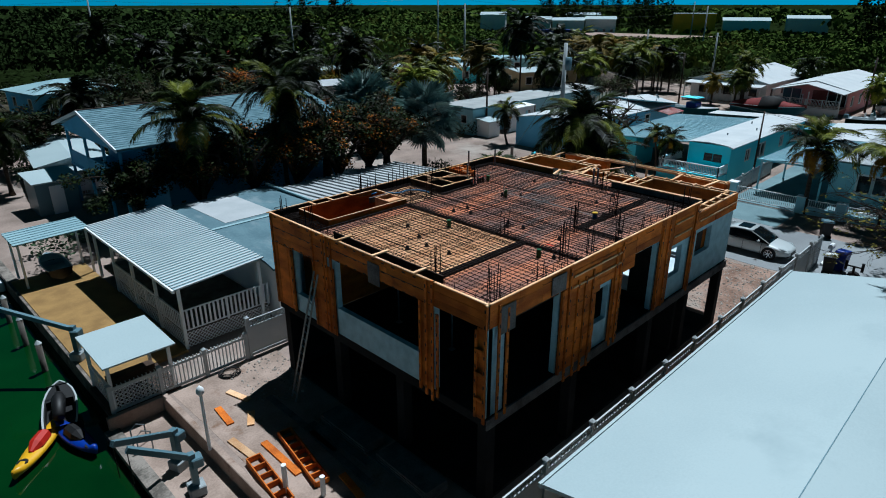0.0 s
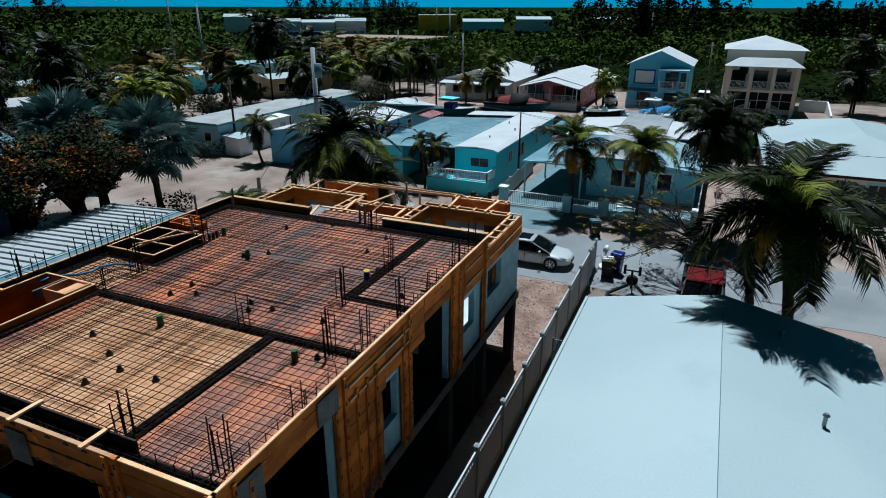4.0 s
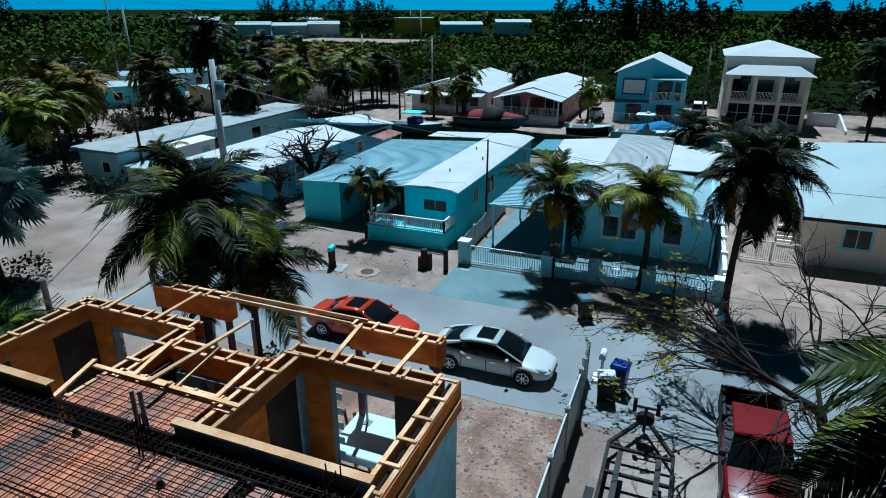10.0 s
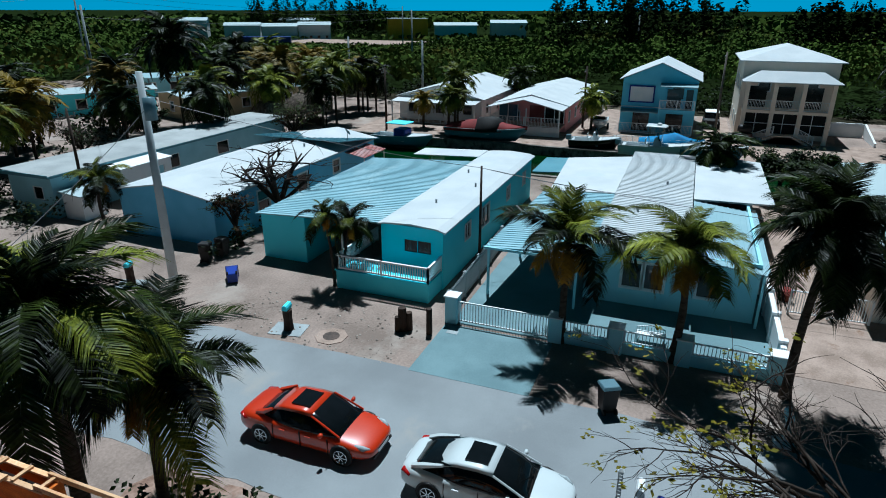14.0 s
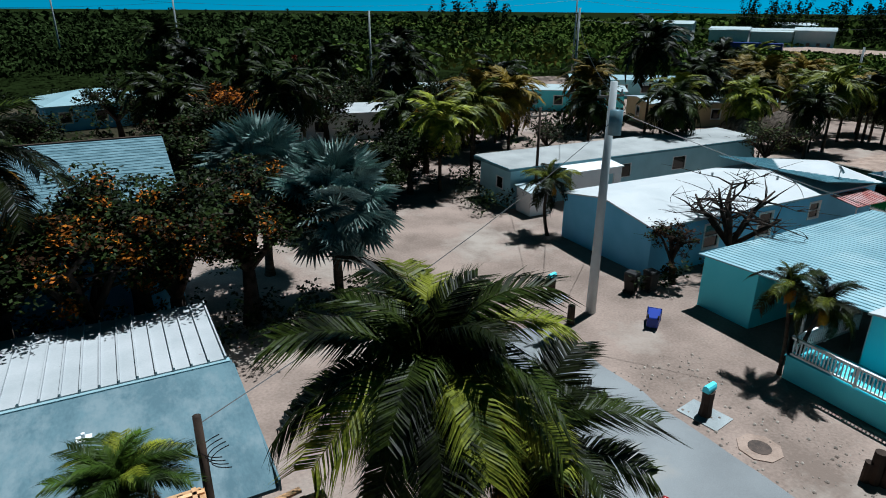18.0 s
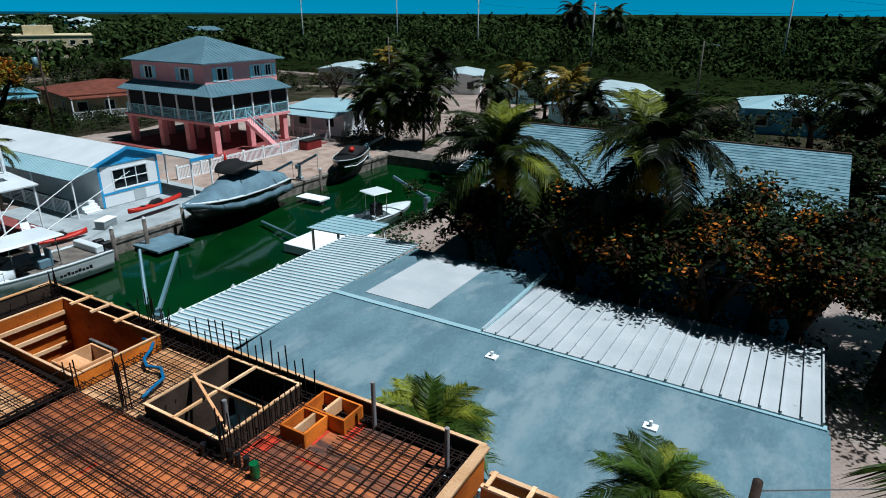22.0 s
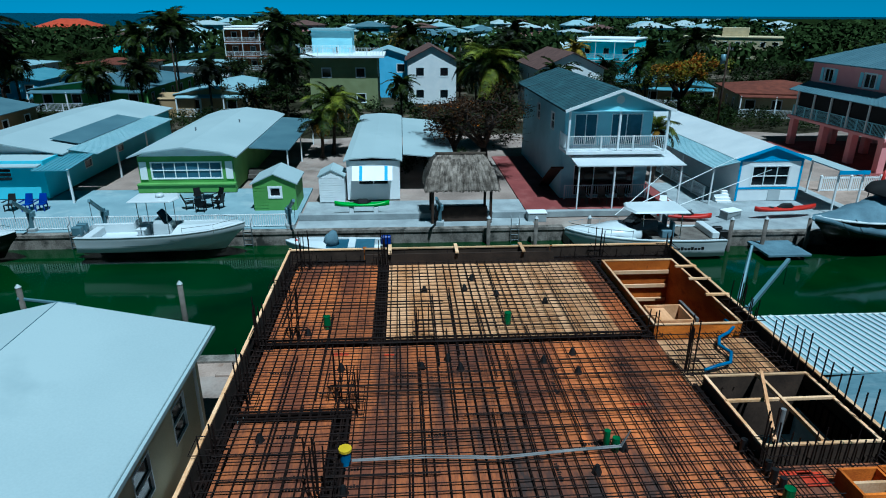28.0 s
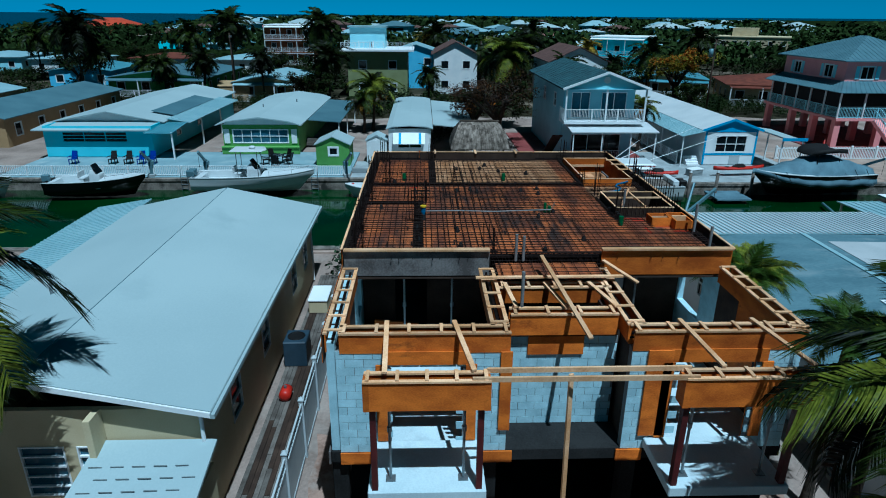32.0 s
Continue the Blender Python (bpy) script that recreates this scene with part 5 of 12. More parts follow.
ribbed(b, (8.2, 34.2, 2.85), (8.2, 23.4, 2.85), (12.18, 23.4, 3.12), (12.18, 34.2, 3.12), M_ROOFPALE, 0.27, 0.045, width=0.1, seam=M_ROOFCLEAN)
part("gutter", Shape().box(8.1, 23.4, 2.72, 8.19, 34.2, 2.84), M_WHITE, b)
for y in (23.6, 26.2, 28.9, 31.5, 34.0):
    post(b, 8.4, y, 0, 2.8, 0.12)
post(b, 12.0, 23.6, 0, 2.9, 0.12)
railing(b, (8.4, 23.6, 0.75), (12.3, 23.6, 0.75), 1.0, 0.2, r=0.035)
for x0, y0, x1, y1 in ((8.4, 23.6, 12.3, 23.6), (8.4, 23.6, 8.4, 31.5)):
    s, a, c = Shape(), Vector((x0, y0, 0)), Vector((x1, y1, 0))
    m = int((c - a).length / 0.17)
    for k in range(m):
        u, v = a.lerp(c, k / m), a.lerp(c, (k + 1) / m)
        for lo, hi in ((0.05, 0.22), (0.22, 0.39), (0.39, 0.56), (0.56, 0.73)):
            s.beam(u + Vector((0, 0, lo)), v + Vector((0, 0, hi)), 0.012, 0.035)
            s.beam(u + Vector((0, 0, hi)), v + Vector((0, 0, lo)), 0.012, 0.035)
    part("lattice_skirt", s, M_WHITE, b)
railing(b, (8.4, 23.7, 0.75), (8.4, 31.5, 0.75), 0.8, 0.2, r=0.02)
part("porch_floor", Shape().box(8.5, 23.7, 0.55, 12.4, 33.8, 0.7), M_WOODGREY, b)
for x, y, z in ((19.4, 27.1, 3.11), (24.4, 26.1, 3.1)):
    s = Shape().box(x - 0.18, y - 0.14, z - 0.05, x + 0.18, y + 0.14, z + 0.05).cyl((x, y, z), (x, y, z + 0.2), 0.05, n=8)
    part("roof_vent", s, M_WHITE, b)
solid("timber_dock", Shape().box(4.75, 23.3, -0.1, 8.3, 36.5, 0.1), M_WOODDECK, "golden brown timber dock floor", "dock", kind="structure")

# gazebo, pickets and the yard by the canal
b = place("gazebo", "small white flat-roofed gazebo with lattice sides on the dock", "gazebo", 5.75, 22.2)
part("roof", Shape().slab(((4.5, 20.8, 2.02), (7.0, 20.8, 2.02), (7.0, 23.7, 2.1), (4.5, 23.7, 2.1)), 0.07), M_ROOFWHITE, b, bevel=0.01)
for x in (4.7, 6.8):
    for y in (21.1, 23.4):
        post(b, x, y, -0.2, 2.0, 0.11)
s = Shape()
for k in range(13):
    for j in range(5):
        x, z = 4.72 + k * 0.16, 0.1 + j * 0.16
        s.beam((x, 21.1, z), (x + 0.16, 21.1, z + 0.16), 0.012, 0.035).beam((x, 21.1, z + 0.16), (x + 0.16, 21.1, z), 0.012, 0.035)
        if k < 12:
            y = 21.2 + k * 0.18
            s.beam((4.7, y, z), (4.7, y + 0.18, z + 0.16), 0.012, 0.035).beam((4.7, y, z + 0.16), (4.7, y + 0.18, z), 0.012, 0.035)
part("lattice", s, M_WHITE, b)
part("rail", Shape().box(4.7, 21.06, 0.9, 6.8, 21.14, 0.98).box(4.66, 21.1, 0.9, 4.74, 23.4, 0.98), M_WHITE, b)
part("floor", Shape().box(4.5, 21.0, -0.1, 7.0, 23.3, 0.08), M_WOODDARKSHADE, b)
part("bench", Shape().box(5.0, 22.6, 0.08, 6.7, 23.0, 0.5), M_WOODDARKSHADE, b)
vinyl_fence("picket_fence", (4.6, 21.05), (9.8, 21.08), 1.05, "white picket fence between the yards", gap=0.14, bay=1.75)
vinyl_fence("panel_fence", (9.95, 21.08), (13.6, 21.1), 1.7, "tall white vinyl fence panel with a lattice top", lattice=0.3, bay=1.8)


# two-storey house behind the trees, north
b = place("shingle_house", "two-storey pale blue house with grey shingle roof and balcony", "house", 20, 44)
shell(b, 14.6, 28.0, 39.4, 50.0, 0, 5.7, M_SKYSIDING, west=[(41, 42.2, 3.6, 4.9)], south=[(17, 18.2, 3.6, 4.9), (22, 23.2, 3.6, 4.9)])
glaze(b, 14.6, 28.0, 39.4, 50.0, west=[(41, 42.2, 3.6, 4.9)], south=[(17, 18.2, 3.6, 4.9), (22, 23.2, 3.6, 4.9)], nz=2)
part("roof", Shape().slab(((11.7, 38.6, 5.6), (28.4, 38.6, 5.6), (28.4, 45, 7.15), (11.7, 45, 7.15)), 0.12), M_ROOFSHINGLEPALE, b)
part("roof", Shape().slab(((28.4, 51.4, 5.6), (11.7, 51.4, 5.6), (11.7, 45, 7.15), (28.4, 45, 7.15)), 0.12), M_ROOFSHINGLEPALE, b)
s = Shape()
for k in range(1, 22):
    y, z = 38.6 + 6.4 * k / 22, 5.6 + 1.55 * k / 22
    s.box(11.7, y, z - 0.01, 28.4, y + 0.05, z + 0.022)
part("shingle_course", s, M_ROOFSHINGLEPALE, b)
part("ridge_cap", Shape().beam((11.7, 45, 7.17), (28.4, 45, 7.17), 0.2, 0.04), M_WOODDARKSHADE, b)
gable_end(b, "x", 12.0, 39.2, 50.6, 5.5, 7.0, M_SKYSIDING, 0.12)
part("balcony_floor", Shape().box(12.0, 39.4, 2.75, 14.6, 50, 2.95), M_SKYSIDING, b)
for y in (39.5, 42.5, 46, 49.8):
    post(b, 12.1, y, 0, 5.6, 0.16, M_SKYSIDING)
railing(b, (12.1, 39.5, 2.95), (14.6, 39.5, 2.95), 1.0, 0.16, M_SKYSIDING)
wall(b, "x", 12.05, 39.5, 49.8, 2.95, 3.9, M_SKYSIDING, (), 0.06, "parapet")
part("eave_beam", Shape().box(12.02, 39.42, 5.25, 12.2, 49.9, 5.48).box(12.2, 39.42, 5.25, 14.6, 39.58, 5.48), M_SKYSIDING, b)
part("rake_board", Shape().slab(((11.62, 38.6, 5.6), (11.7, 38.6, 5.6), (11.7, 45, 7.15), (11.62, 45, 7.15)), 0.2).slab(((11.62, 51.4, 5.6), (11.7, 51.4, 5.6), (11.7, 45, 7.15), (11.62, 45, 7.15)), 0.2), M_WHITE, b)



# ---- across the street ----
# turquoise trailer with tin carport
b = place("trailer_home", "turquoise trailer home with white roof and tin carport", "trailer", 57, 22)
WS = [(18.25, 19.75, 1.75, 2.45)]
SS = [(52.5, 53.4, 1.5, 2.4), (55.0, 56.8, 1.3, 2.5), (60.5, 61.3, 1.5, 2.4), (64.5, 65.3, 1.5, 2.4)]
shell(b, 49.3, 67.0, 17.65, 21.0, 0, 3.1, M_TURQ, west=WS, south=SS)
glaze(b, 49.3, 67.0, 17.65, 21.0, west=WS, nu=2, bar=0.03, frame_mat=M_TURQ)
glaze(b, 49.3, 67.0, 17.65, 21.0, south=SS, nu=2, trim=0.05)
s = Shape()
prof = [(17.45, 3.08), (17.9, 3.22), (19.3, 3.32), (20.7, 3.24), (21.1, 3.16)]
s.rings([[(x, y, z) for y, z in prof] + [(x, y, z - 0.08) for y, z in reversed(prof)] for x in (49.1, 67.2)])
part("trailer_roof", s, M_ROOFCLEAN, b, "white coated trailer roof")
part("trailer_roof", Shape().slab(((64.9, 21.06, 3.2), (67.2, 21.06, 3.22), (67.2, 26.2, 3.0), (64.9, 26.2, 2.98)), 0.06), M_ROOFCLEAN, b)
for x, y in ((53, 19.5), (57, 18.6), (60, 20.1)):
    part("roof_vent", Shape().cyl((x, y, 3.2), (x, y, 3.48), 0.06, n=8), M_STEEL, b)
ribbed(b, (63.5, 28.9, 2.75), (49.6, 28.9, 2.6), (49.6, 21.05, 3.0), (63.5, 21.05, 3.15), M_ROOFTIN, 0.3, 0.03, width=0.06)
wall(b, "x", 49.8, 25.9, 28.7, 0, 2.6, M_TURQ, (), 0.12, "carport_store")
wall(b, "y", 28.7, 49.9, 63, 0, 2.6, M_TURQ, (), -0.12, "carport_store")
wall(b, "y", 25.9, 49.9, 53, 0, 2.6, M_TURQ, (), 0.12, "carport_store")
for y in (21.2, 23.6):
    post(b, 49.8, y, 0, 2.9, 0.09)
part("deck_skirt", Shape().box(47.55, 17.7, 0, 49.28, 22.7, 0.95), M_TURQ, b, bevel=0.02)
part("deck_ledge", Shape().box(47.5, 17.66, 0.96, 49.28, 22.74, 1.02), M_TURQ, b)
railing(b, (47.6, 17.75, 1.02), (47.6, 22.65, 1.02), 0.75, 0.13, M_WHITE, r=0.02, rail=0.08)
railing(b, (47.6, 17.75, 1.02), (49.25, 17.75, 1.02), 0.75, 0.13, M_WHITE, r=0.02, rail=0.08)
railing(b, (47.6, 22.65, 1.02), (52, 22.65, 1.02), 0.75, 0.13, M_WHITE, r=0.02, rail=0.08)

# blue trailer with white roof
b = place("trailer_home", "blue trailer home with a white roof and red striped awning", "trailer", 60, 36)
SS = [(54.0, 55.2, 0.9, 2.3), (58.5, 59.7, 0.9, 2.3), (63.2, 64.2, 1.3, 2.3)]
shell(b, 50.0, 70.0, 32.2, 39.4, 0, 2.85, M_BLUEWALL, south=SS)
glaze(b, 50.0, 70.0, 32.2, 39.4, south=SS, nz=2, trim=0.08)
gable(b, 50, 70, 32.2, 39.4, 2.85, 3.5, "x", M_ROOFCLEAN, over=0.25)
gable_end(b, "x", 50.0, 32.2, 39.4, 2.85, 3.45, M_BLUEWALL)
ribbed(b, (70.5, 39.8, 2.75), (70.5, 31.9, 2.75), (64.0, 31.9, 3.62), (64.0, 39.8, 3.62), M_ROOFTEAL, 0.3)
ribbed(b, (68.6, 30.4, 2.3), (65.0, 30.4, 2.3), (65.0, 32.15, 2.6), (68.6, 32.15, 2.6), mat("striped_red_awning", (0.5, 0.14, 0.12), (0.62, 0.45, 0.44), 1.2, 20, 0.7), 0.3)
for x in (65.1, 68.5):
    post(b, x, 30.5, 0, 2.3, 0.07)
for x, y in ((56, 34), (60, 37), (63, 34.5)):
    part("roof_vent", Shape().cyl((x, y, 3.0), (x, y, 3.5), 0.07, n=8), M_STEEL, b)
part("satellite_dish", Shape().tube([(67, 33.0, 3.0), (67, 33.0, 3.8)], 0.03).cyl((67, 33.0, 3.8), (67.06, 32.94, 3.86), 0.3, n=14), M_STEEL, b)

# low house behind the white fence
b = place("low_house", "pale blue low house under teal and white ribbed roofs", "house", 60, 9)
WH = [(5.0, 6.0, 0.9, 2.2), (7.4, 8.3, 0.9, 2.2), (8.4, 9.3, 0.9, 2.2)]
shell(b, 51.0, 70, 3.5, 11.0, 0, 2.85, M_PALEBLUE, west=WH)
glaze(b, 51.0, 70, 3.5, 11.0, west=WH, trim=0.08)
ribbed(b, (59.2, 15.0, 2.75), (49.4, 15.6, 2.55), (49.4, 10.7, 2.9), (59.2, 10.7, 3.05), M_ROOFTIN, 0.3, 0.03, width=0.06)
part("roof", Shape().slab(((59.25, 10.75, 3.1), (69.6, 10.75, 3.1), (68.4, 15.2, 2.9), (59.25, 14.6, 2.9)), 0.1), M_ROOFCLEAN, b)
part("roof", Shape().slab(((64.5, 14.6, 2.75), (69.2, 14.6, 2.75), (69.2, 17.0, 2.6), (64.5, 17.0, 2.6)), 0.08), M_ROOFTEAL, b)
ribbed(b, (70.4, 10.7, 3.3), (50.6, 10.7, 3.06), (50.6, 6.5, 3.06), (70.4, 6.5, 3.3), M_ROOFCLEAN, 0.3, 0.03, width=0.06)
part("roof", Shape().slab(((59.5, 6.45, 3.15), (71.4, 6.45, 3.2), (71.4, 2.2, 3.0), (60.6, 2.2, 2.95)), 0.1), M_ROOFCLEAN, b)
ribbed(b, (50.4, 6.4, 2.95), (50.4, 3.2, 2.6), (59.4, 3.2, 2.7), (59.4, 6.4, 3.05), M_ROOFPALE, 0.3)
for x, y in ((49.6, 15.4), (49.6, 11.2), (55, 15.2), (50.6, 3.4)):
    post(b, x, y, 0, 2.6, 0.11, M_PALEBLUE)
part("fascia", Shape().box(49.3, 10.8, 2.5, 49.39, 15.6, 2.62), M_PALEBLUE, b)
for x, y in ((56, 9.2), (62, 8)):
    part("roof_vent", Shape().cyl((x, y, 3.1), (x, y, 3.4), 0.07, n=8), M_STEEL, b)

# its low wall, piers and iron rail
b = place("front_wall", "low pale blue wall with white railings, piers and a driveway gate", "fence", 46.3, 9.4)
PIERS = (16.0, 11.35, 8.9, 6.3, 3.0)
for y in PIERS:
    part("pier", Shape().box(46.05, y - 0.28, 0, 46.6, y + 0.28, 1.15 if y < 15 else 1.3), M_PALEBLUE, b, bevel=0.02)
    part("pier_cap", Shape().box(46.0, y - 0.33, 1.15 if y < 15 else 1.3, 46.65, y + 0.33, 1.21 if y < 15 else 1.36), M_WHITE, b, bevel=0.015)
for y0, y1 in zip(PIERS[1:], PIERS[2:]):
    part("low_wall", Shape().box(46.2, y1 + 0.28, 0, 46.42, y0 - 0.28, 0.5), M_PALEBLUE, b)
    railing(b, (46.3, y1 + 0.32, 0.46), (46.3, y0 - 0.32, 0.46), 0.55, 0.14, M_WHITE, post=9)
railing(b, (46.3, 11.65, 0.05), (46.3, 15.7, 0.05), 1.0, 0.13, M_WHITE, post=9, name="gate")
s = Shape().box(46.7, 2.75, 0, 71, 2.95, 1.25)
part("side_wall", s, M_WHITE, b)
for k in range(10):
    part("pier", Shape().box(47.0 + k * 2.5, 2.68, 0, 47.25 + k * 2.5, 3.02, 1.4), M_WHITE, b)
vinyl_fence("side_fence", (46.6, 16.3), (56, 16.6), 1.2, "white picket fence beside the trailer", gap=0.16)

# beige house with the white hipped roof
b = place("beige_house", "beige stucco house with a broad white roof and outside stair", "house", 60, -6)
WH = [(-4.3, -3.0, 1.2, 2.3), (-8.4, -7.2, 1.2, 2.3)]
shell(b, 53.2, 73, -13.5, -1.5, 0, 2.9, M_BEIGEWALL, west=WH)
glaze(b, 53.2, 73, -13.5, -1.5, west=WH, nu=2, trim=0.1, frame_mat=M_PALEBLUE)
hip(b, 53.2, 73, -13.5, -1.5, 2.9, 4.6, M_ROOFWHITE, 0.7)
part("fascia", Shape().box(52.44, -14.2, 2.72, 52.49, -0.8, 2.9), M_WOODDARKSHADE, b)
for k in range(6):
    part("step", Shape().box(55.6 + k * 0.28, -1.45, 0, 56.6, -0.3, 0.17 * (k + 1)), M_BEIGEWALL, b)
b = place("yard_gate", "white steel driveway gate beside the beige house", "gate", 52.8, 0)
railing(b, (52.7, -1.3, 0.05), (52.7, 1.9, 0.05), 1.15, 0.11, M_WHITE, post=1.6)
solid("pink_patio", Shape().box(47, -14, -0.03, 73, 2.6, 0.015), M_DOCK, "pale pink concrete patio", "pavement", kind="structure")

# grey trailers to the north
b = place("trailer_home", "pale blue-grey trailer home with a flat pale roof", "trailer", 62, 48)
shell(b, 50.2, 76, 45.6, 49.6, 0, 2.9, M_GREYWALL, west=[(46.5, 47.4, 1.2, 2.1)], south=[(55.5, 56.3, 0.2, 2.1), (60, 61.5, 1.1, 2.2), (66, 67.5, 1.1, 2.2)])
glaze(b, 50.2, 76, 45.6, 49.6, west=[(46.5, 47.4, 1.2, 2.1)], south=[(60, 61.5, 1.1, 2.2), (66, 67.5, 1.1, 2.2)])
part("roof", Shape().slab(((49.9, 45.4, 2.95), (76.3, 45.4, 2.95), (76.3, 50, 3.1), (49.9, 50, 3.1)), 0.1), mat("dusty_trailer_roof", (0.52, 0.54, 0.54), (0.4, 0.42, 0.42), 0.5, 15, 0.85), b)
part("roof_edge", Shape().box(49.85, 45.35, 2.8, 49.895, 50, 3.02).box(49.9, 45.34, 2.78, 76.3, 45.38, 2.93), M_ROOFTEAL, b)
part("annexe_roof", Shape().slab(((54.2, 43.8, 2.6), (59, 43.8, 2.6), (59, 45.34, 2.76), (54.2, 45.34, 2.76)), 0.08), M_WHITE, b)
wall(b, "y", 43.9, 54.3, 58.9, 0, 2.55, M_WHITE, [(57.3, 58.2, 0.1, 2.1)], 0.12)
b = place("pump_shed", "small white utility shed beside the trailer", "shed", 51.2, 44.3)
shell(b, 50.5, 52.3, 43.5, 45.2, 0, 1.7, M_WHITE)
part("roof", Shape().slab(((50.3, 43.3, 1.72), (52.5, 43.3, 1.72), (52.5, 45.33, 1.9), (50.3, 45.33, 1.9)), 0.08), M_ROOFWHITE, b)


# ---- houses on the far bank of the canal ----
# turquoise house with chairs
b = place("canal_house", "turquoise low canal house with white and teal roofs", "house", -27, -17)
EH = [(-20.6, -15.0, 1.5, 2.4)]
shell(b, -42, -17.2, -22.2, -12.8, 0.2, 2.9, M_TURQPALE, east=EH, north=[(-24, -22.8, 1.0, 2.2), (-30, -28.8, 1.0, 2.2)])
gable_end(b, "x", -19.7, -22.2, -12.8, 2.9, 3.82, M_WHITE, -0.12)
glaze(b, -42, -17.2, -22.2, -12.8, east=EH, nu=3, nz=3, trim=0.04, frame_mat=M_TURQPALE)
glaze(b, -42, -17.2, -22.2, -12.8, north=[(-24, -22.8, 1.0, 2.2), (-30, -28.8, 1.0, 2.2)], nz=2)
gable(b, -42, -19.6, -22.2, -12.8, 2.95, 3.9, "x", M_ROOFWHITE, over=0.4)
part("roof", Shape().slab(((-19.4, -22.9, 2.9), (-16.6, -22.9, 2.65), (-16.6, -12.9, 2.65), (-19.4, -12.9, 2.9)), 0.09), M_ROOFWHITE, b)
ribbed(b, (-16.0, -13.0, 2.5), (-16.0, -10.6, 2.5), (-20, -10.6, 2.8), (-20, -13.0, 2.8), M_ROOFTEAL, 0.3)
ribbed(b, (-20.1, -10.4, 2.75), (-36, -10.4, 2.75), (-36, -12.5, 3.1), (-20.1, -12.5, 3.1), M_ROOFPALE, 0.3)
part("roof_panel", Shape().slab(((-22, -12.45, 3.16), (-34, -12.45, 3.16), (-34, -14.6, 3.55), (-22, -14.6, 3.55)), 0.03), M_GALV, b)
for x in (-16.2, -24, -30):
    post(b, x, -10.7, 0, 2.55, 0.12)
# green house
b = place("canal_house", "lime green canal house with a wide bay window and white roof", "house", -28, -3.6)
EH = [(-6.2, -1.2, 1.15, 2.35)]
shell(b, -38, -18.8, -7.1, -0.3, 0.2, 2.8, M_GREENWALL, east=EH)
glaze(b, -38, -18.8, -7.1, -0.3, east=EH, nu=6, nz=2, glass=M_BLUEGLASS, trim=0.05)
for y in (-6.75, -0.65):
    part("shutter", Shape().box(-18.78, y - 0.25, 1.1, -18.73, y + 0.25, 2.4), M_WHITE, b)
part("ledge", Shape().box(-18.79, -7.2, 0.75, -18.3, -0.2, 0.85).box(-18.79, -7.2, 0.2, -18.4, -0.2, 0.75), M_GREENWALL, b)
prof = [(-7.6, 2.85), (-6.5, 3.2), (-3.7, 3.55), (-1.0, 3.2), (0.1, 2.85)]
part("roof", Shape().rings([[(x, y, z) for y, z in prof] + [(x, y, z - 0.1) for y, z in reversed(prof)] for x in (-38.4, -18.3)]), M_ROOFWHITE, b)
part("gable", Shape().prism("x", [(-7.1, 2.78), (-0.3, 2.78), (-0.9, 3.08), (-3.7, 3.42), (-6.5, 3.08)], -18.95, -18.8), M_WHITE, b)
for x, y in ((-26, -5), (-30, -2.4)):
    part("roof_vent", Shape().cyl((x, y, 3.2), (x, y, 3.65), 0.07, n=8), M_STEEL, b)
part("carport_roof", Shape().slab(((-22, 0.1, 2.75), (-22, 3.2, 2.55), (-37, 3.2, 2.55), (-37, 0.1, 2.75)), 0.08), M_GALV, b)
for x in (-22.2, -29, -36.8):
    post(b, x, 3.0, 0, 2.5, 0.1)
part("carport_steps", Shape().box(-23.5, -0.25, 0.2, -22.3, 1.2, 0.5).box(-23.5, -0.25, 0.5, -22.6, 1.2, 0.8), M_WOODGREY, b)
solid("deck", Shape().box(-19.5, -22.5, -0.05, -10.0, 5.2, 0.14), M_TERRACE, "pale painted canal-side terrace", "deck", kind="structure")
# sheds
b = place("garden_shed", "lime green garden shed with white roof and small window", "shed", -15.2, 3.5)
shell(b, -16.8, -13.8, 2.1, 4.9, 0.14, 2.0, M_GREENWALL, east=[(3.2, 3.9, 1.1, 1.7)])
glaze(b, -16.8, -13.8, 2.1, 4.9, east=[(3.2, 3.9, 1.1, 1.7)], trim=0.12)
gable(b, -16.8, -13.8, 2.1, 4.9, 2.0, 2.7, "x", M_ROOFWHITE, over=0.15)
gable_end(b, "x", -13.8, 2.1, 4.9, 2.0, 2.6, M_GREENWALL, -0.12)
for k in range(8):
    part("siding_board", Shape().box(-13.795, 2.1, 0.3 + k * 0.2, -13.775, 3.05, 0.47 + k * 0.2), M_GREENWALL, b)
b = place("garden_shed", "small white metal garden shed", "shed", -16.6, 7.1)
shell(b, -17.6, -15.6, 6.2, 7.95, 0.1, 2.0, M_WHITE)
gable(b, -17.6, -15.6, 6.2, 7.95, 2.0, 2.5, "x", M_ROOFWHITE, over=0.08)
gable_end(b, "x", -15.6, 6.2, 7.95, 2.0, 2.45, M_WHITE, -0.1)
for k in range(11):
    part("siding_board", Shape().box(-15.595, 6.22, 0.15 + k * 0.17, -15.575, 7.93, 0.3 + k * 0.17), M_WHITE, b)
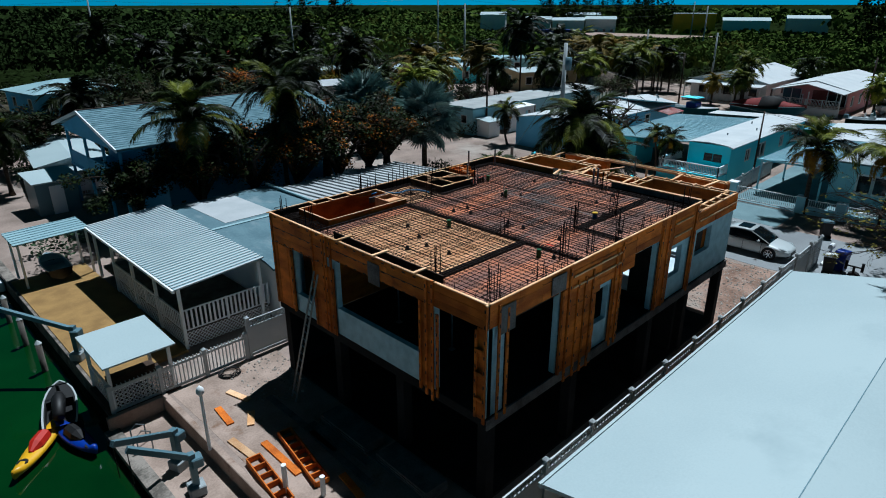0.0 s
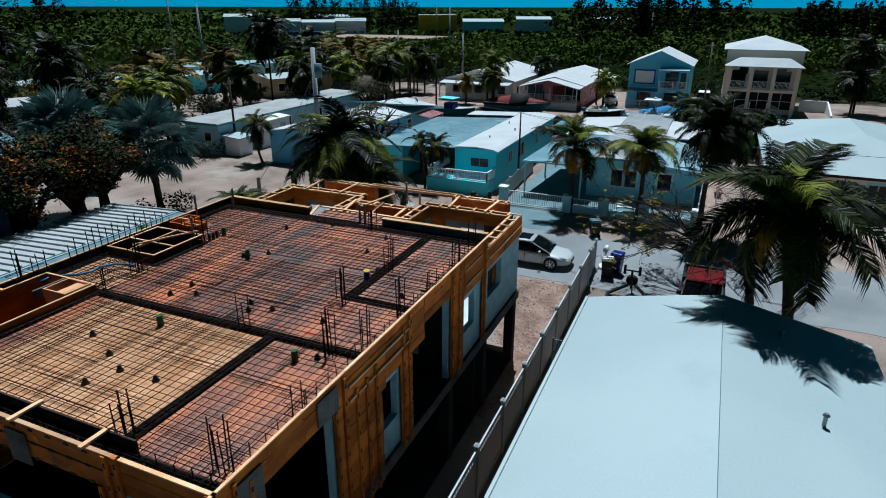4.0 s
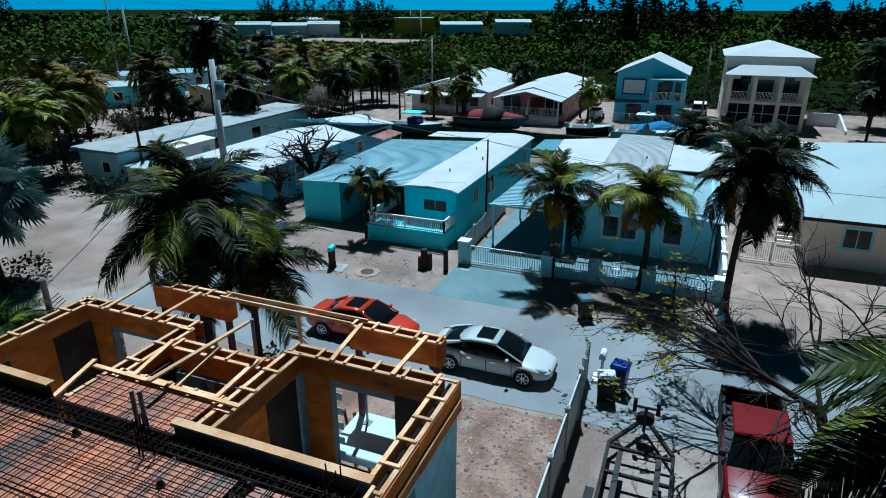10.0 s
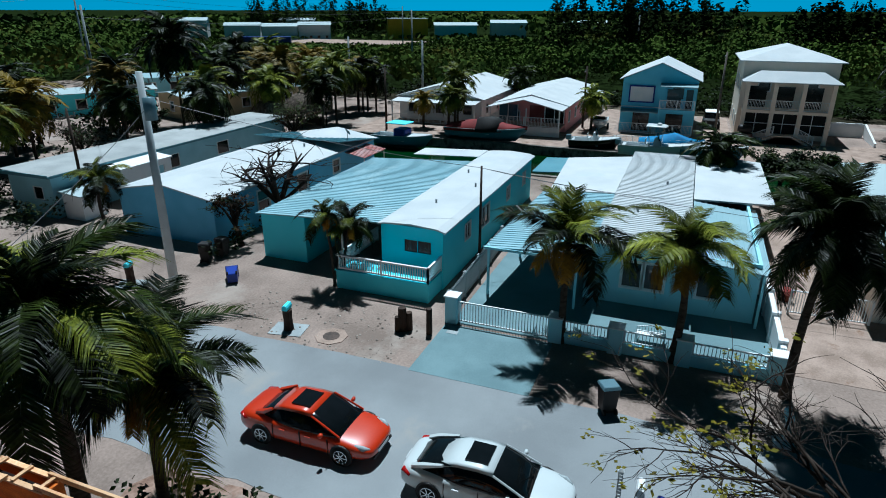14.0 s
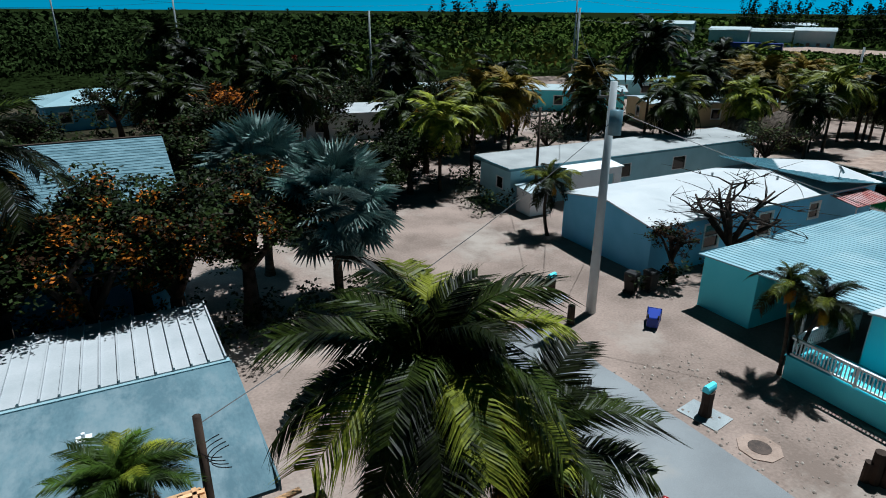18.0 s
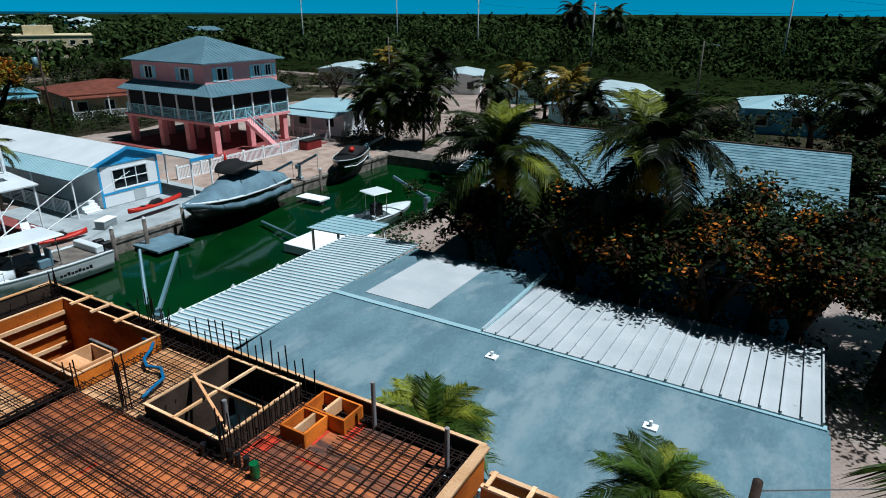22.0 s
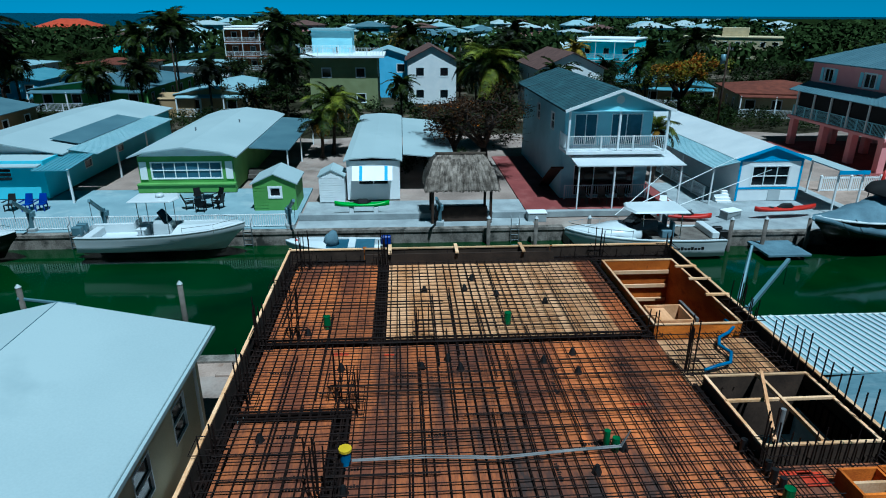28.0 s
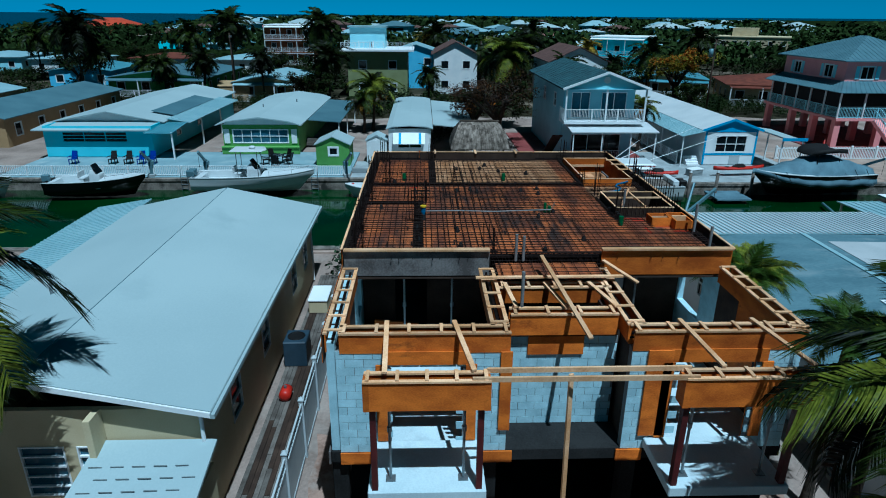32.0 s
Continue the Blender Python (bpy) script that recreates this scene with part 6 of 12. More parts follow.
# white trailer with striped awning
b = place("trailer_home", "white trailer home with an awning striped in blue", "trailer", -26, 10)
shell(b, -36, -16.2, 8.1, 11.8, 0.1, 2.9, M_WHITE, east=[(8.9, 11.0, 1.2, 2.2)])
glaze(b, -36, -16.2, 8.1, 11.8, east=[(8.9, 11.0, 1.2, 2.2)], nu=2)
prof = [(7.9, 2.95), (8.4, 3.12), (9.95, 3.22), (11.5, 3.12), (12.0, 2.95)]
part("roof", Shape().rings([[(x, y, z) for y, z in prof] + [(x, y, z - 0.08) for y, z in reversed(prof)] for x in (-36.2, -16.0)]), M_ROOFWHITE, b)
aw = part("awning", Shape().slab(((-16.15, 8.5, 2.55), (-16.15, 11.3, 2.55), (-15.2, 11.3, 1.75), (-15.2, 8.5, 1.75)), 0.03), M_WHITE, b)
for y in (9.0, 10.75):
    part("stripe", Shape().slab(((-16.15, y, 2.558), (-16.15, y + 0.22, 2.558), (-15.2, y + 0.22, 1.758), (-15.2, y, 1.758)), 0.004), M_SKYTRIM, aw)
part("side_roof", Shape().slab(((-18.2, 12.05, 2.95), (-18.2, 15.9, 2.6), (-35, 15.9, 2.6), (-35, 12.05, 2.95)), 0.08), M_ROOFWHITE, b)
for x in (-18.4, -24, -30):
    post(b, x, 15.7, 0, 2.6, 0.09)
# two-storey house with balcony
b = place("balcony_house", "two-storey blue-grey house with a white balcony, gable and canopy", "house", -22, 26.5)
shell(b, -31, -16.0, 23.3, 29.5, 0.1, 6.6, M_GREYWALL, east=[(24.0, 25.6, 3.95, 6.1), (26.6, 28.8, 3.95, 6.1), (24.2, 28.6, 0.3, 2.5)], south=[(-20, -19, 4.5, 5.7), (-25, -24, 4.5, 5.7)])
glaze(b, -31, -16.0, 23.3, 29.5, east=[(24.0, 25.6, 3.95, 6.1), (26.6, 28.8, 3.95, 6.1)], nu=2, glass=M_BLUEGLASS)
glaze(b, -31, -16.0, 23.3, 29.5, east=[(24.2, 28.6, 0.3, 2.5)], nu=3)
glaze(b, -31, -16.0, 23.3, 29.5, south=[(-20, -19, 4.5, 5.7), (-25, -24, 4.5, 5.7)], nz=2, trim=0.06)
for y0, y1, ya, yb in ((22.7, 26.4, 22.7, 26.4), (30.1, 26.4, 30.1, 26.4)):
    part("roof", Shape().slab(((-31.5, y0, 6.65), (-13.8, y0, 6.65), (-13.8, y1, 8.0), (-31.5, y1, 8.0)), 0.12), M_ROOFSHINGLE, b)
    s = Shape()
    for k in range(1, 16):
        f = k / 16
        s.beam((-31.5, y0 + (y1 - y0) * f, 6.65 + 1.35 * f + 0.004), (-13.8, y0 + (y1 - y0) * f, 6.65 + 1.35 * f + 0.004), 0.03, 0.02)
    part("shingle_course", s, M_ROOFSHINGLE, b)
    part("barge_board", Shape().beam((-13.75, y0, 6.6), (-13.75, y1, 7.93), 0.05, 0.2), M_WHITE, b)
gable_end(b, "x", -14.2, 22.9, 29.9, 6.6, 7.85, M_PALEBLUE, 0.1)
part("gable_vent", Shape().cyl((-14.1, 26.4, 7.3), (-14.06, 26.4, 7.3), 0.28, n=14), M_WHITE, b)
part("balcony_floor", Shape().box(-16, 23.0, 3.7, -13.95, 29.9, 3.9), M_WHITE, b)
for y in (23.1, 26.5, 29.8):
    post(b, -14.05, y, 3.9, 6.6, 0.13)
railing(b, (-14.05, 23.1, 3.9), (-14.05, 29.8, 3.9), 1.0, 0.13, M_WHITE)
railing(b, (-16, 23.05, 3.9), (-14.05, 23.05, 3.9), 1.0, 0.13, M_WHITE)
part("ceiling", Shape().box(-16, 23, 6.55, -13.9, 29.9, 6.6), M_GREYWALL, b)
part("canopy", Shape().slab(((-15.8, 23.4, 3.62), (-12.4, 23.4, 3.3), (-12.4, 30.7, 3.3), (-15.8, 30.7, 3.62)), 0.08), M_ROOFCLEAN, b)
for y in (23.6, 26.0, 28.4, 30.5):
    post(b, -12.6, y, 0.12, 3.25, 0.09)
railing(b, (-15.5, 23.5, 0.15), (-15.5, 29.4, 0.15), 1.0, 0.16, M_WHITE)
part("side_stair", Shape().beam((-19.5, 22.95, 0.15), (-15.8, 22.95, 2.4), 0.9, 0.12), M_WOODDARKSHADE, b)
solid("red_patio", Shape().box(-30, 20.3, -0.04, -12.2, 31.2, 0.1), M_REDDECK, "red painted concrete patio", "patio", kind="structure")
solid("canal_terrace", Shape().box(-16, 5.3, -0.04, -10.0, 20.3, 0.05), M_CONC, "grey concrete terrace along the canal", "pavement", kind="structure")
solid("terrace_step", Shape().box(-12.1, 5.3, 0.05, -11.7, 31.2, 0.45), M_CONC, "low grey concrete wall along the terrace", "wall", kind="structure", bevel=0.02)
# white trailer with blue trim
b = place("trailer_home", "white trailer home with sky blue trim and gabled porch", "trailer", -24, 38)
EH = [(36.6, 39.3, 1.2, 2.6)]
shell(b, -38, -14.6, 35.6, 40.2, 0.1, 3.1, M_WHITE, east=EH)
glaze(b, -38, -14.6, 35.6, 40.2, east=EH, nu=3, nz=2, trim=0.05)
gable(b, -38, -14.62, 35.4, 40.4, 3.15, 4.1, "x", M_ROOFCLEAN, over=0.2)
gable_end(b, "x", -14.6, 35.5, 40.3, 3.1, 3.95, M_SKYTRIM, -0.1)
part("trim_band", Shape().box(-14.595, 35.6, 0.95, -14.57, 40.2, 1.1).box(-14.595, 35.6, 2.95, -14.565, 40.2, 3.1), M_SKYTRIM, b)
for y in (35.59, 40.05):
    part("corner_board", Shape().box(-14.6, y, 0.1, -14.575, y + 0.16, 3.1), M_SKYTRIM, b)
part("skirt_door", Shape().box(-14.6, 38.0, 0.1, -14.57, 38.9, 0.92), M_VINYL, b)
for y0, y1 in ((35.2, 37.9), (40.6, 37.9)):
    part("barge_board", Shape().beam((-14.4, y0, 3.08), (-14.4, y1, 4.02), 0.05, 0.2), M_SKYTRIM, b)
ribbed(b, (-13.9, 33.3, 2.7), (-33, 33.3, 2.7), (-33, 35.2, 3.1), (-13.9, 35.2, 3.1), M_ROOFPALE, 0.3)
for x in (-14.1, -19, -24, -29):
    post(b, x, 33.5, 0, 2.65, 0.09)
railing(b, (-15, 33.5, 0.1), (-30, 33.5, 0.1), 1.0, 0.16, M_WHITE)
part("side_porch_roof", Shape().slab(((-11.3, 40.55, 3.1), (-17, 40.55, 3.1), (-17, 42.6, 2.8), (-11.3, 42.6, 2.8)), 0.08), M_ROOFWHITE, b)
part("porch_fascia", Shape().box(-11.28, 40.5, 2.8, -11.22, 42.6, 3.05), M_SKYTRIM, b)
for x, y in ((-11.5, 40.7), (-11.5, 42.4), (-16.8, 42.4)):
    post(b, x, y, 0, 2.8, 0.1)
for k in range(4):
    part("step", Shape().box(-14.9 + 0.28 * k - 0.5, 34.2, 0, -14.3, 35.3, 0.18 * (k + 1)) if k < 1 else Shape().box(-15.4, 34.2, 0.18 * k, -14.3 - 0.25 * k, 35.3, 0.18 * (k + 1)), M_WHITE, b)
solid("canal_terrace", Shape().box(-20, 43.0, -0.04, -8.1, 61, 0.06), M_DOCK, "pale concrete terrace with docks", "pavement", kind="structure")
solid("canal_terrace", Shape().box(-20, 31.3, -0.04, -8.1, 42.99, 0.064), M_CONC, "blue-grey concrete terrace before the trimmed trailer", "pavement", kind="structure")
# pink house on stilts
b = place("stilt_house", "salmon pink stilt house with wrap-around porch and metal roof", "house", -29, 57)
EH = [(55.0, 56.3, 6.5, 7.7), (59.8, 60.6, 6.6, 7.7), (61.4, 62.2, 6.6, 7.7)]
SH = [(-33.5, -32.3, 6.5, 7.7), (-28, -26.6, 6.5, 7.7)]
shell(b, -35.5, -24.5, 53.4, 63.0, 3.0, 8.3, M_PINK, east=EH + [(55, 57, 3.1, 5.2), (58, 61, 3.5, 5.2)], south=SH + [(-33, -30, 3.4, 5.2), (-29, -26, 3.4, 5.2)])
glaze(b, -35.5, -24.5, 53.4, 63.0, east=EH, south=SH, nu=2, trim=0.1)
for u in (54.6, 56.7, 59.4, 61.0, 62.6):
    part("shutter", Shape().box(-24.49, u - 0.2, 6.5, -24.44, u + 0.2, 7.75), M_PALEBLUE, b)
for u in (-33.9, -31.9, -28.4, -26.2):
    part("shutter", Shape().box(u - 0.2, 53.34, 6.5, u + 0.2, 53.39, 7.75), M_PALEBLUE, b)
glaze(b, -35.5, -24.5, 53.4, 63.0, east=[(55, 57, 3.1, 5.2), (58, 61, 3.5, 5.2)], south=[(-33, -30, 3.4, 5.2), (-29, -26, 3.4, 5.2)], nu=2)
hip(b, -35.5, -24.5, 53.4, 63.0, 8.3, 10.5, M_GALV, 0.7, 0.6, ribs=0.5)
part("porch_floor", Shape().box(-35.5, 51.7, 2.75, -21.8, 61.8, 3.0), M_PINK, b)
ribbed(b, (-35.6, 51.4, 5.5), (-21.5, 51.4, 5.5), (-24.5, 53.4, 6.3), (-35.6, 53.4, 6.3), M_GALV, 0.5)
ribbed(b, (-21.5, 51.4, 5.5), (-21.5, 62.0, 5.5), (-24.5, 62.0, 6.3), (-24.5, 53.4, 6.3), M_GALV, 0.5)
for y in (51.8, 54.3, 56.8, 59.3, 61.7):
    post(b, -21.95, y, 3.0, 5.5, 0.13)
for x in (-24.5, -27, -29.5, -32, -34.6):
    post(b, x, 51.85, 3.0, 5.5, 0.13)
railing(b, (-21.95, 51.85, 3.0), (-21.95, 61.7, 3.0), 1.0, 0.15, M_PALEBLUE)
railing(b, (-35, 51.85, 3.0), (-21.95, 51.85, 3.0), 1.0, 0.15, M_PALEBLUE)
for x in (-34.8, -30, -26, -22.3):
    for y in (52.1, 56.5, 61.2):
        part("stilt", Shape().box(x - 0.3, y - 0.3, 0, x + 0.3, y + 0.3, 2.75), M_PINK, b)
# dark screens close the bays; the porch's inner shade is in their colour
for k in range(4):
    part("porch_screen", Shape().box(-22.03, 51.95 + k * 2.49, 3.02, -22.01, 54.25 + k * 2.47, 5.42), M_SCREEN, b, "dark screen between porch posts, coloured as the shaded porch")
for x0, x1 in ((-24.4, -22.1), (-26.9, -24.6), (-29.4, -27.1), (-31.9, -29.6), (-34.5, -32.1)):
    part("porch_screen", Shape().box(x0, 51.93, 3.02, x1, 51.95, 5.42), M_SCREEN, b, "dark screen between porch posts, coloured as the shaded porch")
part("stair", Shape().beam((-21.3, 55.3, 2.9), (-18.9, 56.6, 0.2), 1.2, 0.3), M_PINK, b)
s = Shape()
for side in (-0.55, 0.55):
    for k in range(15):
        p = Vector((-21.3, 55.3, 3.0)).lerp(Vector((-18.9, 56.6, 0.3)), k / 14) + Vector((-0.48 * side, 0.87 * side, 0))
        part("baluster", Shape().beam(p, p + Vector((0, 0, 0.95)), 0.03, 0.03), M_PALEBLUE, b)
    a, c = Vector((-21.3, 55.3, 3.95)) + Vector((-0.48 * side, 0.87 * side, 0)), Vector((-18.9, 56.6, 1.25)) + Vector((-0.48 * side, 0.87 * side, 0))
    part("stair_rail", Shape().beam(a, c, 0.06, 0.06), M_PALEBLUE, b)
solid("red_patio", Shape().box(-36, 50, 0.0, -17, 62, 0.08), M_REDDECK, "red painted patio beneath the stilt house", "patio", kind="structure")
vinyl_fence("terrace_fence", (-17, 43.5), (-17, 60), 1.1, "white railing fence behind the dock", gap=0.14, material=M_WHITE)


# ---- plainer houses farther off, each from one recipe ----
def bungalow(x, y, w, d, h, rz, wall_mat, roof_mat, label, rise=0.8, storeys=1, style="gable", porch=0.0, name="bungalow", glass=None, ribs=0.0, group="houses of the canal town", far=False):
    """w runs along local x (the front, facing local -y), d is its depth."""
    b = thing(name, label, "house", group, x, y, 0, rz)
    H = h * storeys
    fr, sd = [], []
    for k in range(storeys):
        n = max(2, int(w / 3.2))
        for j in range(n):
            u = -w / 2 + w * (j + 0.5) / n
            fr.append((u - 0.6, u + 0.6, k * h + 0.9, k * h + 2.1))
        m = max(1, int(d / 4))
        for j in range(m):
            u = -d / 2 + d * (j + 0.5) / m
            sd.append((u - 0.5, u + 0.5, k * h + 0.9, k * h + 2.1))
    t = 0.15
    wall(b, "y", -d / 2, -w / 2, w / 2, 0, H, wall_mat, fr, t)
    wall(b, "y", d / 2, -w / 2, w / 2, 0, H, wall_mat, (), -t)
    sd = [] if far else sd
    wall(b, "x", -w / 2, -d / 2 + t, d / 2 - t, 0, H, wall_mat, sd, t)
    wall(b, "x", w / 2, -d / 2 + t, d / 2 - t, 0, H, wall_mat, sd, -t)
    for q in fr if not far or math.hypot(x, y) < 190 or x > 0 else ():
        if far:
            s = Shape()
            wall_box(s, "y", -d / 2 + 0.06, *q, 0.02)
            part("window", s, M_GLASS, b)
        else:
            window(b, "y", -d / 2, *q, -1, trim=0.08, glass=glass)
    for q in sd if not far else ():
        window(b, "x", -w / 2, *q, -1, trim=0.08, glass=glass)
        window(b, "x", w / 2, *q, 1, trim=0.08, glass=glass)
    if style == "gable_y":
        gable(b, -w / 2, w / 2, -d / 2, d / 2, H, H + rise, "y", roof_mat, ribs, 0.4)
        gable_end(b, "y", -d / 2, -w / 2, w / 2, H, H + rise * 0.92, wall_mat, 0.12)
        gable_end(b, "y", d / 2, -w / 2, w / 2, H, H + rise * 0.92, wall_mat, -0.12)
    elif style == "gable":
        gable(b, -w / 2, w / 2, -d / 2, d / 2, H, H + rise, "x", roof_mat, ribs, 0.4)
        gable_end(b, "x", -w / 2, -d / 2, d / 2, H, H + rise * 0.92, wall_mat, 0.12)
        gable_end(b, "x", w / 2, -d / 2, d / 2, H, H + rise * 0.92, wall_mat, -0.12)
    elif style == "hip":
        hip(b, -w / 2, w / 2, -d / 2, d / 2, H, H + rise, roof_mat, 0.5, ribs=ribs)
    else:
        part("roof", Shape().box(-w / 2 - 0.2, -d / 2 - 0.2, H, w / 2 + 0.2, d / 2 + 0.2, H + 0.25), roof_mat, b)
    if porch:
        for k in range(storeys):
            z = (k + 1) * h - 0.1
            part("porch_roof", Shape().slab(((-w / 2, -d / 2, z), (w / 2, -d / 2, z), (w / 2, -d / 2 - porch, z - 0.25), (-w / 2, -d / 2 - porch, z - 0.25)), 0.1), roof_mat, b)
            if k:
                part("balcony_floor", Shape().box(-w / 2, -d / 2 - porch, k * h - 0.2, w / 2, -d / 2, k * h), wall_mat, b)
            railing(b, (-w / 2 + 0.05, -d / 2 - porch + 0.1, k * h), (w / 2 - 0.05, -d / 2 - porch + 0.1, k * h), 1.0, 0.16, M_WHITE)
        for j in range(4):
            post(b, -w / 2 + 0.1 + (w - 0.2) * j / 3, -d / 2 - porch + 0.1, 0, H - 0.3, 0.14)
    return b


# far bank of the second canal, east (front faces west: rz = -90)
bungalow(105, 36.5, 11, 18, 2.9, -90, M_WHITE, M_ROOFCLEAN, "white low house with a grey-white gable roof and porch", 1.5, 1, "gable_y", 2.6)
pk = bungalow(104, 24.3, 8.0, 20, 3.0, -90, M_PINK, M_ROOFCLEAN, "pink trailer home with white roof and porch", 1.1, 1, "gable_y", 0, name="trailer_home")
gable(pk, -4.0, 4.0, -13.6, -10.3, 2.95, 3.95, "y", M_ROOFCLEAN, over=0.3)
part("porch_wall", Shape().box(-4.0, -13.5, 0, 4.0, -13.35, 1.0), M_WHITE, pk)
for x in (-3.9, 0.2, 3.9):
    post(pk, x, -13.4, 1.0, 2.95, 0.12)
railing(pk, (-3.9, -13.42, 1.0), (3.9, -13.42, 1.0), 1.0, 0.16, M_WHITE)
railing(pk, (-3.95, -13.4, 1.0), (-3.95, -10.1, 1.0), 1.0, 0.16, M_WHITE)
part("porch_floor", Shape().box(-4.0, -13.34, 0.85, 4.0, -10.16, 0.98), M_DOCK, pk)
# glass and door panels; their dark colours also carry the deep porch shade
for x0, x1, m in ((-3.85, -1.6, M_BLUEGLASS), (-0.2, 1.5, M_REDDECK), (1.6, 3.85, M_GLASS)):
    part("porch_panel", Shape().box(x0, -10.14, 1.0, x1, -10.09, 2.85), m, pk)
for x in (-3.85, -2.75, -1.6, 1.6, 2.7, 3.8):
    part("porch_mullion", Shape().box(x - 0.04, -10.18, 1.0, x + 0.04, -10.145, 2.85), M_WHITE, pk)
part("side_awning", Shape().slab(((4.02, 5.5, 2.75), (4.02, 9.5, 2.75), (5.6, 9.5, 2.5), (5.6, 5.5, 2.5)), 0.08), M_ROOFCLEAN, pk)
post(pk, 5.5, 5.7, 0, 2.5, 0.12)
post(pk, 5.5, 9.3, 0, 2.5, 0.12)
bl = bungalow(103.5, 10.8, 8.0, 11, 2.9, -90, M_SEABLUE, M_ROOFCLEAN, "two-storey sea blue house with a balcony and gable roof", 1.9, 2, "gable_y", far=True)
part("balcony_floor", Shape().box(0.2, -6.9, 2.6, 3.9, -5.52, 2.78), M_SEABLUE, bl)
part("balcony_roof", Shape().slab(((0.1, -5.52, 5.5), (4.0, -5.52, 5.5), (4.0, -7.0, 5.3), (0.1, -7.0, 5.3)), 0.1), M_ROOFPALE, bl)
part("patio_roof", Shape().slab(((-3.9, -5.52, 2.55), (0.15, -5.52, 2.55), (0.15, -6.9, 2.4), (-3.9, -6.9, 2.4)), 0.1), M_ROOFPALE, bl)
railing(bl, (0.25, -6.8, 2.78), (3.85, -6.8, 2.78), 1.0, 0.14, M_WHITE)
railing(bl, (-3.9, -6.8, 0.1), (3.9, -6.8, 0.1), 1.0, 0.14, M_WHITE)
for x in (0.25, 3.8, -3.8):
    post(bl, x, -6.75, 0, 5.3 if x > 0 else 2.4, 0.14, M_SEABLUE)
# plain white pane stands in for the sky reflected in the glass
part("picture_window", Shape().box(-3.1, -5.57, 3.4, -0.6, -5.53, 5.0), M_WHITE, bl, "wide window with the sky's reflection painted as a white pane")
s = Shape()
for q in ((-3.25, 3.25, -0.45, 3.4), (-3.25, 5.0, -0.45, 5.15), (-3.25, 3.4, -3.1, 5.0), (-0.6, 3.4, -0.45, 5.0)):
    s.box(q[0], -5.62, q[1], q[2], -5.53, q[3])
part("window_frame", s, M_BLUE, bl, "deep blue window frame")
part("base_band", Shape().box(-3.95, -6.86, 0, 3.95, -6.82, 0.12).box(-4.02, -5.56, 2.72, 0.18, -5.52, 2.84), M_WHITE, bl)
for x0, x1, z0 in ((0.9, 2.4, 2.8), (2.9, 3.6, 2.8), (-2.6, -0.8, 0.1), (1.0, 2.8, 0.1)):
    part("glass_door", Shape().box(x0, -5.56, z0, x1, -5.53, z0 + 2.05), M_GLASS, bl)
tower = bungalow(105.0, -2.0, 9.0, 12, 4.05, -90, M_BEIGEWALL, M_ROOFCLEAN, "tall cream house with double porch and hipped white roof", 1.5, 2, "hip", 0)
hip(tower, -4.2, 4.2, -8.6, -6.0, 6.2, 7.2, M_ROOFCLEAN, 0.4, name="porch_roof")
part("balcony_floor", Shape().box(-4.17, -8.56, 3.0, 4.17, -6.02, 3.3), M_BEIGEWALL, tower)
for j in range(4):
    part("pillar", Shape().box(-4.2 + j * 2.65, -8.6, 0, -3.8 + j * 2.65, -8.2, 6.1), M_BEIGEWALL, tower)
    if j < 3:
        railing(tower, (-3.8 + j * 2.65, -8.4, 3.3), (-4.2 + (j + 1) * 2.65, -8.4, 3.3), 1.0, 0.14, M_WHITE)
        part("porch_screen", Shape().box(-3.8 + j * 2.65, -8.2, 0.9, -4.2 + (j + 1) * 2.65, -8.17, 2.95), M_SCREEN, tower)
        part("screen_mullion", Shape().box(-2.82 + j * 2.65, -8.25, 0.2, -2.76 + j * 2.65, -8.205, 2.95).box(-3.8 + j * 2.65, -8.25, 1.9, -2.83 + j * 2.65, -8.205, 1.96).box(-2.75 + j * 2.65, -8.25, 1.9, -4.2 + (j + 1) * 2.65, -8.205, 1.96), M_WHITE, tower)
        part("porch_door", Shape().box(-3.6 + j * 2.65, -6.06, 3.3, -1.9 + j * 2.65, -6.0, 5.5), M_GLASS, tower)
s = Shape()
for k in range(6):
    s.box(-0.9 - 0.3 * k, -9.4, 0, 0.9 + 0.3 * k, -8.62, 0.9 - 0.15 * k)
part("front_steps", s, M_BEIGEWALL, tower)
for sx in (-1, 1):
    railing(tower, (sx * 1.0, -9.3, 0.9), (sx * 2.8, -9.3, 0.05), 0.9, 0.14, M_WHITE)
# north row, beyond the trees
bungalow(24.6, 97.8, 11, 9, 2.9, 10, M_BLUEWALL, M_ROOFPALE, "blue house with a pale metal roof among palms", 1.2, 1, "hip")
bungalow(2.6, 102, 9, 15, 2.9, 25, M_WHITE, M_ROOFWHITE, "white trailer home with a pale roof", 0.6, 1, "gable_y", name="trailer_home")
bungalow(-13.5, 110, 7, 19, 2.9, 12, M_PALEBLUE, M_ROOFCLEAN, "pale blue trailer home with a white roof", 0.6, 1, "gable_y", name="trailer_home")
bungalow(-28, 112, 6.5, 14, 2.9, 25, M_WHITE, M_ROOFWHITE, "white trailer home beside the sandy lane", 0.6, 1, "gable_y", name="trailer_home")
bungalow(-38, 104, 7, 16, 2.9, 25, M_WHITE, M_ROOFWHITE, "white trailer home with a pale roof", 0.6, 1, "gable_y", name="trailer_home")
bungalow(-54, 112, 8, 14, 2.9, 25, M_WHITE, M_ROOFWHITE, "white low house in the distance", 0.6, 1, "gable_y")
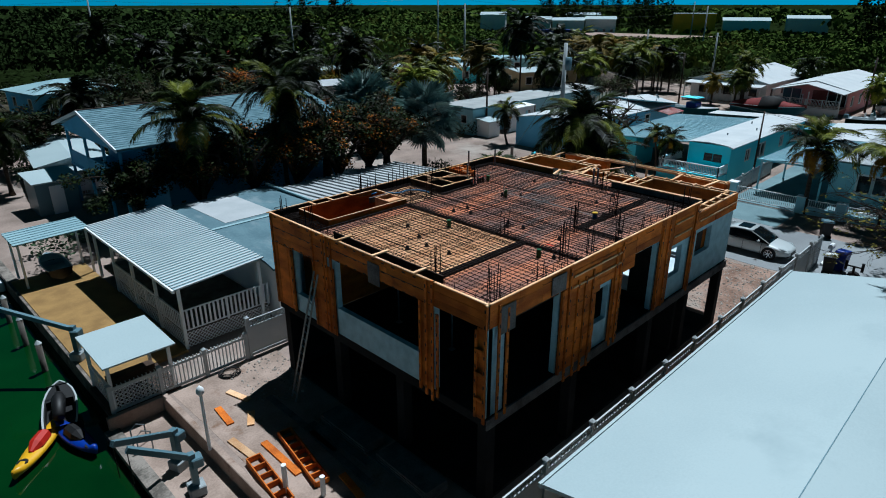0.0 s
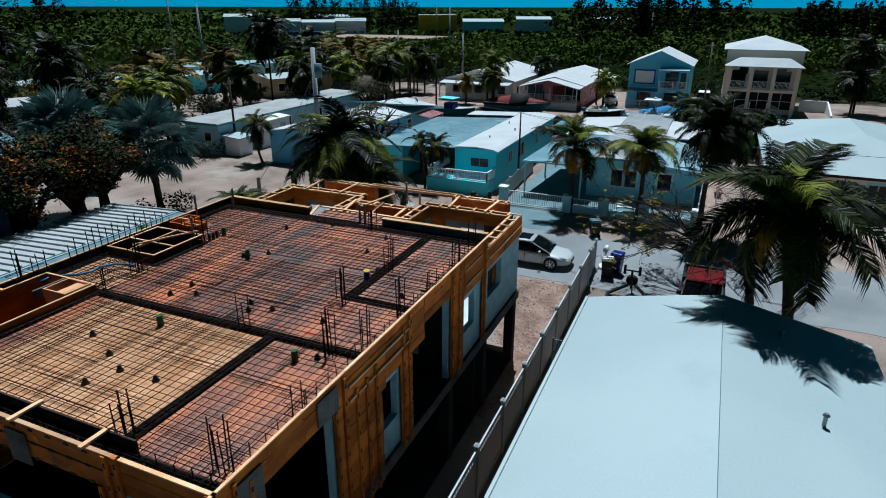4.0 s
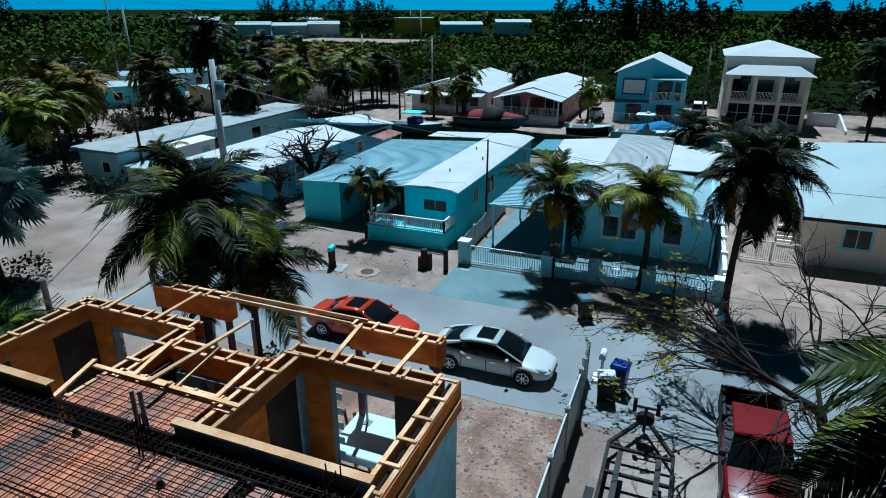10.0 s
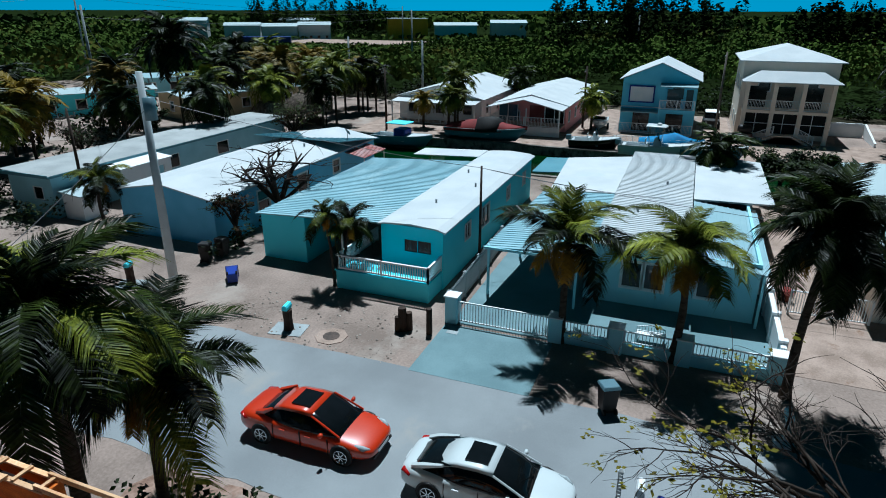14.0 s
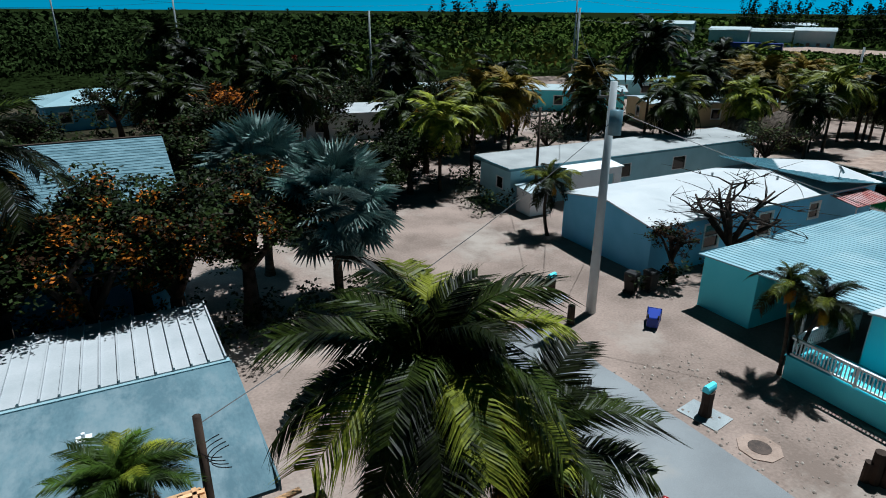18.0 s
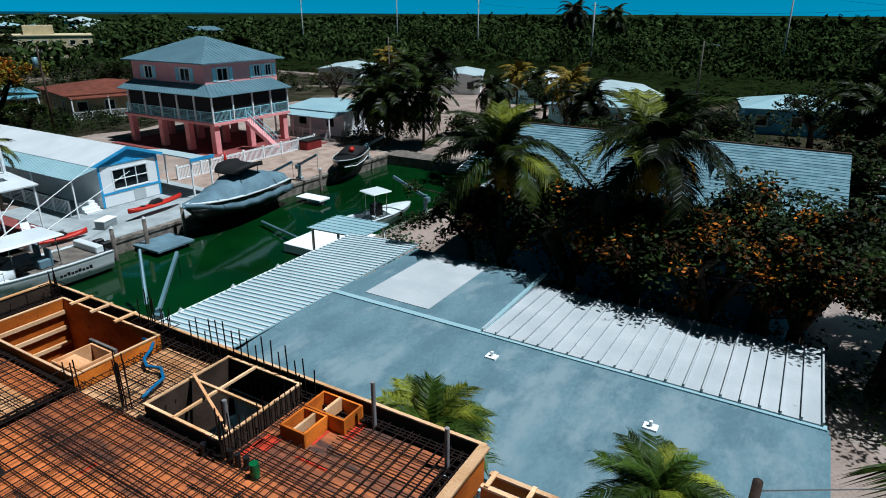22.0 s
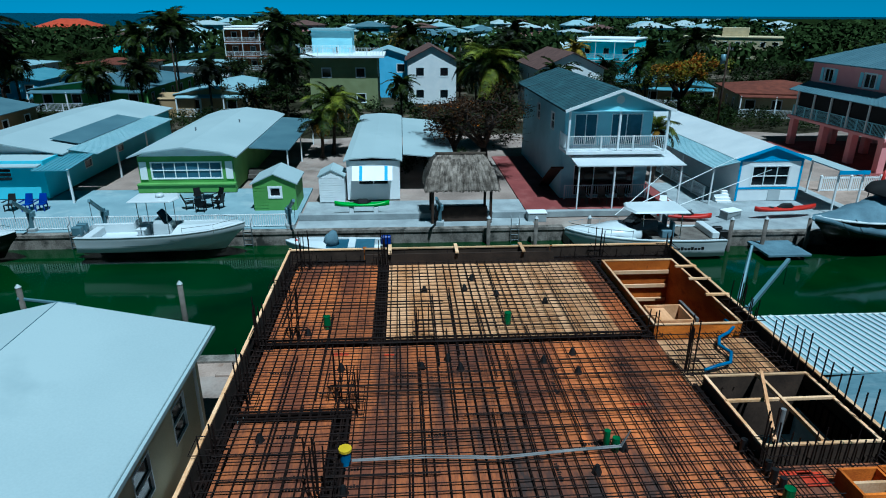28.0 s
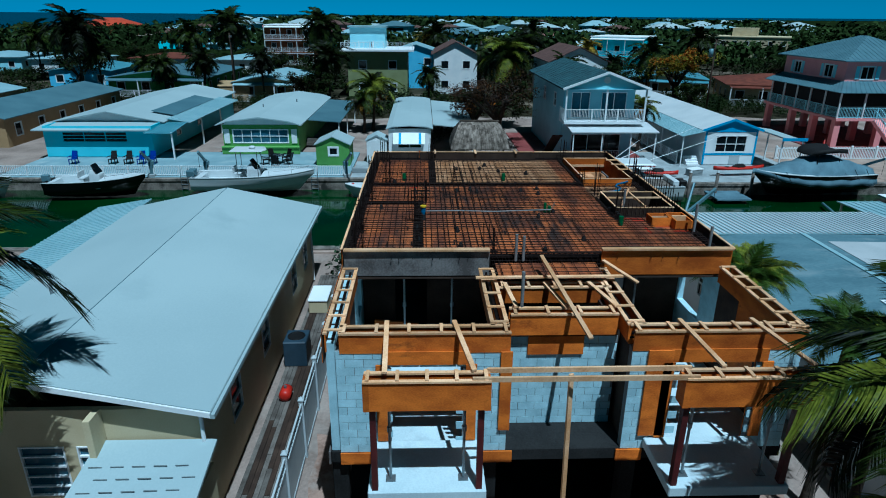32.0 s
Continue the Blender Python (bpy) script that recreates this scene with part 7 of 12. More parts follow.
bungalow(-21.5, 70, 8, 9, 2.7, 0, M_WHITE, M_ROOFPALE, "white low house with a tin roof by the canal end", 0.5, 1, "gable", 2.5)
bungalow(70, 92, 16, 7, 2.9, -30, M_WHITE, M_ROOFWHITE, "white trailer home with a pale roof", 0.4, 1, "gable", name="trailer_home")
bungalow(84, 84, 18, 7, 2.9, -35, M_TURQ, M_ROOFWHITE, "pale turquoise trailer home", 0.4, 1, "gable", name="trailer_home")
bungalow(104, 90, 20, 8, 2.9, -35, M_PALEBLUE, M_ROOFPALE, "pale blue trailer home with a pale roof", 0.4, 1, "gable", name="trailer_home")
bungalow(93, 66, 17, 7, 2.9, -20, M_CREAM, M_ROOFWHITE, "cream trailer home with a white roof", 0.4, 1, "gable", name="trailer_home")
bungalow(48, 78, 14, 7, 2.9, -10, M_WHITE, M_ROOFCHALK, "white trailer home among trees", 0.4, 1, "gable", name="trailer_home")
# west: second and third row
ol = bungalow(-66, 4.2, 9.2, 9, 3.4, 90, M_OLIVE, M_ROOFWHITE, "olive green two-storey house with a white roof terrace", 0.5, 2, "flat")
part("terrace", Shape().box(-5.6, -5.6, 6.9, 5.6, 5, 7.15), M_WHITE, ol)
railing(ol, (-5.4, -5.4, 7.15), (5.4, -5.4, 7.15), 1.0, 0.2, M_WHITE)
part("roof_room", Shape().box(-4.6, 0, 7.15, 1.0, 4.5, 10.2), M_PALEBLUE, ol)
part("roof_room_cap", Shape().box(-4.9, -0.4, 10.21, 1.3, 4.9, 10.45), M_ROOFPALE, ol)
railing(ol, (-5.4, -0.6, 7.2), (1.4, -0.6, 7.2), 1.0, 0.2, M_WHITE)
bungalow(-72, 16.5, 7, 12, 3.1, 90, M_WHITE, M_ROOFBROWN, "white two-storey gabled house with a brown shingle roof", 2.0, 2, "gable_y")
bungalow(-58, 33, 8, 14, 3.1, 90, M_WHITE, M_ROOFBROWN, "white two-storey gabled house with a brown shingle roof", 2.0, 2, "gable_y")
bungalow(-80, 10, 8, 12, 3.0, 90, M_BLUEWALL, M_ROOFPALE, "blue house with a pale roof and deck", 1.4, 2, "gable_y")
bungalow(-64, -12, 9, 16, 2.8, 90, M_TAN, M_ROOFPALE, "tan house with a pale carport roof", 0.8, 1, "gable_y", 1.0)
b = thing("garden_shed", "tan metal garden shed behind the houses", "shed", x=-57, y=-16.5, rz=90)
part("wall", Shape().box(-2.2, -1.5, 0, 2.2, 1.5, 2.2), M_TAN, b)
part("roof", Shape().prism("x", [(-1.6, 2.2), (1.6, 2.2), (1.1, 2.7), (0, 2.9), (-1.1, 2.7)], -2.3, 2.3), M_TAN, b)
bungalow(-72, -30, 15, 20, 2.8, 90, M_GREENWALL, M_GALV, "low house with a blue-grey metal roof", 1.0, 1, "gable_y", 1.5)
bungalow(-80, -48, 10, 14, 2.8, 95, M_BLUEWALL, M_ROOFTEAL, "bright blue house with a teal roof", 0.8, 1, "gable_y")
bungalow(-34, -33, 9, 24, 2.8, 90, M_TAN, M_GALV, "tan house with a long blue-grey roof", 1.0, 1, "gable_y")
bungalow(-36, -46, 9, 22, 2.8, 90, M_CREAM, M_ROOFPALE, "cream canal house with pale roof", 1.0, 1, "gable_y")
bungalow(-105, -27, 12, 12, 3.0, 90, M_WHITE, M_ROOFPALE, "white house with a pale roof", 0.9, 1, "hip")
bungalow(-108, -45, 13, 12, 3.0, 90, M_WHITE, M_ROOFRUST, "white house with a rust brown roof", 0.9, 1, "hip")
bungalow(-104, -64, 12, 12, 3.0, 90, M_WHITE, M_ROOFPALE, "white house with a pale roof", 0.9, 1, "hip")
bungalow(-110, -82, 12, 14, 3.0, 95, M_PALEBLUE, M_ROOFPALE, "pale blue house with a pale roof", 0.9, 1, "hip")
bungalow(-132, -22, 12, 12, 3.1, 90, M_BROWNWALL, M_WHITE, "brown apartment block with white balconies", 0.6, 3, "flat", 1.6, name="apartment_house")
bungalow(-112, 58, 12, 12, 3.8, 60, M_TURQ, M_WHITE, "pale cyan two-storey house with flat roof and balcony", 0.4, 2, "flat", 1.5)
cf = bungalow(-160, 110, 26, 14, 3.2, 60, M_CREAM, M_CREAM, "cream flat-roofed house with a rooftop room", 0.4, 2, "flat")
part("roof_room", Shape().box(-3, -3, 6.6, 4, 3, 9.0), M_CREAM, cf)
bungalow(-70, 52, 13, 14, 2.8, 75, M_TAN, M_ROOFTEAL, "tan house under a teal tin roof", 0.8, 1, "gable_y", 1.5)
bungalow(-58, 64, 13, 12, 3.0, 75, M_CREAM, M_ROOFRUST, "cream house with a rust red roof", 1.2, 1, "hip", 1.5)
rng = random.Random(11)
WALLS = (M_WHITE, M_PALEBLUE, M_CREAM, M_TURQ, M_WHITE, M_GREYWALL, M_PINK)
ROOFS = (M_ROOFPALE, M_ROOFWHITE, M_GALV, M_ROOFTEAL, M_ROOFPALE, M_ROOFWHITE, M_ROOFBROWN)
for row, (px, n, y0) in enumerate(((-175, 12, -70), (-215, 13, -80))):
    for k in range(n):
        i, j = rng.randrange(7), rng.randrange(7)
        bungalow(px + rng.uniform(-9, 9), y0 + k * 23 + rng.uniform(-5, 5), rng.uniform(9, 14), rng.uniform(10, 15), 3.1, 90 + rng.uniform(-12, 12), WALLS[i], ROOFS[j],
                 ("white", "pale blue", "cream", "turquoise", "white", "grey-green", "pink")[i] + " house in the distant canal town", rng.uniform(1.0, 1.9), rng.choice((1, 1, 2)), rng.choice(("hip", "gable")), far=True)


def far_house(x, y, w, d, h, rz, wall_mat, roof_mat, label, rise):
    """A small distant house: one wall block under a hipped roof."""
    b = thing("bungalow", label, "house", "houses of the canal town", x, y, 0, rz)
    part("wall", Shape().box(-w / 2, -d / 2, 0, w / 2, d / 2, h), wall_mat, b)
    hip(b, -w / 2, w / 2, -d / 2, d / 2, h, h + rise, roof_mat, 0.6)
    part("window_band", Shape().box(-w * 0.36, -d / 2 - 0.04, h - 2.0, w * 0.36, -d / 2 - 0.005, h - 0.8), M_GLASS, b)
    return b


for row, (px, n, y0, gap) in enumerate(((-258, 13, -95, 24), (-305, 13, -110, 27), (-360, 12, -120, 32), (-430, 11, -125, 40), (-520, 10, -130, 50), (-640, 9, -130, 66))):
    for k in range(n):
        i, j = rng.randrange(7), rng.choice((0, 1, 0, 1, 1, 2, 6))
        far_house(px + rng.uniform(-14, 14), y0 + k * gap + rng.uniform(-8, 8), rng.uniform(11, 17), rng.uniform(10, 15), rng.choice((4.2, 5.5, 7.0)), 90 + rng.uniform(-15, 15), WALLS[i], ROOFS[j],
                  ("white", "pale blue", "cream", "turquoise", "white", "grey-green", "pink")[i] + " house far off among dark trees", rng.uniform(1.6, 2.8))
big = bungalow(-330, -160, 30, 20, 5, 100, M_BROWNWALL, M_ROOFORANGE, "large building with a bright orange roof by the sea", 4, 1, "hip", far=True)
# far east: workshops and stores beyond the mangroves
bungalow(301, 135, 18, 16, 9.0, -62, M_YELLOWWALL, M_ROOFWHITE, "bright yellow warehouse in the distance", 1, 1, "flat", name="warehouse", far=True)
for x, y, w, h, rz, m, what in ((263, 198, 15, 6.4, -56, M_WHITE, "white"), (271, 184, 15, 6.0, -57, M_WHITE, "white"), (279, 171, 14, 6.6, -58, M_WHITE, "white"), (250, 214, 12, 8.5, -54, M_WHITE, "white"), (306, 113, 19, 6.4, -66, M_PALEBLUE, "pale blue"), (317, 91, 16, 7.4, -70, M_WHITE, "white"),
                                (345, 60, 22, 7.0, -75, M_WHITE, "white"), (330, 215, 20, 7.5, -55, M_WHITE, "white")):
    bungalow(x, y, w, 14, h, rz, m, M_ROOFWHITE, what + " warehouse in the distance", 1.2, 1, "gable", name="warehouse", far=True)


solid("store_yard", Shape().box(222, 108, 0.0, 268, 166, 0.9), M_DOCK, "pale sandy yard before the distant stores", "ground", kind="structure")
t = thing("shipping_container", "dark blue shipping containers in a row by the mangroves", "container", x=206, y=144, z=0.0, rz=118)
part("body", Shape().box(-8.5, -1.3, 0, 8.5, 1.3, 4.4), M_BLUE, t, bevel=0.05)
s = Shape()
for k in range(40):
    s.box(-8.4 + k * 0.42, -1.34, 0.15, -8.22 + k * 0.42, -1.3, 4.2)
part("rib", s, M_BLUE, t)
# yards along the second canal
solid("bank_paving", Shape().box(85.4, -22, -0.04, 97.0, 44, 0.02), M_DOCK, "pale pink concrete along the second canal", "pavement", kind="structure")
solid("side_drive", Shape().box(97.01, 15.4, -0.04, 114, 19.8, 0.016), M_DOCK, "pale concrete drive between the pink and blue homes", "driveway", kind="structure")
solid("side_drive", Shape().box(97.01, 2.8, -0.04, 112, 6.4, 0.016), M_DOCK, "pale concrete drive beside the tall house", "driveway", kind="structure")
for p, q in (((88.6, 14.2), (89.4, 10.6)), ((88.9, 8.4), (88.9, 5.2))):
    b = place("bank_railing", "white railing at the edge of the canal yard", "railing", *p)
    railing(b, (*p, 0.02), (*q, 0.02), 1.0, 0.14, M_WHITE)
b = place("yard_wall", "low white wall beside the tall house", "wall", 103, -9)
part("wall", Shape().box(102.9, -10.6, 0, 103.1, -7.4, 1.5), M_WHITE, b)
part("ramp_wall", Shape().slab(((97.5, -10.8, 0.4), (102.9, -10.8, 1.5), (102.9, -10.6, 1.5), (97.5, -10.6, 0.4)), 1.2), M_WHITE, b)
t = thing("yard_bin", "terracotta storage bin with a black grill on top", "bin", x=95.2, y=1.7, z=0.02)
part("body", Shape().box(-0.5, -0.8, 0, 0.5, 0.8, 1.0), M_ROOFBROWN, t, bevel=0.04)
part("grill", Shape().tube([(0, -0.7, 1.45), (0, -0.5, 1.45), (0, 0.5, 1.45), (0, 0.7, 1.45)], [0.25, 0.44, 0.44, 0.25], 10), M_BLACK, t, smooth=True)
t = thing("parked_suv", "dark off-road car with a pale roof parked on the drive", "car", x=104.2, y=4.8, z=0.016, rz=180)
part("body", Shape().rings([[(px, w, z) for w, z in ((-0.9, 0.4), (0.9, 0.4), (0.92, zt - 0.2), (0.8, zt), (-0.8, zt), (-0.92, zt - 0.2))] for px, zt in ((-2.1, 1.1), (0.9, 1.1), (2.0, 1.02))]), M_BLACK, t, bevel=0.04)
part("glasshouse", Shape().rings([[(-2.05, -0.85, 1.08), (0.95, -0.85, 1.08), (0.95, 0.85, 1.08), (-2.05, 0.85, 1.08)], [(-1.95, -0.75, 1.7), (0.55, -0.75, 1.7), (0.55, 0.75, 1.7), (-1.95, 0.75, 1.7)]]), M_CARGLASS, t)
part("roof", Shape().box(-1.98, -0.78, 1.7, 0.58, 0.78, 1.8), M_WHITE, t, bevel=0.04)
for px in (-1.3, 1.35):
    for sd in (-1, 1):
        part("wheel", Shape().cyl((px, sd * 0.72, 0.36), (px, sd * 0.96, 0.36), 0.36, n=14), M_RUBBER, t)
for sd in (-0.6, 0.6):
    part("headlamp", Shape().cyl((2.0, sd, 0.78), (2.05, sd, 0.78), 0.13, n=10), M_LAMPGLASS, t)


# ---- palms ----
def frond_shape(L, droop, leaflet, seed, count=124, width=0.048):
    """A feather frond along +x: an arching rib with narrow leaflets swept forward in a shallow V, drooping at their ends."""
    rng = random.Random(seed)
    s = Shape()
    rib = lambda f: Vector((L * (f - 0.2 * droop * f ** 3), 0.05 * L * math.sin(f * 2.2 + seed), L * (0.2 * f - 0.6 * droop * f ** 2.4)))
    s.tube([rib(k / 8) for k in range(9)], [0.038 * (1 - k / 9.5) for k in range(9)], 4)
    for k in range(count):
        f = 0.1 + 0.9 * (k + 0.5) / count
        p, d = rib(f), (rib(min(1, f + 0.02)) - rib(f - 0.02)).normalized()
        up = Vector((-d.z, 0, d.x)).normalized()
        ln = leaflet * (0.42 + 0.72 * math.sin(math.pi * (0.1 + 0.74 * f)) ** 0.8) * rng.uniform(0.85, 1.1)
        for sd in (-1, 1):
            if rng.random() < 0.04:
                continue
            out = (Vector((0, sd, 0)) + d * (0.3 + 0.5 * f + rng.uniform(-0.06, 0.06)) + up * rng.uniform(0.0, 0.25)).normalized()
            sag = rng.uniform(0.3, 1.0) * (0.6 + 0.5 * droop)
            m = p + out * ln * 0.5 + Vector((0, 0, -0.05 * sag * ln))
            t = p + out * ln * 0.92 + Vector((0, 0, -0.6 * sag * ln))
            w = (d + up * rng.uniform(-0.5, 0.5)).normalized() * width * 0.5
            i = len(s.v)
            s.v += [tuple(p - w * 0.6), tuple(p + w * 0.6), tuple(m + w), tuple(m - w), tuple(t)]
            s.f += [(i, i + 1, i + 2, i + 3), (i + 3, i + 2, i + 4)]
    return s


def raw_mesh(name, s, material):
    me = bpy.data.meshes.new(name)
    me.from_pydata(s.v, [], s.f)
    me.materials.append(material)
    return me


FROND = {}
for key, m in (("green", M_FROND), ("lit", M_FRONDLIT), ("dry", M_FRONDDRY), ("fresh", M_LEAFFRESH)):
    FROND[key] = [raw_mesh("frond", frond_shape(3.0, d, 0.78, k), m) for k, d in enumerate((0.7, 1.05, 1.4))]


def trunk_shape(p, q, r0, r1, bend=0.3, n=9, rings=10, seed=0):
    p, q = Vector(p), Vector(q)
    rng = random.Random(seed)
    side = Vector((rng.uniform(-1, 1), rng.uniform(-1, 1), 0)) * bend
    pts = [p.lerp(q, k / rings) + side * math.sin(math.pi * k / rings) for k in range(rings + 1)]
    rad = [(r0 + (r1 - r0) * (k / rings) ** 0.6) * (1.0 + (0.05 if k % 2 else -0.03)) for k in range(rings + 1)]
    rad[0] = r0 * 1.35
    return Shape().tube(pts, rad, n)


def palm(x, y, h, size=1.0, n=20, lean=(0, 0), seed=1, dry=0.15, label="", group="palms", name="coconut_palm", trunk=0.15, lit=0.35, up=0, fresh=False):
    rng = random.Random(seed)
    n = round(n * (1.35 if size > 1 else 1.2))
    t = thing(name, label or "tall coconut palm with drooping green fronds", "palm tree", group, x, y, 0)
    top = Vector((lean[0], lean[1], h))
    part("trunk", trunk_shape((0, 0, -0.1), top, trunk * 1.25, trunk * 0.8, 0.25, seed=seed), M_BARK, t, smooth=True)
    for k in range(n):
        f = k / (n - 1)
        az = k * 137.5 + rng.uniform(-15, 15)
        el = 84 - (128 - up) * f ** 0.95 + rng.uniform(-10, 10)
        # lit copies grow likelier towards the top, as painted sunlight on the crown
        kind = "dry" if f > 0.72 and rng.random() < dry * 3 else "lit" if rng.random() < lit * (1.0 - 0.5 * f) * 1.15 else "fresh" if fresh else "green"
        k2 = size * rng.uniform(0.85, 1.12) * (0.78 if f < 0.12 else 0.6 if kind == "dry" else 1.0)
        m = Matrix.Translation(top) @ pose(0, 0, 0, 0, 0, az) @ pose(0, 0, 0, rng.uniform(-18, 18), -el, 0) @ Matrix.Diagonal((k2, k2, k2, 1))
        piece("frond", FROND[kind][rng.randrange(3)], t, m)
    return t


# street side
palm(46.35, 11.1, 4.5, 1.0, 17, (0.05, 0.0), 3, 0.8, "coconut palm with yellowing lower fronds before the fence", lit=0.7)
palm(46.4, 6.75, 4.7, 1.0, 17, (-0.1, 0.0), 4, 0.5, "coconut palm with bright green crown before the fence", lit=1.0)
palm(45.3, 2.75, 6.6, 0.95, 34, (-0.7, -0.2), 5, 0.1, "tall leaning coconut palm with a dense dark crown", lit=0.1)
palm(47.8, 22.5, 3.2, 0.5, 14, (0.35, -0.35), 6, 0.2, "small slender palm beside the trailer porch", trunk=0.08, name="slender_palm")
palm(47.7, 22.9, 3.7, 0.5, 12, (0.0, 0.4), 7, 0.8, "small slender palm with yellow fronds beside the porch", trunk=0.07, name="slender_palm")
palm(49.3, 39.9, 3.4, 0.62, 14, (0.1, 0.3), 8, 0.1, "small green palm beside the blue trailer", trunk=0.1)
palm(28.3, -1.0, 7.2, 1.05, 22, (-1.8, 1.3), 9, 0.12, "leaning coconut palm over the white roof", trunk=0.19, lit=0.14)
palm(30.9, 20.0, 7.0, 1.02, 24, (-0.2, -0.5), 10, 0.05, "big coconut palm with long arching fronds by the street", trunk=0.2, lit=0.4)
palm(32.6, 19.2, 4.3, 0.95, 26, (0.3, 0.1), 11, 0.4, "coconut palm with orange dry fronds by the street", lit=0.3)
palm(20.8, 21.2, 4.5, 0.5, 34, (0, 0), 12, 0.03, "bushy green palm between two houses", trunk=0.12, lit=0.5, up=70, fresh=True)
palm(25.4, 21.3, 5.0, 0.46, 24, (0, 0), 13, 0.1, "young green palm between two houses", trunk=0.12, lit=0.35, up=50, fresh=True)
palm(21.7, 36.6, 8.0, 1.08, 22, (-0.1, -0.2), 14, 0.35, "tall dark coconut palm behind the long house", lit=0.15)
palm(15.2, 36.4, 7.1, 1.08, 20, (0.0, -0.2), 15, 0.3, "coconut palm bending over the tin roof", lit=0.3)
palm(8.8, 55.0, 4.5, 0.8, 18, (0.1, 0.1), 16, 0.1, "small dark palm near the canal")
palm(-33, 19.9, 7.8, 1.3, 26, (0.2, 0.4), 17, 0.4, "tall palm with yellow-green fronds behind the balcony house", lit=0.5)
palm(-32, 5.5, 4.6, 1.0, 24, (0.0, 0.2), 18, 0.9, "palm with orange and yellow fronds between trailers", lit=0.5)
palm(-30.5, 4.6, 3.2, 0.8, 16, (0.0, 0.0), 19, 0.5, "lower palm with yellowing fronds between trailers", lit=0.5)
palm(-20.5, 31.8, 4.2, 0.6, 16, (0, 0), 20, 0.1, "small green palm beside the balcony house", lit=0.7)

# silver fan palms
s = Shape()
rng = random.Random(5)
s.tube([(0, 0, 0), (0.9, 0, 0.05), (1.6, 0, 0)], [0.03, 0.025, 0.02], 4)
for k in range(27):
    a = radians(-125 + 250 * k / 26)
    ln = 1.25 * (1 - 0.12 * abs(k - 13) / 13) * rng.uniform(0.92, 1.05)
    d, w = Vector((math.cos(a), math.sin(a), 0)), Vector((-math.sin(a), math.cos(a), 0))
    c = Vector((1.55, 0, 0))
    up = Vector((0, 0, 0.03 if k % 2 else -0.03))
    i = len(s.v)
    s.v += [tuple(c), tuple(c + d * ln * 0.55 - w * 0.075 + up), tuple(c + d * ln * 0.55 + w * 0.075 - up), tuple(c + d * ln + Vector((0, 0, -0.2 - 0.1 * rng.random())))]
    s.f += [(i, i + 1, i + 3), (i, i + 3, i + 2)]
FAN = raw_mesh("fan_leaf", s, M_FAN)


def fan_palm(x, y, h, size, n, seed):
    rng = random.Random(seed)
    t = thing("silver_fan_palm", "silver-blue fan palm with stiff round leaves", "palm tree", "silver fan palms", x, y, 0)
    part("trunk", trunk_shape((0, 0, -0.1), (0, 0, h), 0.24, 0.2, 0.05, seed=seed), M_BARK, t, smooth=True)
    for k in range(n):
        f = k / (n - 1)
        m = Matrix.Translation((0, 0, h)) @ pose(0, 0, 0, 0, 0, k * 137.5) @ pose(0, 0, 0, rng.uniform(-20, 20), -(80 - 125 * f) + rng.uniform(-8, 8), 0) @ Matrix.Diagonal((size, size, size, 1))
        piece("fan_leaf", FAN, t, m)


fan_palm(34.6, 36.7, 4.9, 1.2, 38, 1)
fan_palm(32.4, 41.6, 5.4, 1.2, 38, 2)

# far palms: crowns as one mesh each, four kinds
FARCROWN = []
for kind in range(4):
    rng = random.Random(40 + kind)
    s = Shape()
    for k in range(22):
        f = k / 21
        fs = frond_shape(2.6, (0.8, 1.1, 1.4)[k % 3], 0.75, k, 26, 0.15)
        m = pose(0, 0, 0, 0, 0, k * 137.5) @ pose(0, 0, 0, rng.uniform(-15, 15), -(72 - 115 * f), 0)
        i = len(s.v)
        s.v += [tuple(m @ Vector(v)) for v in fs.v]
        s.f += [tuple(a + i for a in q) for q in fs.f]
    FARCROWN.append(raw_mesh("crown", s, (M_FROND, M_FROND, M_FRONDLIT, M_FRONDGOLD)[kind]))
FARTRUNK = mesh_of("trunk", trunk_shape((0, 0, -0.1), (0, 0, 1), 0.16, 0.12, 0.0), M_BARK, True)


def far_palm(x, y, h, size=1.0, kind=None, seed=0):
    rng = random.Random(int(x * 7 + y * 13) + seed)
    kind = rng.choice((0, 0, 1, 1, 2, 3)) if kind is None else kind
    t = thing("palm_tree", ("dark green palm in the distance", "dark green palm in the distance", "bright green palm in the distance", "palm with golden yellow fronds")[kind], "palm tree", "distant palms", x, y, 0, rng.uniform(0, 360))
    o = part("trunk", FARTRUNK, None, t)
    o.scale = (1, 1, h)
    c = part("crown", FARCROWN[kind], None, t)
    c.location, c.scale = (0, 0, h), (size, size, size * rng.uniform(0.85, 1.1))
    return t


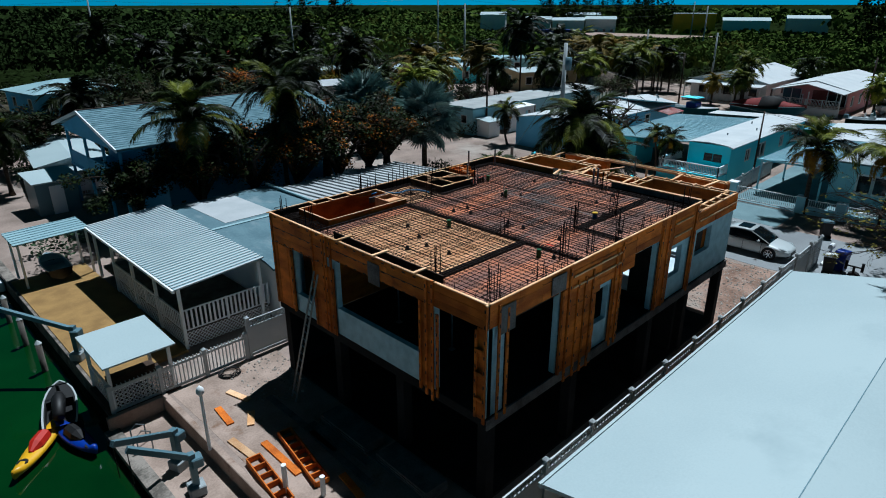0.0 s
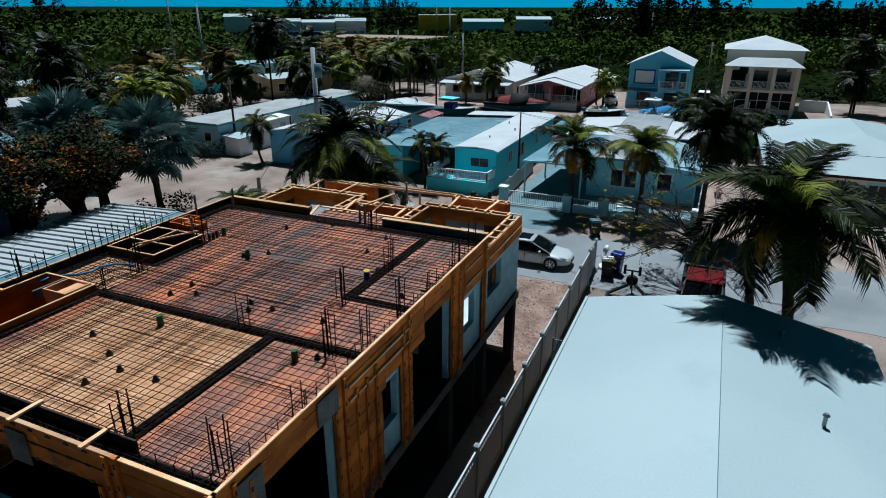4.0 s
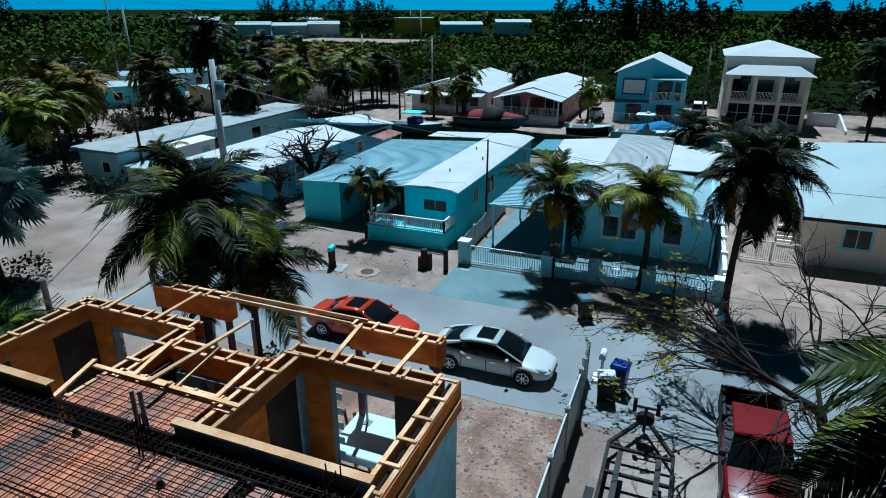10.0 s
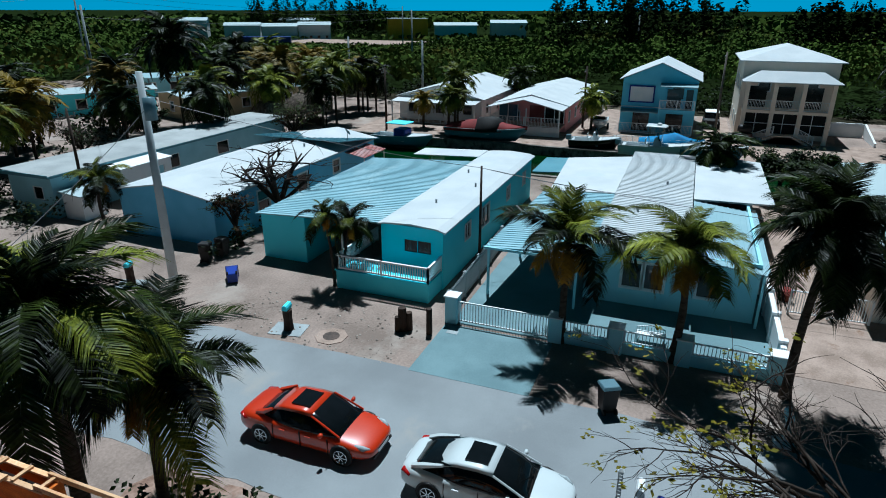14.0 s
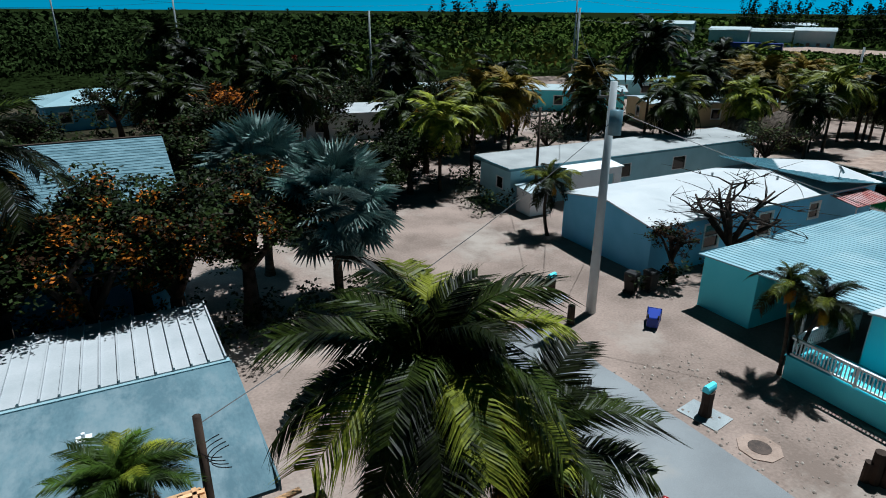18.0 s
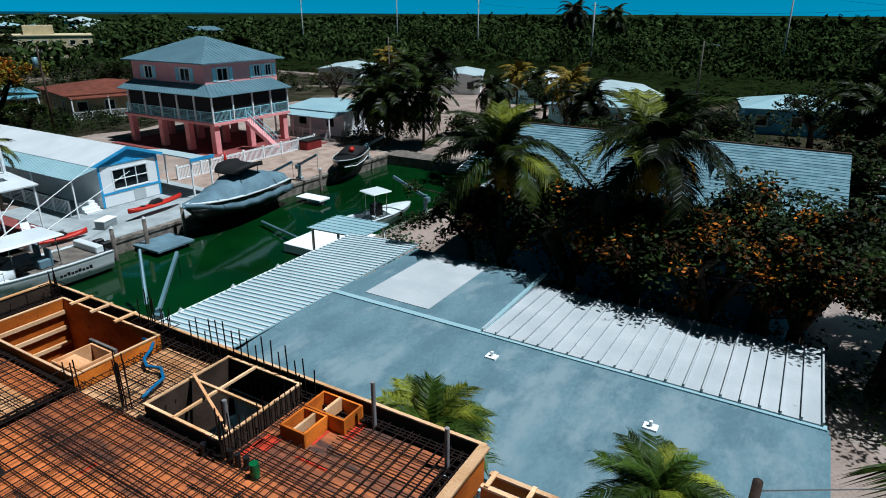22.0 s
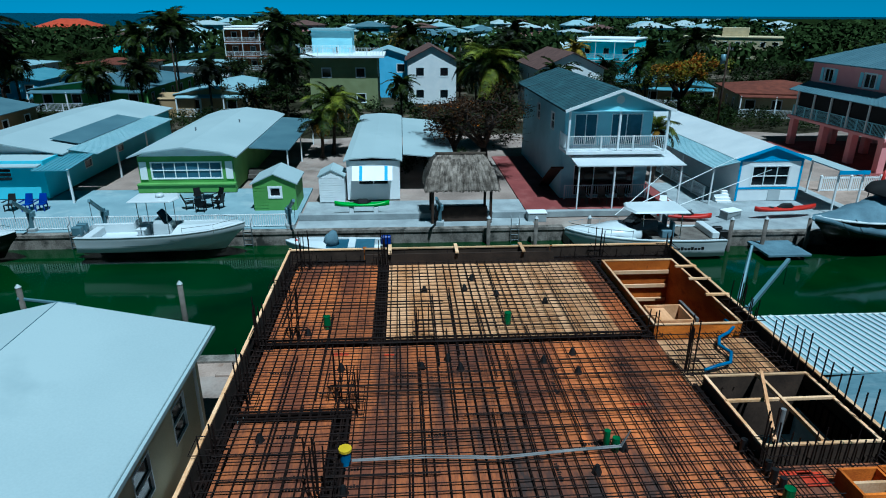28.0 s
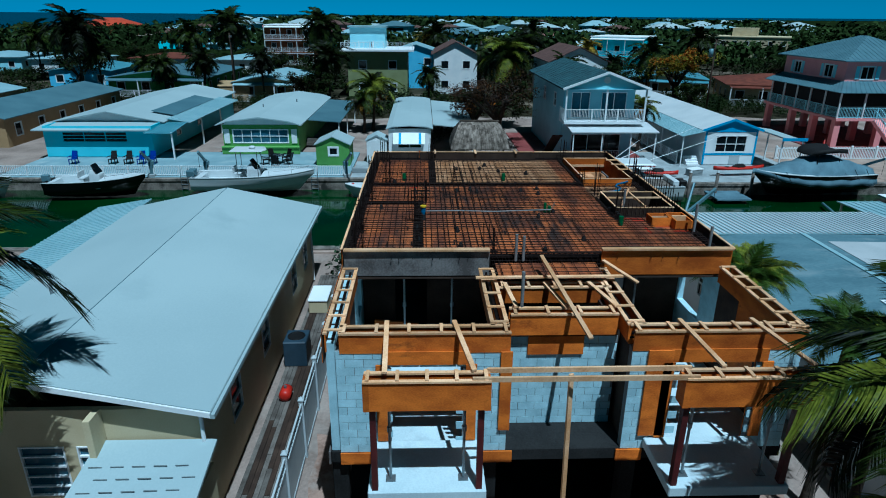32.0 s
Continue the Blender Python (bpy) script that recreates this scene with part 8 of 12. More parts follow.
for q in ((-18, 79, 6.5, 1.3, 0), (-14.5, 81, 7, 1.2, 1), (-21, 76, 5.5, 1.1, 1), (2.8, 80, 5.5, 1.3, 3), (34.5, 112, 9, 1.6, 0), (-25, 160, 13, 1.7, 0), (-17, 165, 12, 1.7, 0),
          (40, 84, 5.5, 1.2, 0), (53, 92, 7, 1.5, 0), (68, 104, 8, 1.5, 0), (57, 62, 5.6, 1.35, 3), (60, 60.5, 5.8, 1.35, 3), (66, 56, 5.2, 1.2, 1), (47.5, 58, 5.2, 1.1, 0), (38, 60, 7.0, 1.3, 0), (41.5, 66, 6.5, 1.3, 0),
          (85, 60, 6.5, 1.5, 0), (88, 55, 5, 1.0, 0), (92, 52, 5.5, 1.1, 2), (96, 50, 5, 1.1, 0), (99, 54, 5.5, 1.1, 2), (103, 52, 5, 1.1, 3), (91, 58, 5, 1.0, 0), (99, 47, 4.6, 1.0, 0), (88, 31.5, 4.2, 0.8, 2), (88.7, 32.5, 3.8, 0.75, 2), (96.5, 17.8, 3.5, 0.8, 2),
          (104, -14, 7.5, 1.4, 0), (99, -18, 5.5, 1.2, 0), (94, -12, 5, 1.1, 1), (110, 30, 4.5, 1.0, 0), (70, 5, 4, 1.0, 0), (74, 66, 6.0, 1.3, 3), (78, 70, 6.5, 1.3, 0), (53, 70, 7.5, 1.5, 0), (31, 68, 5.5, 1.3, 0),
          (-62, -18, 10.5, 1.7, 0), (-70, -5.5, 10.5, 1.6, 0), (-55, -12, 6, 1.0, 0), (-54, -20, 5.6, 1.0, 0), (-52, -36, 10, 1.7, 0), (-53, -34, 7, 1.1, 0), (-68, -25, 5, 1.1, 0), (-60, -28, 4.6, 1.0, 0), (-66, -33, 4.2, 1.0, 0), (-50, 12, 4.5, 0.9, 0),
          (-105, 48, 5.5, 1.3, 3), (-72, 44, 4.5, 1.0, 0), (-63, 80, 6.5, 1.4, 0), (-55, 76, 5.5, 1.2, 0), (-80, 92, 6, 1.4, 0), (-70, 100, 6.5, 1.5, 0), (-115, 80, 6, 1.3, 1), (-92, 30, 6, 1.3, 1), (-130, 12, 6, 1.3, 3), (-10, 95, 5, 1.1, 3), (-6, 92, 4.5, 1.0, 1), (-32, 95, 6, 1.2, 3),
          (-11, 64.5, 4.6, 1.45, 0), (-7.5, 66, 5.2, 1.5, 0), (-14, 66, 4.2, 1.3, 0), (-4, 75, 5, 1.1, 1), (9, 68, 5.4, 1.2, 0), (48, 52, 5.5, 1.2, 2), (52, 54, 6, 1.2, 2), (70, 50, 5.5, 1.2, 0), (75, 54, 6, 1.2, 2), (80, 50, 5.5, 1.1, 2), (84, 46, 5, 1.0, 0), (62, 66, 6.5, 1.4, 0), (17, 64, 5.5, 1.3, 0), (97.8, 67.7, 7, 1.5, 0), (101.7, 66.6, 7, 1.5, 2), (89.4, 47.5, 6.5, 1.3, 2), (92.5, 57.5, 6.5, 1.4, 3), (98.7, 49.5, 5.5, 0.9, 0), (99.6, 48.6, 6, 0.9, 0), (97.9, 48.4, 5.2, 0.8, 2), (81, 63.5, 9.5, 1.7, 0), (95, 62, 6, 1.4, 3), (104, 60, 6, 1.4, 3), (91, 32.3, 5.5, 1.0, 2), (90.8, 36.5, 3.2, 0.7, 3), (-58, 22, 6, 1.4, 0), (-52, -2, 6.5, 1.4, 0), (-60, 46, 6.5, 1.4, 0), (-46, 30, 5.5, 1.2, 0), (-78, 30, 7, 1.5, 0), (-88, -8, 8, 1.6, 0), (-96, -36, 8, 1.6, 0), (-84, -60, 8, 1.6, 0), (-100, 14, 8, 1.6, 0), (-112, 36, 8, 1.6, 0), (-90, 66, 7.5, 1.5, 0), (30, 72, 6.5, 1.3, 1), (36, 96, 7, 1.3, 0), (44, 100, 8, 1.4, 0)):
    far_palm(*q)


# ---- broadleaf trees ----
def tree(x, y, h, r, leaves, seed, label, sizes=0.2, squash=0.75, limbs=7, name="broadleaf_tree", group="", trunk_h=0.35, bare=0.0, material=None):
    """leaves: rows of (material, blades per twig end)."""
    rng = random.Random(seed)
    t = thing(name, label, "tree", group, x, y, 0)
    wood = Shape()
    fork = Vector((rng.uniform(-0.2, 0.2), rng.uniform(-0.2, 0.2), h * trunk_h))
    r0 = 0.05 * h
    wood.tube([(0, 0, -0.1), fork * 0.5 + Vector((0.05, 0.02, 0)), fork], [r0 * 1.3, r0, r0 * 0.8], 7)
    ends = []
    for k in range(limbs):
        a = 2 * math.pi * (k + rng.random() * 0.6) / limbs
        e = rng.uniform(0.25, 1.2)
        tip = fork + Vector((math.cos(a) * r * 0.72 * math.cos(e * 0.8), math.sin(a) * r * 0.72 * math.cos(e * 0.8), (h - fork.z) * (0.35 + 0.5 * math.sin(e))))
        mid = fork.lerp(tip, 0.5) + Vector((rng.uniform(-0.2, 0.2) * r, rng.uniform(-0.2, 0.2) * r, 0.1 * h))
        wood.tube([fork, mid, tip], [r0 * 0.55, r0 * 0.38, r0 * 0.16], 5)
        for j in range(5):
            b = (fork.lerp(mid, 0.6) if j == 0 else mid.lerp(tip, rng.random()))
            o = b + Vector((rng.gauss(0, 1), rng.gauss(0, 1), rng.gauss(0.3, 0.6) * squash)) * r * 0.3
            wood.tube([b, b.lerp(o, 0.5) + Vector((rng.uniform(-0.1, 0.1), rng.uniform(-0.1, 0.1), 0.08)) * r * 0.4, o], [r0 * 0.2, r0 * 0.13, r0 * 0.05], 4)
            ends.append(o)
            for _ in range(3 if bare else 0):
                q = o + Vector((rng.gauss(0, 1), rng.gauss(0, 1), rng.gauss(0.2, 0.5))) * r * 0.2
                wood.tube([o, o.lerp(q, 0.5) + Vector((rng.uniform(-0.1, 0.1), rng.uniform(-0.1, 0.1), 0.05)) * r * 0.3, q], [r0 * 0.09, r0 * 0.06, r0 * 0.025], 3)
        ends.append(tip)
    part("trunk", wood, material or M_TWIG, t, smooth=True)
    for k, (m, count) in enumerate(leaves):
        s = Shape()
        for e in ends:
            if rng.random() < bare or k and rng.random() < 0.62:
                continue
            c = rng.uniform(0.7, 1.25) * (0.72 if k else 1.0)
            leaf_cloud(s, rng, e, (r * 0.26 * c, r * 0.26 * c, r * 0.2 * c), int(count * rng.uniform(0.6, 1.3) * (2.2 if k else 1.0)), sizes * (0.85 if k else 1.0))
        ob = part("crown", raw_mesh("crown", s, m), None, t)
    return t


ORANGE = "broadleaf tree turning orange and brown behind the long house"
for q in ((15.5, 36.3, 6.2, 3.0, 1, 120, 5, 90), (18.6, 35.9, 6.9, 3.4, 2, 110, 10, 110), (21.6, 35.2, 6.8, 3.4, 3, 100, 22, 100), (24.6, 34.9, 7.0, 3.4, 4, 110, 42, 60), (27.4, 35.0, 7.2, 3.4, 5, 150, 36, 40), (30.4, 36.6, 7.0, 3.2, 6, 110, 48, 60), (26.2, 38.6, 7.6, 3.3, 7, 150, 14, 30), (12.6, 38.5, 5.0, 2.4, 8, 150, 0, 14)):
    tree(q[0], q[1], q[2], q[3], ((M_LEAF, q[5]), (M_LEAFORANGE, q[6]), (M_LEAFBROWN, q[7])), q[4], ORANGE, 0.21, group="orange-tinged trees")
tree(45.6, 52.2, 4.6, 3.0, ((M_LEAF, 130), (M_LEAFBRIGHT, 40)), 21, "dense round green tree on the sandy lot", 0.24)
tree(42.5, 50.5, 3.2, 2.0, ((M_LEAF, 130), (M_LEAFBRIGHT, 20)), 22, "dark green shrub-like tree on the sandy lot", 0.22)
tree(49.5, 57.5, 5.2, 2.6, ((M_LEAFORANGE, 40), (M_LEAFBRIGHT, 70)), 23, "yellowing tree behind the trailers", 0.24)
tree(33.0, 62.0, 6.5, 3.6, ((M_LEAF, 120), (M_LEAFBROWN, 30)), 24, "dark green tree beyond the road", 0.28)
tree(36.5, 72.0, 6.5, 3.4, ((M_LEAFORANGE, 60), (M_LEAFBROWN, 70)), 25, "rust coloured tree beyond the road", 0.28)
tree(29.8, 76.0, 5.5, 4.2, ((M_LEAF, 70), (M_LEAFBRIGHT, 60)), 26, "spreading flat-topped green tree", 0.26, 0.5)
tree(62.0, 57.0, 3.6, 2.8, ((M_LEAF, 40), (M_LEAFBROWN, 20)), 27, "sparse shrub-like tree by the trailers", 0.2, bare=0.3)
tree(76, 44.5, 4.2, 3.0, ((M_LEAFBRIGHT, 50), (M_LEAFBROWN, 30)), 28, "yellow-green bushy tree behind the blue trailer", 0.2, bare=0.2)
tree(-22.5, 18.6, 7.0, 4.6, ((M_LEAFBROWN, 110), (M_LEAF, 90)), 29, "brown-green tree behind the thatched hut", 0.2, bare=0.15)
tree(-24.5, 16.4, 6.0, 3.4, ((M_LEAFBROWN, 100), (M_LEAFORANGE, 14)), 30, "dry brownish tree behind the thatched hut", 0.2, bare=0.2)
tree(-48, 46, 8.2, 4.2, ((M_LEAFYELLOW, 130), (M_LEAFORANGE, 100), (M_LEAF, 30)), 31, "tree with golden orange leaves beside the utility pole", 0.26)
tree(-45, 47, 4.0, 2.4, ((M_LEAF, 60), (M_LEAFBRIGHT, 40)), 32, "green shrub beside the utility pole", 0.24)
tree(-19, 79, 5.5, 3.6, ((M_LEAFBROWN, 30), (M_LEAFBRIGHT, 30)), 33, "sparse yellowish tree near the canal end", 0.22, bare=0.3)
tree(-34, 84, 5.5, 3.6, ((M_LEAFBROWN, 30), (M_LEAFBRIGHT, 30)), 34, "sparse yellowish tree on the sandy lot", 0.22, bare=0.3)
tree(54.6, 30.9, 5.6, 3.3, (), 35, "bare leafless tree beside the blue trailer", limbs=11, bare=1.0, name="bare_tree", trunk_h=0.25)
tree(50.6, 31.0, 3.4, 1.6, ((M_LEAFBROWN, 25), (M_LEAF, 15)), 36, "scrubby half-bare bush beside the blue trailer", 0.2, bare=0.4)
tree(70, -1.0, 4.0, 2.6, ((M_LEAF, 130), (M_LEAFBRIGHT, 60)), 37, "leafy green tree beside the low house", 0.24)
tree(73, 0.5, 3.6, 2.2, ((M_LEAF, 130), (M_LEAFBRIGHT, 60)), 38, "leafy green tree beside the canal", 0.24)
for k, (x, y, h, r) in enumerate(((34, 52, 4.5, 3.0), (37.5, 47, 3.4, 2.4), (12, 62, 5, 3.2), (20, 70, 5.5, 3.5), (58, 66, 5, 3.2), (46, 74, 6, 3.5), (62, 76, 6, 3.6), (72, 60, 3.5, 2.6), (66, 68, 5, 3), (-3, 88, 4.5, 3.2), (37, 88, 6, 3.8), (55, 84, 6, 3.8), (-50, -5, 5, 3.4), (-62, 26, 6, 4), (-52, 38, 6, 3.8), (-82, 22, 4.4, 3.4), (-92, -18, 4.4, 3.4), (-96, 2, 4.4, 3.4), (-88, -40, 4.4, 3.4), (-70, -46, 6, 4), (-100, 30, 4.4, 3.4), (-84, 48, 4.4, 3.4), (-66, 70, 6, 4), (-120, -5, 4.4, 3.4), (-122, -60, 4.4, 3.4), (28, 58, 5, 3), (19, 55, 5, 3.2), (25, 53.5, 5.2, 3.2), (31, 55, 5.5, 3.2), (22, 62, 4.6, 3.2), (2, 60, 5, 3), (27, 84, 6, 3.6))):
    tree(x, y, h, r, ((M_LEAF, 90), (M_LEAFBROWN, 20)), 60 + k, "dark green leafy tree among the houses", 0.3, group="leafy trees among the houses")

tree(54, 112, 5.5, 4.0, ((M_LEAFBROWN, 60), (M_LEAFRED, 70)), 91, "rusty red flowering tree beyond the lane", 0.34)
tree(70, 112, 5.0, 3.6, ((M_LEAFBROWN, 40), (M_LEAFRED, 90)), 92, "red flowering tree among dark palms", 0.34)
tree(59, 81, 4.6, 3.0, ((M_LEAFYELLOW, 90), (M_LEAFORANGE, 30)), 93, "golden yellow tree beside the lane", 0.28)
tree(55.5, 80, 3.8, 2.4, ((M_LEAFYELLOW, 80), (M_LEAFORANGE, 40)), 94, "golden yellow tree beside the lane", 0.28)
# the bare street tree: long crooked limbs over the road, few leaves left
t = thing("bare_street_tree", "crooked leafless street tree with a few yellow-green leaves", "tree", x=35.7, y=0.0)
rng = random.Random(77)
wood, tips = Shape(), []


def limb(p, d, ln, r, depth):
    pts, q = [p], p
    for k in range(4):
        d = (d + Vector((rng.gauss(0, 0.16), rng.gauss(0, 0.16), rng.gauss(-0.03, 0.08)))).normalized()
        q = q + d * ln / 4
        pts.append(q)
    wood.tube(pts, [r * (1 - 0.16 * k) for k in range(5)], 6 if depth < 2 else 4 if depth < 3 else 3)
    if depth == 4:
        tips.append(q)
        return
    for k in range(4 if depth else 3):
        b = pts[2 + k % 3] if depth else pts[2 + k]
        e = (d + Vector((rng.gauss(0, 0.55), rng.gauss(0, 0.55), rng.gauss(-0.02, 0.16)))).normalized()
        limb(b, e, ln * rng.uniform(0.5, 0.75), r * 0.56, depth + 1)


wood.tube([(0, 0, -0.1), (0.1, 0.15, 0.8), (0.1, 0.4, 1.5)], [0.22, 0.17, 0.16], 8)
for q, d, ln, r, deep in (((0.1, 0.4, 1.5), (-0.3, 1.0, 0.5), 4.0, 0.12, 0), ((0.1, 0.4, 1.45), (0.1, 1.0, 0.42), 3.8, 0.1, 0), ((0.1, 0.3, 1.3), (0.7, 0.7, 0.42), 3.6, 0.1, 0), ((0.0, 0.1, 0.9), (0.95, 0.15, 0.6), 3.4, 0.1, 1),
                          ((0.1, 0.3, 1.4), (0.5, -0.4, 0.9), 2.6, 0.08, 1), ((0.1, 0.4, 1.5), (-0.7, 0.5, 0.6), 2.8, 0.08, 1)):
    limb(Vector(q), Vector(d).normalized(), ln, r, deep)
part("trunk", wood, M_TWIG, t, smooth=True)
s = Shape()
for p in [q for q in tips if q.y > 4.6 and rng.random() < 0.32]:
    leaf_cloud(s, rng, p, (0.22, 0.22, 0.07), 6, 0.15, 0.2)
part("leaves", raw_mesh("leaves", s, M_LEAFYELLOW), None, t)


# ---- hedges and woods ----
def leaves_np(centres, radii, per, size, seed):
    """Many blades at once: for each centre a lumpy puff of small quads."""
    g = np.random.RandomState(seed)
    n = len(centres) * per
    d = g.normal(size=(n, 3))
    d /= np.linalg.norm(d, axis=1)[:, None]
    p = np.repeat(centres, per, 0) + d * np.repeat(radii, per, 0) * (g.rand(n, 1) ** 0.4)
    a = g.normal(size=(n, 3)) * (1, 1, 0.5)
    a /= np.linalg.norm(a, axis=1)[:, None]
    b = np.cross(a, g.normal(size=(n, 3)) * 0.5 + (0, 0, 1))
    b /= np.linalg.norm(b, axis=1)[:, None] + 1e-6
    k = np.repeat(size, per)[:, None] * (0.6 + 0.8 * g.rand(n, 1))
    v = np.stack((p - a * k * 0.5, p + b * k * 0.3, p + a * k * 0.5, p - b * k * 0.3), 1).reshape(-1, 3)
    return v, np.arange(n * 4).reshape(-1, 4)


def stuff(name, v, f, material, label, category):
    me = bpy.data.meshes.new(name)
    me.vertices.add(len(v))
    me.vertices.foreach_set("co", v.astype(np.float32).ravel())
    me.loops.add(f.size)
    me.loops.foreach_set("vertex_index", f.astype(np.int32).ravel())
    me.polygons.add(len(f))
    me.polygons.foreach_set("loop_start", np.arange(0, f.size, f.shape[1], dtype=np.int32))
    me.update(calc_edges=True)
    me.materials.append(material)
    return tagged(new(name, me), label, category, kind="stuff")


CLEAR = [(301, 135, 17), (297, 132, 15), (263, 198, 14), (271, 184, 14), (279, 171, 14), (250, 214, 12), (306, 113, 15), (317, 91, 14), (345, 60, 16), (330, 215, 14), (258, 190, 10), (266, 177, 10), (-330, -160, 40), (206, 144, 9), (245, 137, 34)]


def crowns_np(centres, radii, per, size, seed):
    """Domed crowns: blades on the lumpy upper skin of each, facing roughly outwards."""
    g = np.random.RandomState(seed)
    n = len(centres) * per
    d = g.normal(size=(n, 3))
    d[:, 2] = np.abs(d[:, 2]) * 1.1 - 0.25
    d /= np.linalg.norm(d, axis=1)[:, None]
    ph = np.repeat(g.rand(len(centres), 2) * 6.28, per, 0)
    lump = 1.0 + 0.22 * np.sin(3 * np.arctan2(d[:, 1], d[:, 0]) + ph[:, 0]) + 0.14 * np.sin(7 * d[:, 2] + ph[:, 1])
    p = np.repeat(centres, per, 0) + d * np.repeat(radii, per, 0) * (lump * (0.78 + 0.3 * g.rand(n)))[:, None]
    nrm = d + g.normal(size=(n, 3)) * 0.34
    a = np.cross(nrm, g.normal(size=(n, 3)))
    a /= np.linalg.norm(a, axis=1)[:, None] + 1e-6
    b = np.cross(nrm, a)
    b /= np.linalg.norm(b, axis=1)[:, None] + 1e-6
    k = np.repeat(size, per)[:, None] * (0.6 + 0.8 * g.rand(n, 1))
    v = np.stack((p - a * k * 0.5, p + b * k * 0.4, p + a * k * 0.5, p - b * k * 0.4), 1).reshape(-1, 3)
    return v, np.arange(n * 4).reshape(-1, 4)


def woods(name, x0, x1, y0, y1, material, label, base=3.4, spacing=4.0, seed=1, per=26, size=0.9, jitter=0.5, far=0.02):
    g = np.random.RandomState(seed)
    pts, y = [], y0
    eye = np.array((25.0, 10.0))
    x = x0
    while x < x1:
        y = y0
        while y < y1:
            dist = math.hypot(x - eye[0], y - eye[1])
            st = spacing + far * max(0, dist - 90)
            if not any((x - cx) ** 2 + (y - cy) ** 2 < r * r for cx, cy, r in CLEAR):
                pts.append((x + g.uniform(-jitter, jitter) * st, y + g.uniform(-jitter, jitter) * st, st))
            y += st
        x += spacing + far * max(0, min(abs(x - eye[0]), 400) - 90)
    p = np.array(pts)
    st = p[:, 2]
    big = 0.55 + 0.75 * g.rand(len(p)) ** 1.3
    hz = base * (0.5 + 0.62 * big * g.uniform(0.75, 1.25, len(p))) + 0.9 * np.sin(p[:, 0] * 0.05) * np.cos(p[:, 1] * 0.07)
    way = np.degrees(np.arctan2(p[:, 1] - 10, p[:, 0] - 25))
    flat = np.where((p[:, 0] > 118) & (p[:, 0] < 300) & (way > 12) & (way < 46), np.clip(1.35 - p[:, 0] / 210, 0.28, 0.75), 1.0)
    hz *= flat
    c = np.stack((p[:, 0], p[:, 1], hz), 1)
    r = np.stack((st * 0.72 * big, st * 0.72 * big, np.maximum(1.4, base * 0.5) * big * flat), 1)
    v, f = crowns_np(c, r, per, size * st / spacing, seed)
    stuff(name, v, f, material, label, "woods")


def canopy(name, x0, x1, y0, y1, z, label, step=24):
    """A dark uneven sheet below the crowns; its colour stands in for their shade."""
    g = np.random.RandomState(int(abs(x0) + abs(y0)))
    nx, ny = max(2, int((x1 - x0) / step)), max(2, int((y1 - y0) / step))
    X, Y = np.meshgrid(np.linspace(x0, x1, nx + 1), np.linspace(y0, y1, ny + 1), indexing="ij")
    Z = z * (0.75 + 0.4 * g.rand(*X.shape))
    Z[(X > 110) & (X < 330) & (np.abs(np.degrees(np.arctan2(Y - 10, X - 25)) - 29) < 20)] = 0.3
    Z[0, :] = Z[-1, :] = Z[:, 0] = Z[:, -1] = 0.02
    v = np.stack((X, Y, Z), -1).reshape(-1, 3)
    i, j = np.meshgrid(np.arange(nx), np.arange(ny), indexing="ij")
    a = (i * (ny + 1) + j).ravel()
    f = np.stack((a, a + ny + 1, a + ny + 2, a + 1), 1)
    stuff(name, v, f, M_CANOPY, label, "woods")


WL = "dense dark green mangrove woods"
woods("mangrove_woods", 120, 200, -150, 170, M_WOODS, WL, 4.2, 3.4, 1, 100, 0.5)
woods("mangrove_woods", 200, 270, -190, 200, M_WOODS, WL, 4.2, 4.0, 21, 60, 0.6)
woods("mangrove_woods", 270, 620, -300, 420, M_WOODS, WL, 5.0, 9.0, 2, 22, 2.0)
woods("mangrove_woods", -150, 120, 125, 300, M_WOODSDARK, WL, 4.4, 4.2, 3, 70, 0.55)
woods("mangrove_woods", 120, 270, 200, 420, M_WOODS, WL, 4.6, 5.0, 4)
woods("mangrove_woods", -300, 270, 300, 640, M_WOODSDARK, WL, 5.0, 9.5, 5, 22, 2.0)
woods("mangrove_woods", -168, -138, -150, 60, M_WOODSDARK, WL, 4.4, 4.0, 6)
woods("mangrove_woods", -300, -150, 90, 300, M_WOODSDARK, WL, 4.6, 5.5, 7)
woods("mangrove_woods", -320, -170, -75, 250, M_WOODSDARK, WL, 2.6, 9.5, 8, 26, 1.5)
woods("mangrove_woods", -1000, -320, -140, 300, M_WOODSDARK, WL, 4.4, 13.0, 41, 26, 2.2)
woods("mangrove_woods", -140, -92, -170, -92, M_WOODSDARK, WL, 4.4, 4.0, 9)
woods("mangrove_woods", -300, -140, -165, -80, M_WOODSDARK, WL, 4.0, 5.5, 10)
woods("mangrove_woods", 60, 120, 100, 130, M_WOODS, WL, 4.4, 4.0, 11)
woods("mangrove_woods", 110, 122, 40, 130, M_WOODS, WL, 3.6, 3.6, 12)
woods("mangrove_woods", 30, 62, 95, 126, M_WOODSDARK, WL, 4.6, 3.8, 13)
woods("mangrove_woods", -130, -60, 108, 128, M_WOODSDARK, WL, 4.2, 4.0, 14)
woods("mangrove_woods", -128, -86, 66, 100, M_WOODSDARK, WL, 3.6, 4.2, 15)


